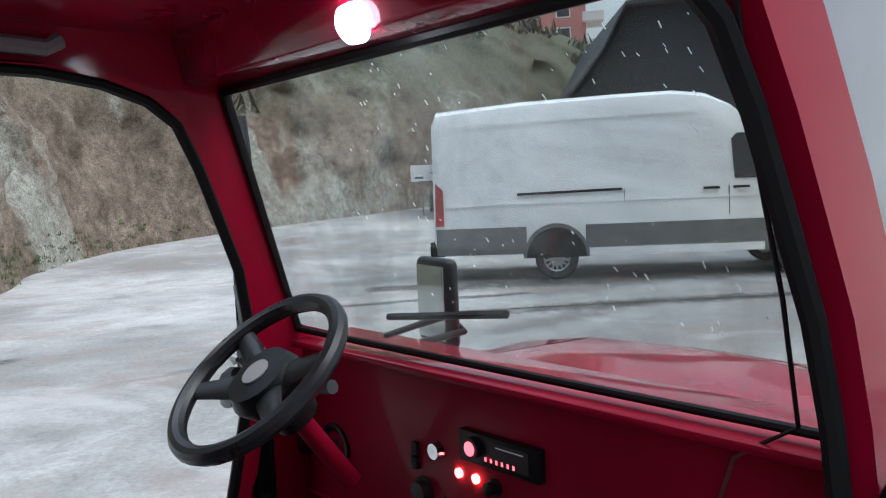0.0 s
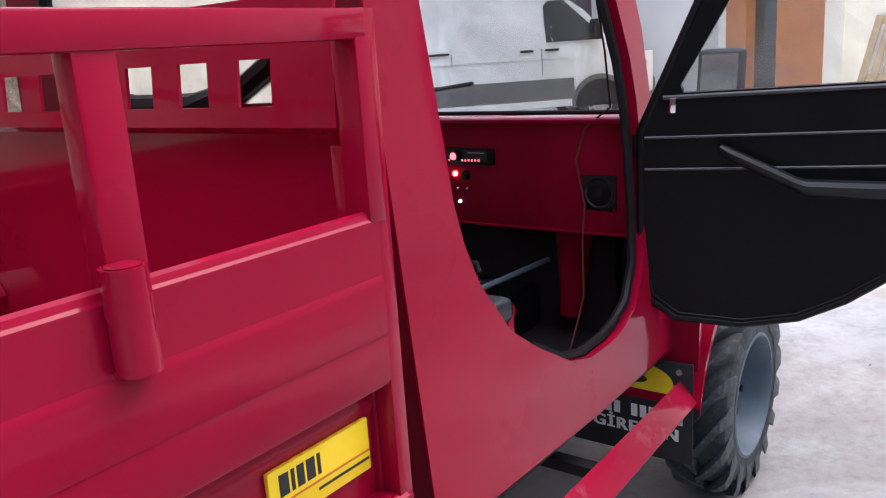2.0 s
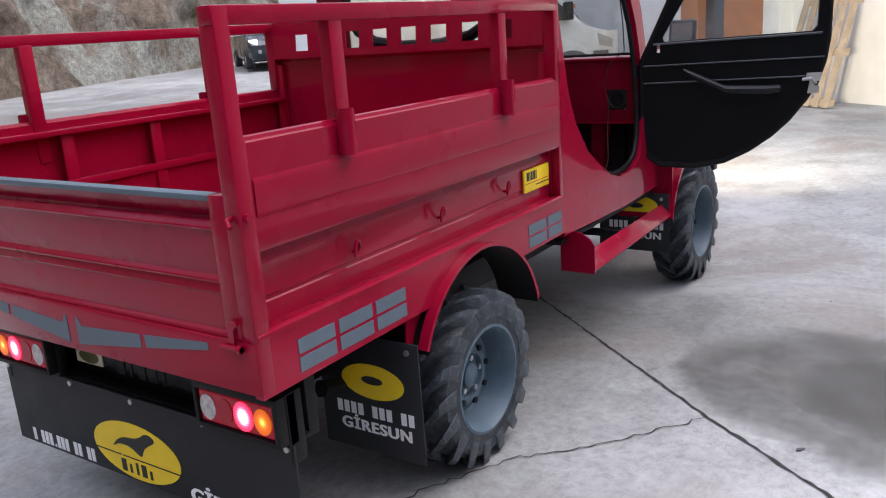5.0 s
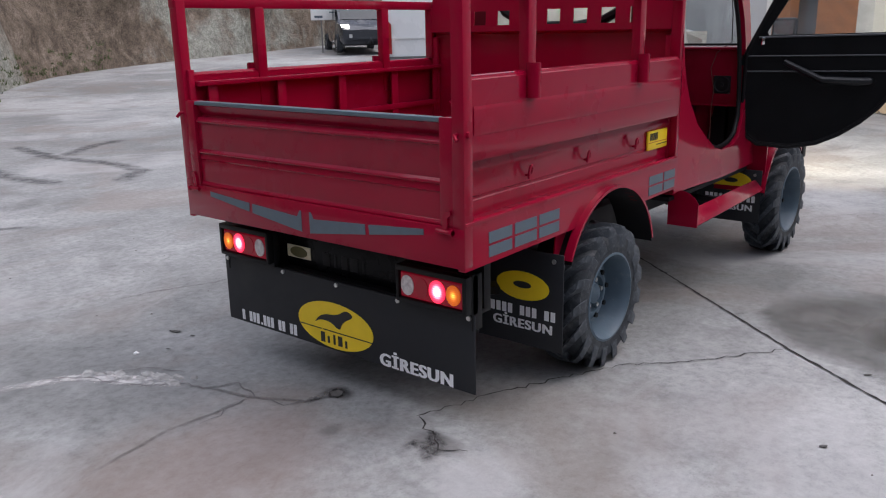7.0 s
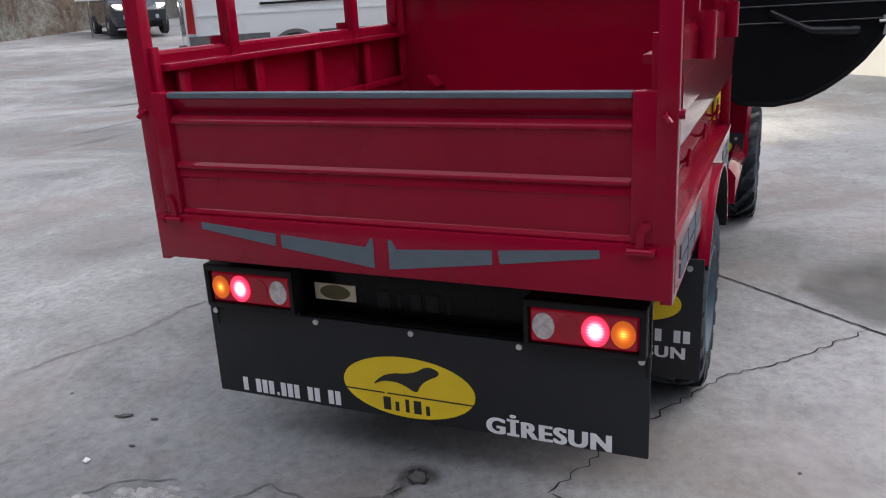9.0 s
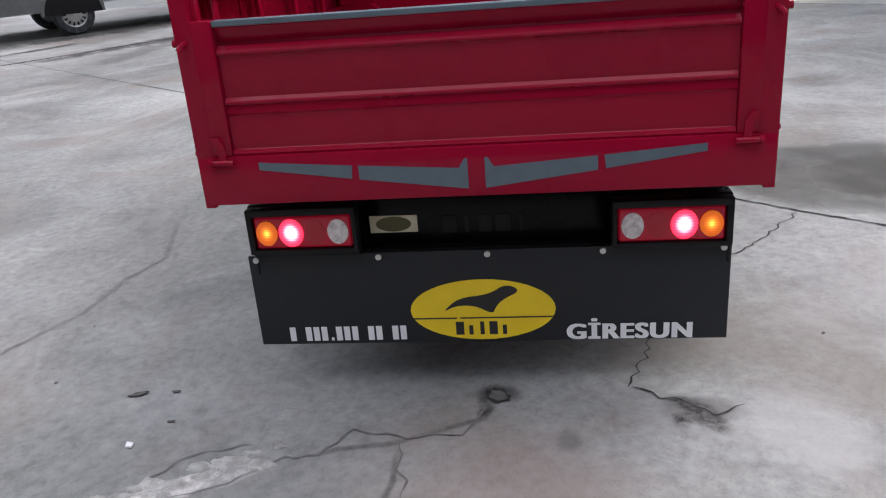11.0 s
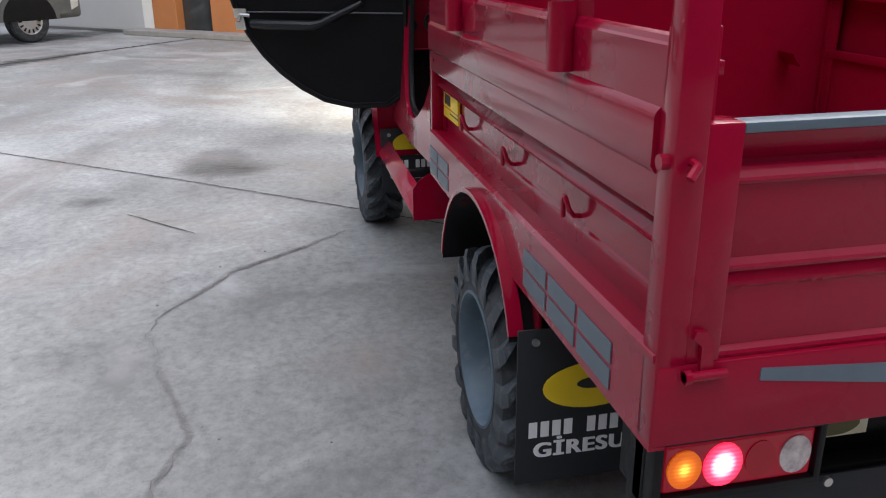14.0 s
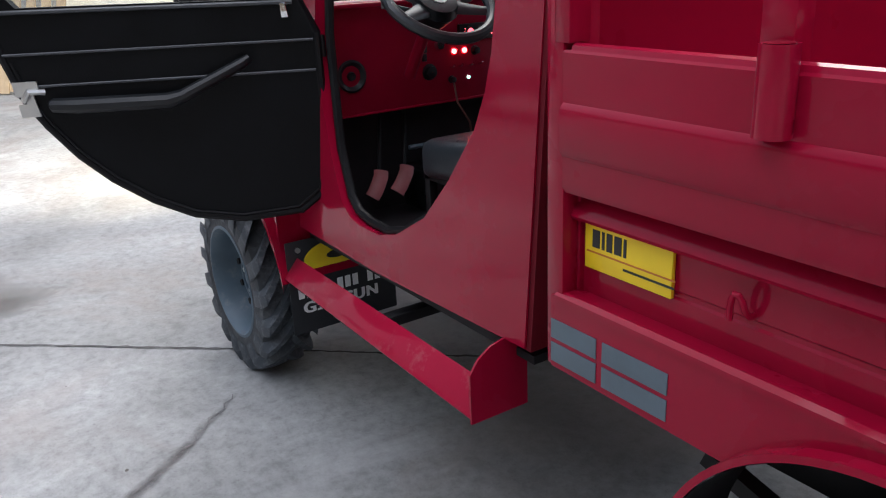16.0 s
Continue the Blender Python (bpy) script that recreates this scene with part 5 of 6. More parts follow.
    bar("bed_front_skin", M_RED, 1.585, 1.591, sg * 0.0, sg * 0.70, 0.70, 1.36, 0.002)
    # reflective tape
    for x0, x1 in (((0.08, 0.215), (0.232, 0.37), (0.387, 0.524), (1.285, 1.425), (1.44, 1.557)) if sg < 0 else ((0.10, 0.245), (0.26, 0.405), (0.42, 0.563), (1.313, 1.456), (1.471, 1.586))):
        for z0, z1 in ((0.677, 0.715), (0.724, 0.762)):
            bar("reflector", M_STRIP, x0, x1, sg * 0.7372, sg * 0.7392, z0, z1, 0)
    # yellow maker's plate with plain bars
    pl = bar("name_plate", M_YELLOW, 1.338 if sg < 0 else 1.348, 1.538 if sg < 0 else 1.542, sg * 0.691, sg * 0.7, 0.866, 0.95, 0.002, label="yellow plate with dark bars")
    for k, w in enumerate((0.017, 0.006, 0.013, 0.016, 0.006)):
        x = sum((0.017, 0.006, 0.013, 0.016, 0.006)[:k]) + 0.005 * k
        x = (1.522 - x) if sg > 0 else (1.356 + x)
        bar("lettering", M_BLACK_INK, min(x, x - sg * w), max(x, x - sg * w), sg * 0.7002, sg * 0.7012, 0.908, 0.94, 0, pl)
    bar("stripe", surface("orange_stripe", (0.55, 0.16, 0.02), 0.5), 1.34, 1.536, sg * 0.7002, sg * 0.701, 0.897, 0.90, 0, pl)
    a = (1.342, 1.45) if sg > 0 else (1.426, 1.534)
    bar("stripe", M_BLACK_INK, a[0], a[1], sg * 0.7002, sg * 0.701, 0.884, 0.888, 0, pl)
    # mud flaps behind the wheels
    for x, y0, y1, z0, z1 in ((0.535, 0.36, 0.755, 0.185, 0.58), (2.86, 0.34, 0.73, 0.24, 0.56)):
        fl = bar("mud_flap", M_FLAP, x, x + 0.006, sg * y0, sg * y1, z0, z1, 0.002, label="black rubber mud flap with yellow oval")
        cy = sg * ((y0 + y1) / 2 + 0.015)
        part("oval", disc(B(), (x - 0.002, cy, z0 + 0.245), 0.122, "x", 0.002, 32, 0.058), M_YELLOW, fl, "yellow oval emblem")
        part("emblem", disc(B(), (x - 0.003, cy, z0 + 0.25), 0.042, "x", 0.001, 16, 0.014), M_BLACK_INK, fl)
        for k in range(11):
            if k not in (4, 8):
                y = cy + 0.142 - k * 0.0282
                bar("lettering", M_WHITE_INK, x - 0.0015, x, y - 0.01, y + 0.01, z0 + 0.122, z0 + 0.162, 0, fl)
        lettering("GİRESUN", 0.053, M_WHITE_INK, Matrix.Translation((x - 0.001, cy, z0 + 0.085)) @ Matrix(((0, 0, -1, 0), (-1, 0, 0, 0), (0, 1, 0, 0), (0, 0, 0, 1))), fl, 1.15)
        for y in (y0 + 0.04, y1 - 0.04):
            knob("bolt", M_ZINC, (x - 0.006, sg * y, z1 - 0.03), 0.009, 0.006, "x", fl)

# tailgate
gate_prof = [(-0.022, 1.125), (-0.014, 1.121), (0.003, 1.083), (0.001, 1.076), (-0.019, 1.066), (-0.02, 0.95), (-0.016, 0.94), (-0.021, 0.93), (-0.0245, 0.906), (-0.019, 0.9), (-0.0195, 0.89), (-0.022, 0.822), (-0.02, 0.812), (-0.028, 0.806), (-0.028, 0.794), (0.006, 0.792), (0.006, 1.125)]
gate = part("tailgate", prism(B(), gate_prof, lambda x, z: (x - 0.014, -0.638, z), lambda x, z: (x - 0.014, 0.638, z)), M_RED, truck, "closed red ribbed tailgate")
for zl in (1.066, 0.94, 0.806):
    loop = [(-0.016, zl + 0.011), (-0.029, zl - 0.001), (-0.031, zl - 0.005), (-0.029, zl - 0.01), (-0.016, zl - 0.016)]
    part("gate_ledge", prism(B(), loop, lambda x, z: (x - 0.013, -0.637, z), lambda x, z: (x - 0.013, 0.637, z)), M_RED, gate, smooth=20)
bar("gate_cap", M_STRIP, -0.045, -0.008, -0.638, 0.638, 1.125, 1.14, 0.003, gate, "dark grey capping strip")
for sg in (-1, 1):
    bar("gate_stile", M_RED, -0.049, 0.004, sg * 0.639, sg * 0.6925, 0.795, 1.142, 0.004, gate)
    part("gate_hinge", sweep(B(), [(-0.062, sg * 0.634, 0.782), (-0.062, sg * 0.70, 0.782)], 0.0075, 10), M_RED, gate, "welded hinge pin")
    part("gate_hinge", sweep(B(), [(-0.062, sg * 0.69, 0.782), (-0.062, sg * 0.7, 0.782)], 0.011, 8), M_RED, gate)
    part("hinge_plate", prism(B(), [(0.652, 0.782), (0.672, 0.782), (0.674, 0.826), (0.688, 0.838), (0.684, 0.85), (0.668, 0.848), (0.656, 0.83)], lambda y, z: (-0.046, sg * y, z), lambda y, z: (-0.058, sg * y, z)), M_RED, gate, "bent hinge plate")
    part("latch_pin", sweep(B(), [(-0.03, sg * 0.70, 1.09), (-0.03, sg * 0.75, 1.09)], 0.011, 8), M_RED, gate)
    part("latch_pin", sweep(B(), [(-0.05, sg * 0.712, 1.092), (-0.064, sg * 0.712, 1.09), (-0.07, sg * 0.725, 1.075)], 0.007, 8), M_RED, gate)
tail = bar("tail_skirt", M_RED, -0.051, -0.01, -0.7355, 0.7355, 0.662, 0.795, 0.004)
for sg in (-1, 1):
    for loop in ([(0.571, 0.777), (0.322, 0.758), (0.326, 0.723), (0.571, 0.757)], [(0.306, 0.757), (0.045, 0.74), (0.03, 0.765), (0.022, 0.765), (0.022, 0.684), (0.306, 0.72)]):
        part("reflector", prism(B(), loop, lambda y, z: (-0.0512, sg * y, z), lambda y, z: (-0.053, sg * y, z)), M_STRIP, tail)

# lamps and rear apron
bar("lamp_bracket", M_BLACK, 0.10, 0.2, -0.66, 0.66, 0.445, 0.46, 0.002)
bar("lamp_bracket", M_BLACK, 0.16, 0.2, -0.66, 0.66, 0.455, 0.64, 0.003)
bar("lamp_bracket", M_BLACK, 0.28, 0.5, -0.05, 0.05, 0.56, 0.66, 0.003)
M_SMOKE = surface("black_gloss", (0.004, 0.004, 0.005), 0.25, 0, 0.2, spec=0.12)
panel = bar("centre_panel", M_SMOKE, 0.138, 0.15, -0.345, 0.355, 0.46, 0.60, 0.002)
for k, w in enumerate((0.042, 0.012, 0.036, 0.042, 0.012)):
    y = 0.105 - k * 0.052
    bar("lettering", M_BLACK, 0.1355, 0.138, y - w / 2, y + w / 2, 0.492, 0.545, 0.001, panel)
for sg in (-1, 1):
    lo, lz = (0.008, 0.006) if sg > 0 else (-0.002, -0.006)
    lb = bar("lamp_box", M_BLACK, 0.078, 0.115, sg * 0.352 + lo, sg * 0.668 + lo, 0.455, 0.608 + lz, 0.005)
    lamp = bar("tail_lamp", M_RED_LENS, 0.05, 0.078, sg * 0.365 + lo, sg * 0.645 + lo, 0.486 + lz, 0.582 + lz, 0.008, label="lit red tail lamp with amber and clear lenses", seg=3)
    part("tail_bulb", disc(B(), (0.0465, sg * 0.538 + lo, 0.534 + lz), 0.036, "x", 0.006, 24, 0.042), M_TAIL_BULB, lamp, "glowing red lamp")
    part("indicator", disc(B(), (0.046, sg * 0.609 + lo, 0.534 + lz), 0.031, "x", 0.007, 24, 0.037), M_AMBER_BULB, lamp, "dull amber indicator lens")
    part("reverse_lens", disc(B(), (0.047, sg * 0.402 + lo, 0.534 + lz), 0.03, "x", 0.006, 24, 0.037), M_CLEAR_LENS, lamp, "clear lens")
    part("stop_lens", disc(B(), (0.0475, sg * 0.468 + lo, 0.534 + lz), 0.028, "x", 0.005, 24, 0.036), M_DARK_LENS, lamp, "dark ribbed red lens")
    for z0, z1 in ((0.468, 0.484), (0.584, 0.606)):
        bar("bezel", M_BLACK, 0.044, 0.08, sg * 0.352 + lo, sg * 0.66 + lo, z0 + lz, z1 + lz, 0.004, lb)
    for y0, y1 in ((0.348, 0.362), (0.648, 0.666)):
        bar("bezel", M_BLACK, 0.0445, 0.0795, sg * y0 + lo, sg * y1 + lo, 0.469 + lz, 0.605 + lz, 0.004, lb)
    bar("side_bracket", M_BLACK, 0.08, 0.135, sg * 0.66 + lo, sg * 0.668 + lo, 0.40, 0.60, 0.002)
card = bar("card", M_CREAM, 0.134, 0.138, 0.196, 0.336, 0.499, 0.551, 0.001, label="cream card with dark oval")
part("oval", disc(B(), (0.1335, 0.266, 0.525), 0.052, "x", 0.001, 28, 0.023), surface("card_ink", (0.1, 0.09, 0.02), 0.5), card)
apron = bar("rear_apron", M_FLAP, 0.082, 0.09, -0.675, 0.70, 0.164, 0.458, 0.003, label="wide black rubber apron with yellow oval and white letters")
for y in (0.675, 0.309, -0.005, -0.327, -0.653):
    knob("bolt", M_ZINC, (0.075, y, 0.446), 0.009, 0.007, "x", apron, n=10)
part("oval", disc(B(), (0.0795, 0.0185, 0.27), 0.212, "x", 0.002, 40, 0.097), M_YELLOW, apron, "yellow oval emblem")
part("emblem", prism(B(), soften([(0.12, 0.262), (0.07, 0.31), (-0.02, 0.318), (-0.07, 0.352), (-0.115, 0.33), (-0.06, 0.302), (-0.04, 0.28), (-0.03, 0.255), (0.02, 0.285), (0.08, 0.285)], 2), lambda y, z: (0.0785, y + 0.0185, z), lambda y, z: (0.0795, y + 0.0185, z)), M_BLACK_INK, apron, "plain dark shape")
bar("stripe", M_BLACK_INK, 0.0785, 0.0795, 0.095, 0.225, 0.2425, 0.2465, 0, apron)
bar("stripe", M_BLACK_INK, 0.0785, 0.0795, -0.19, 0.085, 0.2425, 0.2465, 0, apron)
for k, (h, w) in enumerate(((0.042, 0.024), (0.03, 0.012), (0.042, 0.012), (0.042, 0.024), (0.03, 0.012))):
    y = 0.088 - k * 0.033
    bar("lettering", M_BLACK_INK, 0.0785, 0.0795, y - w / 2, y + w / 2, 0.19, 0.19 + h, 0, apron)
for k in range(15):
    if k not in (1, 5, 9, 12):
        y = 0.599 - k * 0.0246 + (0.004 if k > 5 else 0)
        bar("lettering", M_WHITE_INK, 0.0805, 0.082, y - 0.009, y + 0.009, 0.176, 0.222, 0, apron)
bar("lettering", M_WHITE_INK, 0.0805, 0.082, 0.473, 0.481, 0.176, 0.186, 0, apron)
lettering("GİRESUN", 0.069, M_WHITE_INK, Matrix.Translation((0.081, -0.402, 0.190)) @ Matrix(((0, 0, -1, 0), (-1, 0, 0, 0), (0, 1, 0, 0), (0, 0, 0, 1))), apron, 1.13, label="white lettering", heavy=0.045)

# ---- cab ----
def flank(z):
    """Half width of the cab at height z; its sides lean in."""
    return 0.60 + (1.35 - z) * 0.082


OPEN = [(1.888, 1.60), (1.895, 1.72), (1.935, 1.783), (2.03, 1.80), (2.2, 1.803), (2.33, 1.80), (2.43, 1.785), (2.51, 1.757), (2.565, 1.715), (2.605, 1.634), (2.645, 1.53), (2.682, 1.43), (2.70, 1.32), (2.702, 1.2),
        (2.688, 1.0), (2.665, 0.89), (2.60, 0.80), (2.53, 0.766), (2.47, 0.752), (2.37, 0.748), (2.28, 0.77), (2.155, 0.84), (2.055, 0.91), (1.965, 1.035), (1.932, 1.12), (1.915, 1.2), (1.902, 1.4)]
def forward(x):
    """The passenger's doorway is cut a little longer towards the windscreen."""
    return 0.045 * min(1.0, max(0.0, (x - 2.35) / 0.25))


OUTER = [(1.742, 1.86), (1.77, 1.895), (2.60, 1.895), (2.69, 1.85), (2.755, 1.735), (2.828, 1.57), (2.85, 1.50), (2.872, 1.295), (2.96, 1.25), (2.96, 0.60), (2.4, 0.588), (1.742, 0.605)]
SLIM = {2.69: 2.655, 2.755: 2.688, 2.828: 2.741, 2.85: 2.763, 2.872: 2.83, 1.742: 1.76, 1.77: 1.788}
for sg in (-1, 1):
    rim = OUTER if sg < 0 else [(SLIM.get(x, x), z) for x, z in OUTER]
    hole = [(x - (0.025 if sg > 0 and x > 2.55 and z < 1.1 else 0) + (forward(x) if sg < 0 else 0), z - (0.042 if sg > 0 and z < 0.86 else 0)) for x, z in OPEN]
    # the skin's opening stands back from the flange that carries the seal
    wide = []
    for x, z in hole:
        k = min(1, max(0, (x - 2.1) / 0.5))
        wide.append((x + (0.038 if sg > 0 else 0.03) * k * (1 if z > 0.95 else 0.4), z + (0.012 * k if z > 1.7 else (-0.016 * k if z < 1.0 else 0))))
    f = lambda x, z: (x, sg * flank(z), z)
    g = lambda x, z: (x, sg * (flank(z) - 0.005), z)
    h = lambda x, z: (x, sg * (flank(z) - 0.03), z)
    h2 = lambda x, z: (x, sg * (flank(z) - 0.036), z)
    shell = part("cab_side", holed(B(), rim, wide, f, g, (2.28, 1.25)), M_RED, truck, "red cab side around the door opening")
    big = [(x + 0.004, z + (0.004 if z > 1.25 else -0.004)) for x, z in wide]
    part("door_flange", holed(B(), big, hole, h, h2, (2.28, 1.25)), M_RED, shell)
    bm = B()
    rows = [[bm.verts.new(fn(x, z)) for x, z in wide] for fn in (g, h2)]
    for k in range(len(wide)):
        q = (k + 1) % len(wide)
        bm.faces.new((rows[0][k], rows[0][q], rows[1][q], rows[1][k]))
    part("door_jamb", bm, M_RED, shell)
    part("door_seal", sweep(B(), [(x, sg * (flank(z) - 0.026), z) for x, z in hole[4:22]], 0.013, 8), M_SEAL, truck, "black rubber door seal")
    bar("sill_return", M_RED, 1.77, 2.9, sg * 0.5, sg * 0.64, 0.588, 0.60, 0.002)
    bar("door_post", M_RED, 1.764, 1.82, sg * 0.52, sg * 0.56, 0.6, 1.86, 0.004)
    # step
    st_ = part("side_step", hexa(B(), [(1.83, sg * 0.700, 0.497), (2.89, sg * 0.690, 0.497), (2.89, sg * 0.738, 0.437), (1.83, sg * 0.750, 0.428), (1.83, sg * 0.702, 0.506), (2.89, sg * 0.692, 0.506), (2.89, sg * 0.744, 0.447), (1.83, sg * 0.756, 0.438)], 0.002), M_RED_DUSTY, truck, "scuffed red side step")
    bar("step_bracket", M_BLACK, 2.3, 2.34, sg * 0.4, sg * 0.70, 0.46, 0.49, 0.002, st_)
    ep = [(0.757, 0.425), (0.757, 0.545), (0.735, 0.575), (0.70, 0.598), (0.66, 0.606), (0.60, 0.608), (0.60, 0.425)]
    part("end_plate", prism(B(), ep, lambda y, z: (1.825, sg * y, z), lambda y, z: (1.831, sg * y, z)), M_RED, st_)
    # front wing behind and over the wheel
    wl = [(0.56, 0.50), (0.735, 0.47), (0.74, 0.72), (0.72, 0.80), (0.56, 0.84)]
    part("front_wing", prism(B(), wl, lambda y, z: (2.885, sg * y, z), lambda y, z: (2.90, sg * y, z)), M_RED, truck)
    bm = B()
    arc = [(3.245 + 0.40 * math.cos(radians(a)), 0.36 + 0.40 * math.sin(radians(a))) for a in range(40, 171, 10)]
    rows = [[bm.verts.new((x, sg * y, z)) for x, z in arc] for y in (0.45, 0.745, 0.755, 0.755)]
    for i in range(len(arc)):
        rows[3][i].co.z -= 0.03
    for r1, r2 in zip(rows, rows[1:]):
        for i in range(len(arc) - 1):
            bm.faces.new((r1[i], r1[i + 1], r2[i + 1], r2[i]))
    part("wing_top", bm, M_RED, truck)
    part("engine_side", hexa(B(), [(2.95, sg * 0.455, 0.55), (3.95, sg * 0.455, 0.55), (3.95, sg * 0.475, 0.55), (2.95, sg * 0.475, 0.55), (2.95, sg * 0.455, 1.13), (3.95, sg * 0.455, 0.88), (3.95, sg * 0.475, 0.88), (2.95, sg * 0.475, 1.13)]), M_RED, truck)
    # outside mirror
    mx, my = 3.31, (0.732 if sg > 0 else -0.645)
    MZ = 1.205 if sg > 0 else 1.255
    part("mirror_stalk", sweep(B(), [(2.98, sg * 0.56, 1.15), (3.15, sg * 0.6, 1.2), (mx + 0.02, my * 0.86, 1.2), (mx + 0.02, my, 1.26)], 0.01, 8), M_BLACK, truck)
    mw, ml, mh = (0.075, MZ - 0.01, MZ + 0.18) if sg < 0 else (0.095, MZ - 0.05, MZ + 0.185)
    mr = part("mirror", box(B(), mx, mx + 0.04, my - mw, my + mw, ml, mh, 0.019, 3), M_PLASTIC, truck, "black rectangular door mirror")
    face = part("mirror_face", box(B(), mx - 0.003, mx, my - mw + 0.018, my + mw - 0.018, ml + 0.02, mh - 0.02), M_MIRROR, mr)
    spin = Matrix.Translation((mx, my, 0)) @ Matrix.Rotation(radians(-13 if sg > 0 else 0), 4, "Z") @ Matrix.Translation((-mx, -my, 0))
    tip = Matrix.Translation((mx, my, MZ + 0.08)) @ Matrix.Rotation(radians(0 if sg > 0 else 9), 4, "Y") @ Matrix.Translation((-mx, -my, -MZ - 0.08))
    for ob in (mr, face):
        ob.data.transform(tip @ spin)
    # headlamps
    hl = part("head_lamp", disc(B(), (3.96, sg * 0.34, 0.95), 0.085, "x", 0.03, 24), glow("head_lamp_warm", (1.0, 0.85, 0.55), 8.0), truck, "round lit head lamp")

bm = B()
hexa(bm, [(1.742, -0.556, 1.878), (2.62, -0.556, 1.878), (2.62, 0.556, 1.878), (1.742, 0.556, 1.878), (1.77, -0.545, 1.915), (2.56, -0.53, 1.915), (2.56, 0.53, 1.915), (1.77, 0.545, 1.915)])
part("cab_roof", bm, M_RED, truck, "red cab roof")
hexa_pts = [(2.59, -0.56, 1.79), (2.678, -0.56, 1.784), (2.678, 0.56, 1.784), (2.59, 0.56, 1.79), (2.565, -0.558, 1.879), (2.63, -0.558, 1.879), (2.63, 0.558, 1.879), (2.565, 0.558, 1.879)]
part("windscreen_header", hexa(B(), hexa_pts, 0.006), M_RED, truck)
WIN = [(-0.395, 1.408), (0.395, 1.408), (0.395, 1.80), (-0.395, 1.80)]
# the gap's shade is put into this wall's darker red
rear = part("rear_wall", holed(B(), [(-0.655, 0.6), (0.655, 0.6), (0.556, 1.878), (-0.556, 1.878)], WIN, lambda y, z: (1.746, y, z), lambda y, z: (1.76, y, z), (0, 1.6)), M_RED_SHADE, truck, "rear wall of the cab in red darkened for shade, with a window")
part("window_seal", sweep(B(), [(1.753, y, z) for y, z in soften(WIN, 2)], 0.024, 8, closed=True), M_SEAL, rear, "thick black window rubber")
back_pane = part("rear_pane", prism(B(), WIN, lambda y, z: (1.752, y, z), lambda y, z: (1.756, y, z)), M_WETPANE, rear, "clear rear window")
back_pane.visible_shadow = False
part("wall_latch", sweep(B(), [(1.742, -0.47, 1.205), (1.73, -0.478, 1.209), (1.727, -0.51, 1.23), (1.733, -0.532, 1.245), (1.745, -0.536, 1.248)], 0.0052, 8, flat=0.5), M_ZINC, rear, "small zinc latch")
bm = lathe(B(), [(0.001, 0.014), (0.016, 0.012), (0.026, 0.004), (0.028, -0.012)], (0, 0, 0), "z", 20)
bm.transform(Matrix.Translation((2.572, -0.026, 1.797)) @ Matrix.Rotation(radians(-110), 4, "Y"))
part("roof_lamp", bm, M_LED_ROOF, truck, "bright white roof lamp")
for sg in (-1, 1):
    part("grab_handle", sweep(B(), [(2.14, sg * 0.54, 1.865), (2.16, sg * 0.525, 1.845), (2.34, sg * 0.522, 1.835), (2.365, sg * 0.535, 1.85)], 0.015, 8), M_GRAB, truck, "grey grab handle")

# windscreen
def ws(y, k, o=0.0):
    """k 0 at the base, 1 at the header."""
    return (2.826 - 0.162 * k + o * 0.95, y, 1.285 + 0.507 * k + o * 0.3)
pane = part("windscreen", prism(B(), soften([(-0.598, 0.0), (0.598, 0.0), (0.556, 1.0), (-0.556, 1.0)], 0), lambda y, k: ws(y, k), lambda y, k: ws(y, k, 0.005)), M_GLASS, truck, "dusty rain-spotted windscreen")
pane.visible_shadow = False
part("windscreen_seal", sweep(B(), [ws(-0.594, 0.0), ws(0.594, 0.0), ws(0.554, 0.98), ws(-0.554, 0.98)], [0.0075, 0.0075, 0.012, 0.012], 8, closed=True), M_SEAL, truck)
wip = part("wiper", sweep(B(), [ws(0.30, 0.02, 0.02), ws(0.22, 0.06, 0.04), ws(0.12, 0.12, 0.03)], 0.006, 6), M_BLACK, truck, "black windscreen wiper")
part("wiper_blade", sweep(B(), [ws(0.27, 0.10, 0.02), ws(-0.05, 0.17, 0.02)], 0.007, 6), M_BLACK, wip)
rnd = random.Random(21)
bm = B()
for _ in range(150):
    y, k = 0.25 - 0.8 * rnd.random() ** 0.7, rnd.uniform(0.2, 0.98)
    l, a = rnd.uniform(0.002, 0.009), rnd.uniform(0.9, 1.4)
    p, q = ws(y, k, 0.0055), ws(y + l * math.cos(a), k + l * math.sin(a) / 0.54, 0.0055)
    sweep(bm, [p, q], rnd.uniform(0.0004, 0.0009), 4)
drops = part("raindrops", bm, M_WHITE_INK, pane, "rain streaks on the glass")
drops["kind"] = "stuff"

# dashboard
dash = part("dashboard", box(B(), 2.823, 2.86, -0.585, 0.585, 0.935, 1.262, 0.003), M_DASH, truck, "plain red steel dashboard")
part("dash_top", hexa(B(), [(2.79, -0.575, 1.255), (2.95, -0.575, 1.26), (2.95, 0.575, 1.26), (2.79, 0.575, 1.255), (2.79, -0.575, 1.27), (2.95, -0.575, 1.275), (2.95, 0.575, 1.275), (2.79, 0.575, 1.27)], 0.006), M_DASH, dash)
bar("dash_lip", M_RED, 2.818, 2.90, -0.59, 0.59, 0.93, 0.938, 0.002, dash)
radio = bar("radio", M_PLASTIC, 2.808, 2.826, -0.115, 0.065, 1.125, 1.178, 0.003, dash, "black car radio with red lights")
bar("radio_screen", M_BLACK_INK, 2.8065, 2.808, -0.095, -0.01, 1.135, 1.17, 0, dash)
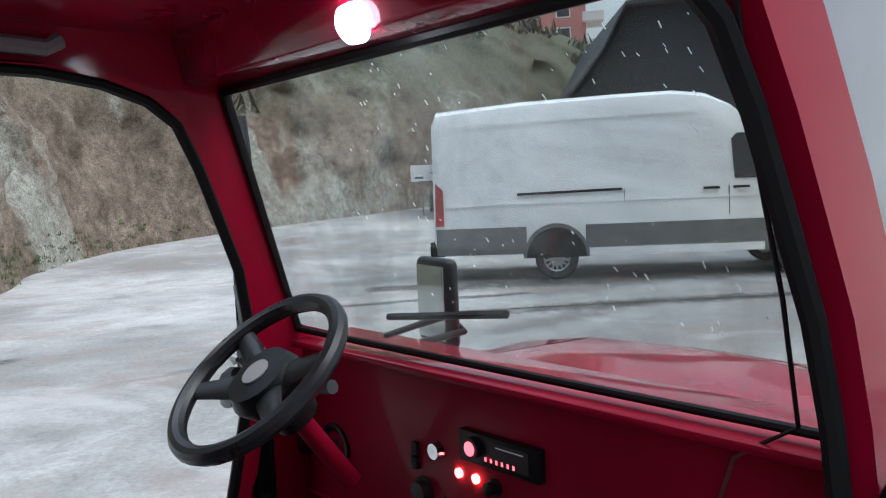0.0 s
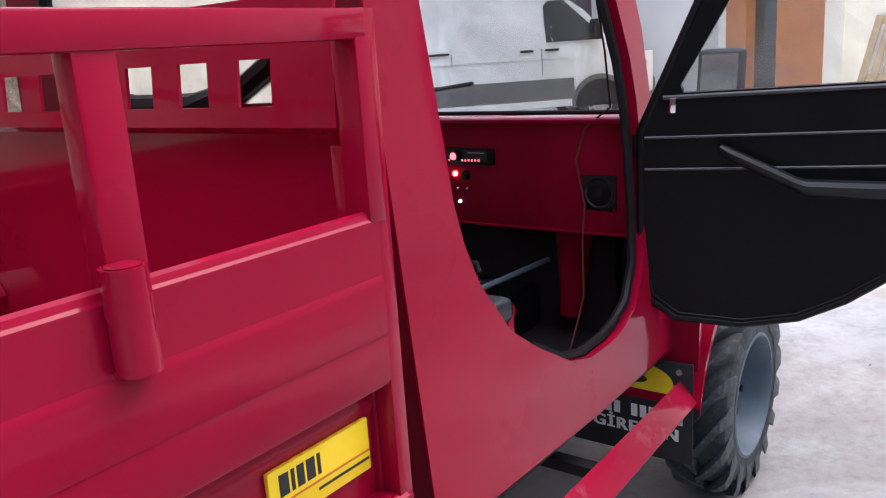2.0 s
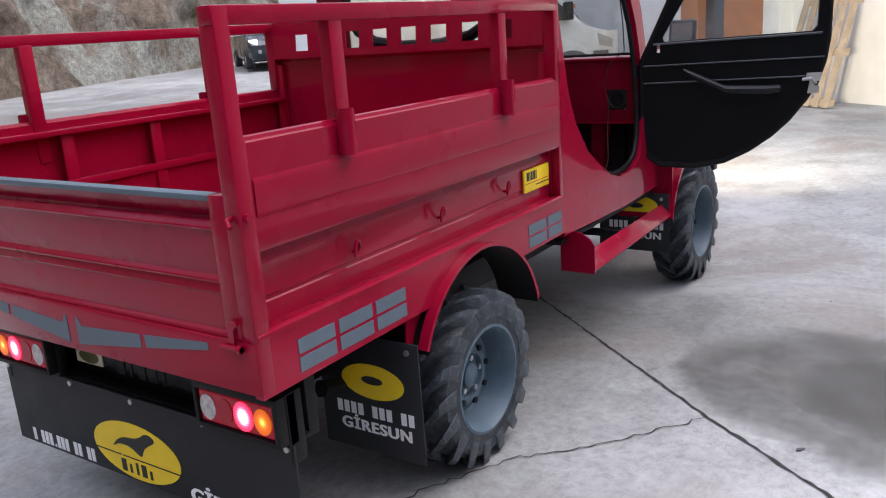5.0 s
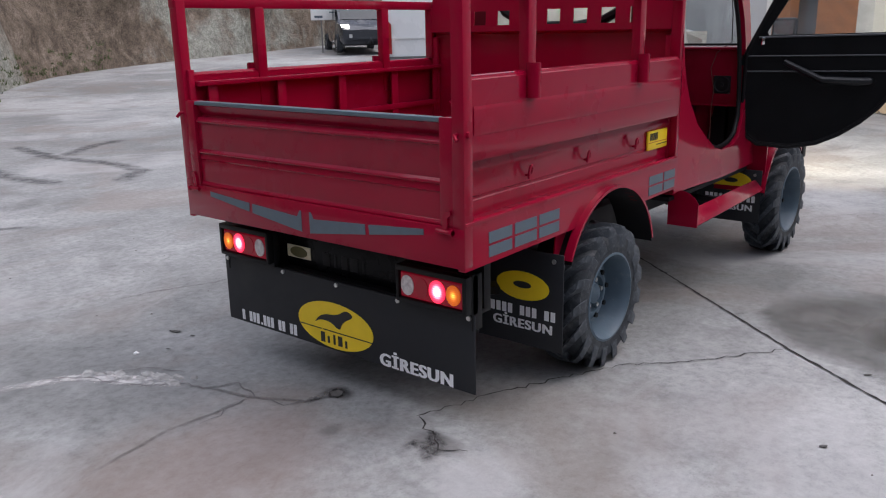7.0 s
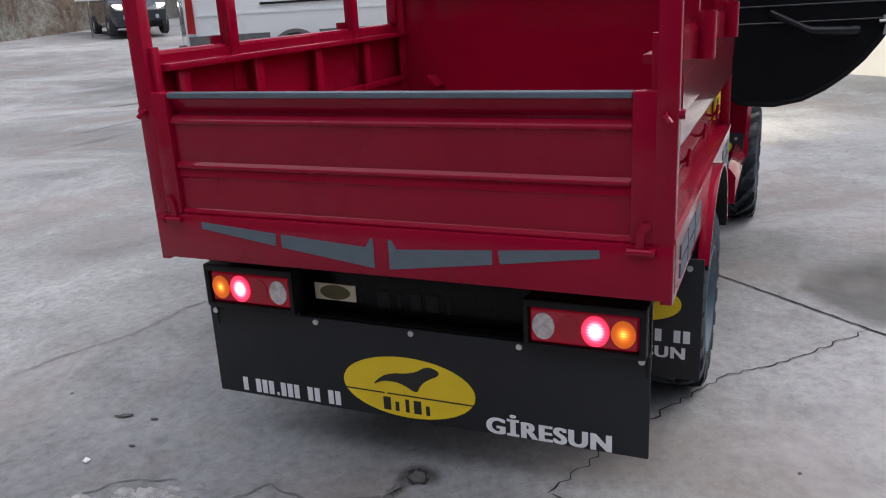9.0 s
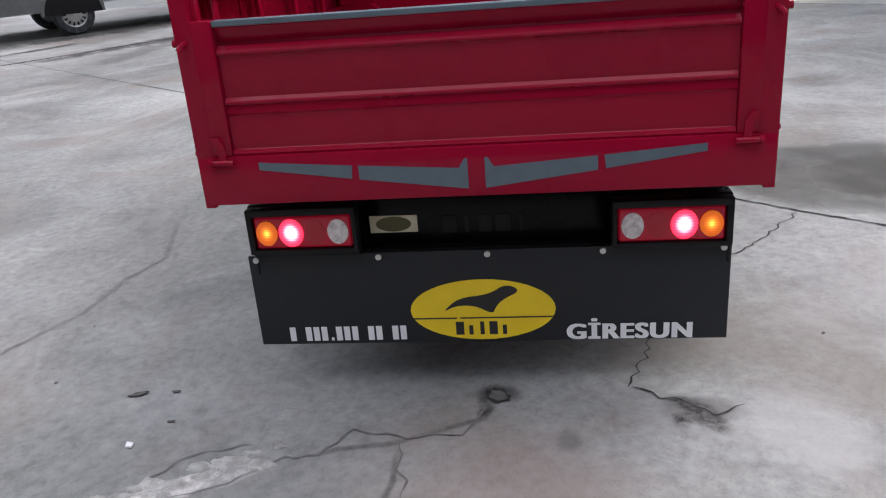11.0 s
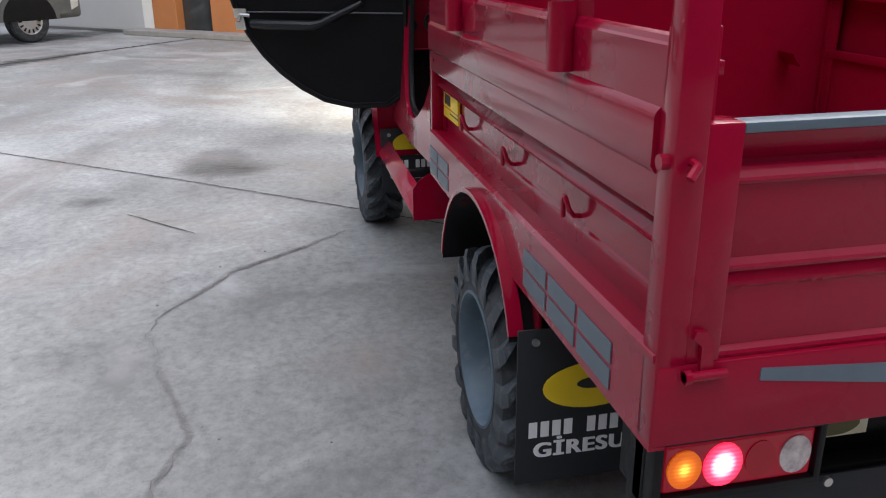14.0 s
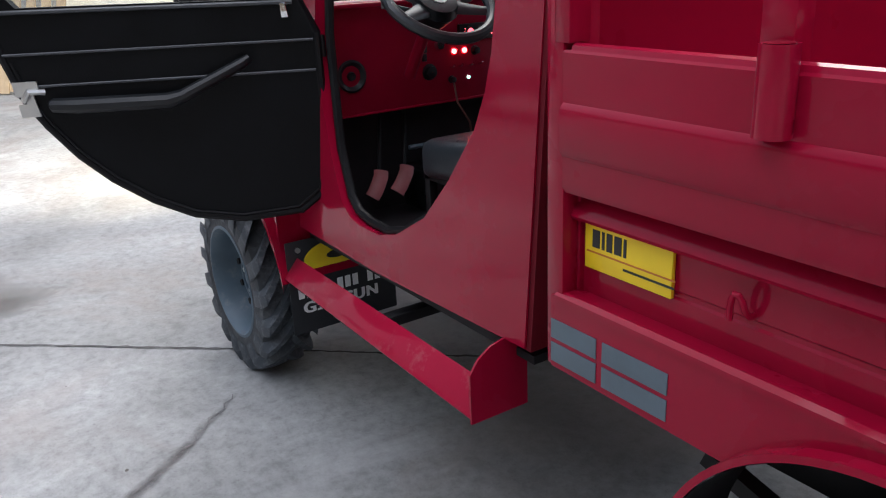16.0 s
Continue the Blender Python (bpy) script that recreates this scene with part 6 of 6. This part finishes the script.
part("radio_knob", disc(B(), (2.798, 0.028, 1.153), 0.018, "x", 0.012, 20), M_PLASTIC, dash)
part("radio_knob_ring", disc(B(), (2.7972, 0.028, 1.153), 0.012, "x", 0.001, 16), M_DISPLAY, dash)
for k in range(3):
    bar("radio_light", M_DISPLAY, 2.8062, 2.808, 0.05 - k * 0.004, 0.052 - k * 0.004, 1.137 + k * 0.011, 1.143 + k * 0.011, 0, dash)
for k in range(6):
    y = 0.0 - k * 0.0125
    bar("radio_light", M_DISPLAY, 2.8058, 2.8065, y - 0.003, y + 0.001, 1.137, 1.1435, 0, dash)
bar("radio_light", M_WHITE_INK, 2.8058, 2.8065, -0.085, -0.025, 1.163, 1.165, 0, dash)
for y in (0.082, 0.04):
    part("warning_light", disc(B(), (2.818, y, 1.094), 0.0085, "x", 0.008, 14), M_LED_RED, dash, "glowing red warning light")
for y, z, r in ((-0.003, 1.09, 0.016), (0.095, 1.004, 0.013), (0.181, 1.037, 0.027), (0.575, 1.04, 0.028)):
    part("switch", lathe(B(), [(0.001, -0.02), (r * 0.7, -0.018), (r * 0.75, -0.004), (r, -0.002), (r, 0.002)], (2.823, y, z), "x", 16), M_PLASTIC, dash)
for y in (0.097, 0.062, 0.018, -0.019):
    part("toggle", sweep(B(), [(2.823, y, 1.043), (2.806, y, 1.047), (2.80, y, 1.052)], 0.0035, 6), M_CHROME, dash)
part("pilot_light", disc(B(), (2.818, 0.027, 1.004), 0.0055, "x", 0.007, 12), M_LED_WHITE, dash, "small white pilot light")
for y, z in ((0.198, 1.112), (0.2, 1.085)):
    bar("rocker", M_PLASTIC, 2.815, 2.826, y - 0.008, y + 0.008, z - 0.012, z + 0.012, 0.002, dash)
part("key_switch", lathe(B(), [(0.001, -0.012), (0.014, -0.012), (0.018, 0.0)], (2.823, 0.139, 1.12), "x", 16), M_CHROME, dash)
for sg, y0 in ((-1, -0.467), (1, 0.467)):
    sp = part("speaker", lathe(B(), [(0.001, -0.006), (0.012, -0.008), (0.018, 0.012), (0.038, -0.004), (0.044, -0.008), (0.05, -0.006), (0.05, 0.0)], (2.822, y0, 1.055), "x", 28), M_PLASTIC, dash, "round black loudspeaker")
for y0 in (-0.467,):
    bar("speaker_plate", M_PLASTIC, 2.818, 2.826, y0 - 0.053, y0 + 0.053, 1.003, 1.107, 0.006, dash)
    for a, b2 in ((1, 1), (-1, -1)):
        knob("screw", M_CHROME, (2.812, y0 + a * 0.047, 1.055 + b2 * 0.046), 0.005, 0.006, "x", dash, n=8)
part("cable", sweep(B(), [(2.60, -0.555, 1.80), (2.66, -0.545, 1.6), (2.72, -0.54, 1.45), (2.79, -0.52, 1.30), (2.80, -0.47, 1.268)], 0.0028, 6), M_BLACK, truck, "thin hanging cable")
part("cable", sweep(B(), [(2.80, -0.47, 1.268), (2.812, -0.43, 1.24), (2.81, -0.40, 1.15), (2.81, -0.425, 1.02), (2.80, -0.42, 0.92), (2.78, -0.43, 0.75), (2.7, -0.42, 0.6)], 0.0028, 6), M_COPPER, truck, "thin red cable down the dashboard")
part("cable", sweep(B(), [(2.81, 0.095, 0.995), (2.80, 0.09, 0.93), (2.79, 0.05, 0.86), (2.80, 0.03, 0.78), (2.76, -0.02, 0.72), (2.7, -0.08, 0.66)], 0.0035, 6), M_COPPER, truck, "thin red cable hanging from the switch")

# cab inside
bar("cab_floor", M_DARK, 1.765, 2.98, -0.63, 0.63, 0.555, 0.575, 0)
bar("firewall", M_DARK, 2.95, 2.98, -0.635, 0.635, 0.57, 1.21, 0)
cover = bar("engine_cover", M_COVER, 2.06, 2.685, -0.2, 0.1, 0.575, 0.80, 0.012, label="glossy black engine cover between the seats")
for x, y in ((2.60, 0.088), (2.666, 0.064), (2.665, -0.131), (2.608, -0.177), (2.45, -0.165)):
    knob("stud", M_CHROME, (x, y, 0.804), 0.007, 0.014, "z", cover, n=10)
part("clip", sweep(B(), [(2.63, -0.03, 0.802), (2.618, -0.044, 0.812), (2.585, -0.062, 0.802)], 0.004, 6), M_CHROME, cover)
part("footwell_rail", sweep(B(), [(2.83, 0.27, 0.80), (2.826, 0.12, 0.80), (2.826, -0.02, 0.80), (2.826, -0.03, 0.77)], 0.008, 8), M_STRIP, truck, "thin grey rail across the footwell")
bar("bulkhead_box", M_COVER, 2.69, 2.95, -0.19, 0.24, 0.575, 0.72, 0.02)
boot = part("lever_boot", lathe(B(), [(0.062, 0.0), (0.066, 0.01), (0.052, 0.018), (0.057, 0.027), (0.044, 0.035), (0.048, 0.044), (0.034, 0.052), (0.036, 0.06), (0.02, 0.068), (0.012, 0.072)], (2.44, 0.02, 0.80), "z", 24), M_SEAL, cover, "ribbed black rubber boot")
part("small_lever", sweep(B(), [(2.50, 0.035, 0.80), (2.50, 0.042, 0.835), (2.49, 0.05, 0.875)], [0.006, 0.008, 0.013], 8), M_CHROME, cover, "short chrome lever")
part("footwell_duct", sweep(B(), [(2.94, -0.325, 0.95), (2.935, -0.32, 0.86), (2.925, -0.31, 0.635)], [0.07, 0.055, 0.038], 12), M_RED, truck)
part("cross_tube", sweep(B(), [(2.94, -0.222, 0.803), (2.55, -0.203, 0.803), (2.2, -0.195, 0.803)], 0.0095, 8), M_STRIP, truck)
M_PEDAL = surface("worn_pedal", (0.26, 0.075, 0.08), 0.5, 0.0, 0.3)
for y, tilt in ((0.408, 0.03), (0.312, 0.033)):
    pd = part("pedal", sweep(B(), [(2.93, y - 0.1, 1.0), (2.905, y - 0.075, 0.88), (2.85, y - tilt, 0.742)], 0.007, 6), M_BLACK, truck)
    part("pad", sweep(B(), [(2.80, y + tilt * 1.0, 0.668), (2.802, y + tilt * 0.5, 0.685), (2.808, y, 0.704), (2.82, y - tilt * 0.6, 0.724), (2.838, y - tilt * 1.0, 0.738)], 0.024, 8, flat=0.28), M_PEDAL, pd, "worn dusty red pedal pad")
lever = part("gear_lever", sweep(B(), [(2.44, 0.025, 0.82), (2.43, 0.045, 0.89), (2.424, 0.053, 1.02), (2.42, 0.055, 1.09)], 0.012, 10), M_CHROME, truck, "chrome gear lever with dark knob")
part("knob", lathe(B(), [(0.012, -0.03), (0.02, -0.02), (0.026, 0.02), (0.022, 0.04), (0.001, 0.046)], (2.42, 0.055, 1.10), "z", 16), M_CHROME, lever)
for y0, y1, zt, x1, fm in ((0.085, 0.51, 0.932, 2.39, M_BLACK), (-0.575, -0.17, 0.945, 2.20, M_RED)):
    thick, fz = (0.11, 0.11) if y0 > 0 else (0.06, 0.055)
    seat = part("seat", box(B(), x1 - 0.42, x1 - (0 if y0 > 0 else 0.03), y0, y1, zt - thick, zt, thick * 0.3, 5), M_SEAT, truck, "black vinyl seat on a steel frame", 80)
    if y0 > 0:
        # the driver's cushion rises towards its back
        seat.data.transform(Matrix(((1, 0, 0, 0), (0, 1, 0, 0), (-0.1, 0, 1, 0.1 * x1), (0, 0, 0, 1))))
    part("backrest", hexa(B(), [(x1 - 0.44, y0, zt - 0.03), (x1 - 0.34, y0, zt - 0.03), (x1 - 0.34, y1, zt - 0.03), (x1 - 0.44, y1, zt - 0.03), (1.80, y0, 1.40), (1.86, y0, 1.40), (1.86, y1, 1.40), (1.80, y1, 1.40)], 0.02), M_VINYL, seat)
    for x in (x1 - 0.40, x1 - 0.03):
        for y in (y0 + 0.02, y1 - 0.04):
            bar("frame_leg", fm, x, x + 0.025, y, y + 0.025, 0.57, zt - fz + 0.012, 0.002, seat)
    for y in (y0 + 0.02, y1 - 0.04):
        bar("frame_rail", fm, x1 - 0.40, x1, y, y + 0.025, zt - fz, zt - fz + 0.024, 0.002, seat)
    bar("frame_rail", fm, x1 - 0.03, x1 - 0.005, y0 + 0.02, y1 - 0.02, zt - fz, zt - fz + 0.024, 0.002, seat)

# steering wheel
SC = Vector((2.572, 0.302, 1.278))
sx = Vector((0.776, 0.0, 0.63)).normalized()
sy = Vector((0, 1, 0))
sz = sx.cross(sy)
if sz.x > 0:
    sz = -sz
def stw(u, v, w=0.0):
    return SC + (sy * u + sx * v + sz * w) * 0.885
wheel = part("steering_wheel", sweep(B(), [stw(0.187 * math.cos(a), 0.187 * math.sin(a), 0.0) for a in (2 * math.pi * k / 40 for k in range(40))], 0.0165, 10, closed=True), M_GRIP, truck, "black four-spoke steering wheel")
for a in (25, 155, 205, 335):
    c, s = math.cos(radians(a)), math.sin(radians(a))
    part("spoke", sweep(B(), [stw(0.05 * c, 0.05 * s, -0.02), stw(0.12 * c, 0.12 * s, -0.012), stw(0.18 * c, 0.18 * s, -0.002)], [0.03, 0.022, 0.018], 8, flat=0.35), M_GRIP, wheel)
part("hub", sweep(B(), [stw(0, 0, -0.08), stw(0, 0, -0.03), stw(0, 0, 0.0), stw(0, 0, 0.004)], [0.05, 0.07, 0.06, 0.04], 20), M_PLASTIC, wheel)
part("badge", sweep(B(), [stw(0, 0, 0.004), stw(0, 0, 0.008)], 0.026, 20), M_SILVER, wheel, "round silver badge")
col = part("steering_column", sweep(B(), [stw(0, 0, -0.03), stw(0, 0.0, -0.12), stw(0, -0.01, -0.33)], [0.019, 0.019, 0.019], 14), M_DASH, truck)
part("column_shroud", sweep(B(), [stw(0, 0, -0.03), stw(0, 0, -0.13)], 0.042, 14), M_PLASTIC, col)
for u in (-1, 1):
    part("stalk", sweep(B(), [stw(0.03 * u, 0, -0.06), stw(0.13 * u, 0.03, -0.05), stw(0.17 * u, 0.04, -0.045)], [0.007, 0.008, 0.012], 8), M_PIPING, col)

# bonnet and front
bon = [(-0.60, 1.12), (-0.575, 1.155), (-0.48, 1.17), (-0.40, 1.20), (-0.2, 1.232), (0, 1.236), (0.2, 1.232), (0.40, 1.20), (0.48, 1.17), (0.575, 1.155), (0.60, 1.12)]
bm = B()
rows = []
for x, dz, k in ((2.99, -0.004, 0.99), (3.15, 0.0, 1.0), (3.32, 0.003, 1.0), (3.48, -0.03, 0.97), (3.65, -0.085, 0.91), (3.88, -0.16, 0.85), (3.97, -0.22, 0.83)):
    rows.append([bm.verts.new((x, y * k, z + dz)) for y, z in bon])
for r1, r2 in zip(rows, rows[1:]):
    for i in range(len(bon) - 1):
        bm.faces.new((r1[i], r1[i + 1], r2[i + 1], r2[i]))
part("bonnet", bm, M_RED, truck, "red bonnet")
bar("cowl", M_RED, 2.93, 3.0, -0.565, 0.565, 1.10, 1.242, 0.006)
bar("grille_panel", M_RED, 3.94, 3.96, -0.47, 0.47, 0.6, 0.98, 0.006)
bar("front_bumper", M_BLACK, 3.98, 4.06, -0.65, 0.65, 0.48, 0.60, 0.01)


# ---- doors, both swung open ----
def door(sg):
    hinge = Vector((2.755 if sg < 0 else 2.715, sg * 0.62, 0))
    run = Vector((0.27 if sg < 0 else 0.42, sg * (0.963 if sg < 0 else 0.908), 0)).normalized()
    nrm = Vector((run.y, -run.x, 0)) * sg  # outer face, away from the camera's side
    drop = 0.035 if sg > 0 else 0.0
    def to(d, z, o=0.0):
        return hinge + run * d + nrm * o + Vector((0, 0, z - drop))
    outer = [(0.0, 1.24), (0.0, 0.86), (0.02, 0.78), (0.09, 0.728), (0.26, 0.717), (0.40, 0.742), (0.51, 0.795), (0.61, 0.865), (0.69, 0.942), (0.757, 1.03), (0.805, 1.11), (0.835, 1.21), (0.848, 1.31), (0.85, 1.55), (0.835, 1.72), (0.79, 1.80), (0.36, 1.81), (0.22, 1.72)]
    inner = [(0.11, 1.335), (0.78, 1.345), (0.80, 1.37), (0.805, 1.55), (0.785, 1.71), (0.75, 1.755), (0.40, 1.765), (0.295, 1.69), (0.103, 1.355)]
    d = part("door", holed(B(), outer, inner, lambda a, z: to(a, z, 0.0), lambda a, z: to(a, z, 0.035), (0.42, 1.5)), M_VINYL, truck, "black vinyl-trimmed door standing open")
    part("door_edge", sweep(B(), [to(a, z, 0.006) for a, z in outer], 0.012, 8, closed=True), M_SEAL, d)
    part("door_skin", holed(B(), outer, inner, lambda a, z: to(a, z, 0.036), lambda a, z: to(a, z, 0.042), (0.42, 1.5)), M_VINYL, d)
    p = part("pane", prism(B(), inner, lambda a, z: to(a, z, 0.016), lambda a, z: to(a, z, 0.019)), M_SOFTPANE, d, "clear plastic door pane")
    p.visible_shadow = False
    for z0, z1, a1 in ((1.222, 1.226, 0.835), (1.138, 1.14, 0.80)):
        part("piping", sweep(B(), [to(0.012, z0, -0.004), to(a1 * 0.5, (z0 + z1) / 2, -0.004), to(a1, z1, -0.003)], 0.004, 6), M_PIPING, d, "grey piping")
    part("piping", sweep(B(), [to(0.06, 1.325, -0.004), to(0.82, 1.335, -0.004)], 0.006, 6), M_PIPING, d)
    part("inner_piping", sweep(B(), [to(a * 0.965 + 0.012, z * 0.97 + 0.034, -0.002) for a, z in outer[1:12]], 0.004, 6), M_SEAL, d)
    hs, hz = (0.0, 0.0) if sg > 0 else (0.085, 0.01)
    pts = [to(0.19 + hs * 0.15, 1.185 + hz, -0.03), to(0.21 + hs * 0.15, 1.172 + hz, -0.035), to(0.38, 1.095 + hz, -0.045), to(0.42 - hs * 0.2, 1.085 + hz, -0.045), to(0.66 - hs, 1.088, -0.045), to(0.72 - hs, 1.09, -0.03), to(0.73 - hs, 1.09, -0.005)]
    part("pull_handle", sweep(B(), pts, [0.012, 0.016, 0.018, 0.022, 0.022, 0.02, 0.014], 10), M_PLASTIC, d, "black plastic pull handle")
    plate = [(0.765, 1.06), (0.815, 1.06), (0.818, 1.095), (0.795, 1.095), (0.795, 1.115), (0.82, 1.115), (0.825, 1.155), (0.76, 1.155), (0.76, 1.13), (0.775, 1.12)]
    part("latch", prism(B(), plate, lambda a, z: to(a, z, -0.012), lambda a, z: to(a, z, -0.004)), M_ZINC, d, "zinc door latch")
    part("latch", sweep(B(), [to(0.745, 1.125, -0.01), to(0.78, 1.13, -0.03), to(0.80, 1.105, -0.02)], 0.009, 8), M_ZINC, d)
    part("zip_pull", hexa(B(), [to(0.072, 1.285, -0.012), to(0.092, 1.285, -0.012), to(0.092, 1.285, -0.006), to(0.072, 1.285, -0.006), to(0.078, 1.325, -0.012), to(0.094, 1.325, -0.012), to(0.094, 1.325, -0.006), to(0.078, 1.325, -0.006)], 0.002), M_CHROME, d, "metal zip pull")
    for z in (0.95, 1.2):
        part("hinge", sweep(B(), [to(-0.012, z - 0.03, 0.02), to(-0.012, z + 0.03, 0.02)], 0.011, 8), M_BLACK, d)


door(-1)
door(1)

# light of the truck's own lamps
glim = new("roof_lamp_light", bpy.data.lights.new("roof_lamp_light", "SPOT"))
glim.data.energy, glim.data.spot_size, glim.data.spot_blend, glim.data.color, glim.data.shadow_soft_size = 14, radians(130), 1.0, (1.0, 0.95, 0.85), 0.025
glim.matrix_world = look((2.52, -0.026, 1.765), (1.75, -0.026, 1.45))
for sg in (-1, 1):
    beam = new("head_lamp_beam", bpy.data.lights.new("head_lamp_beam", "SPOT"))
    beam.data.energy, beam.data.spot_size, beam.data.spot_blend, beam.data.color, beam.data.shadow_soft_size = 800, radians(70), 1.0, (1.0, 0.86, 0.55), 0.08
    beam.matrix_world = look((4.02, sg * 0.34, 0.95), (9.5, sg * 0.6, 0.7))
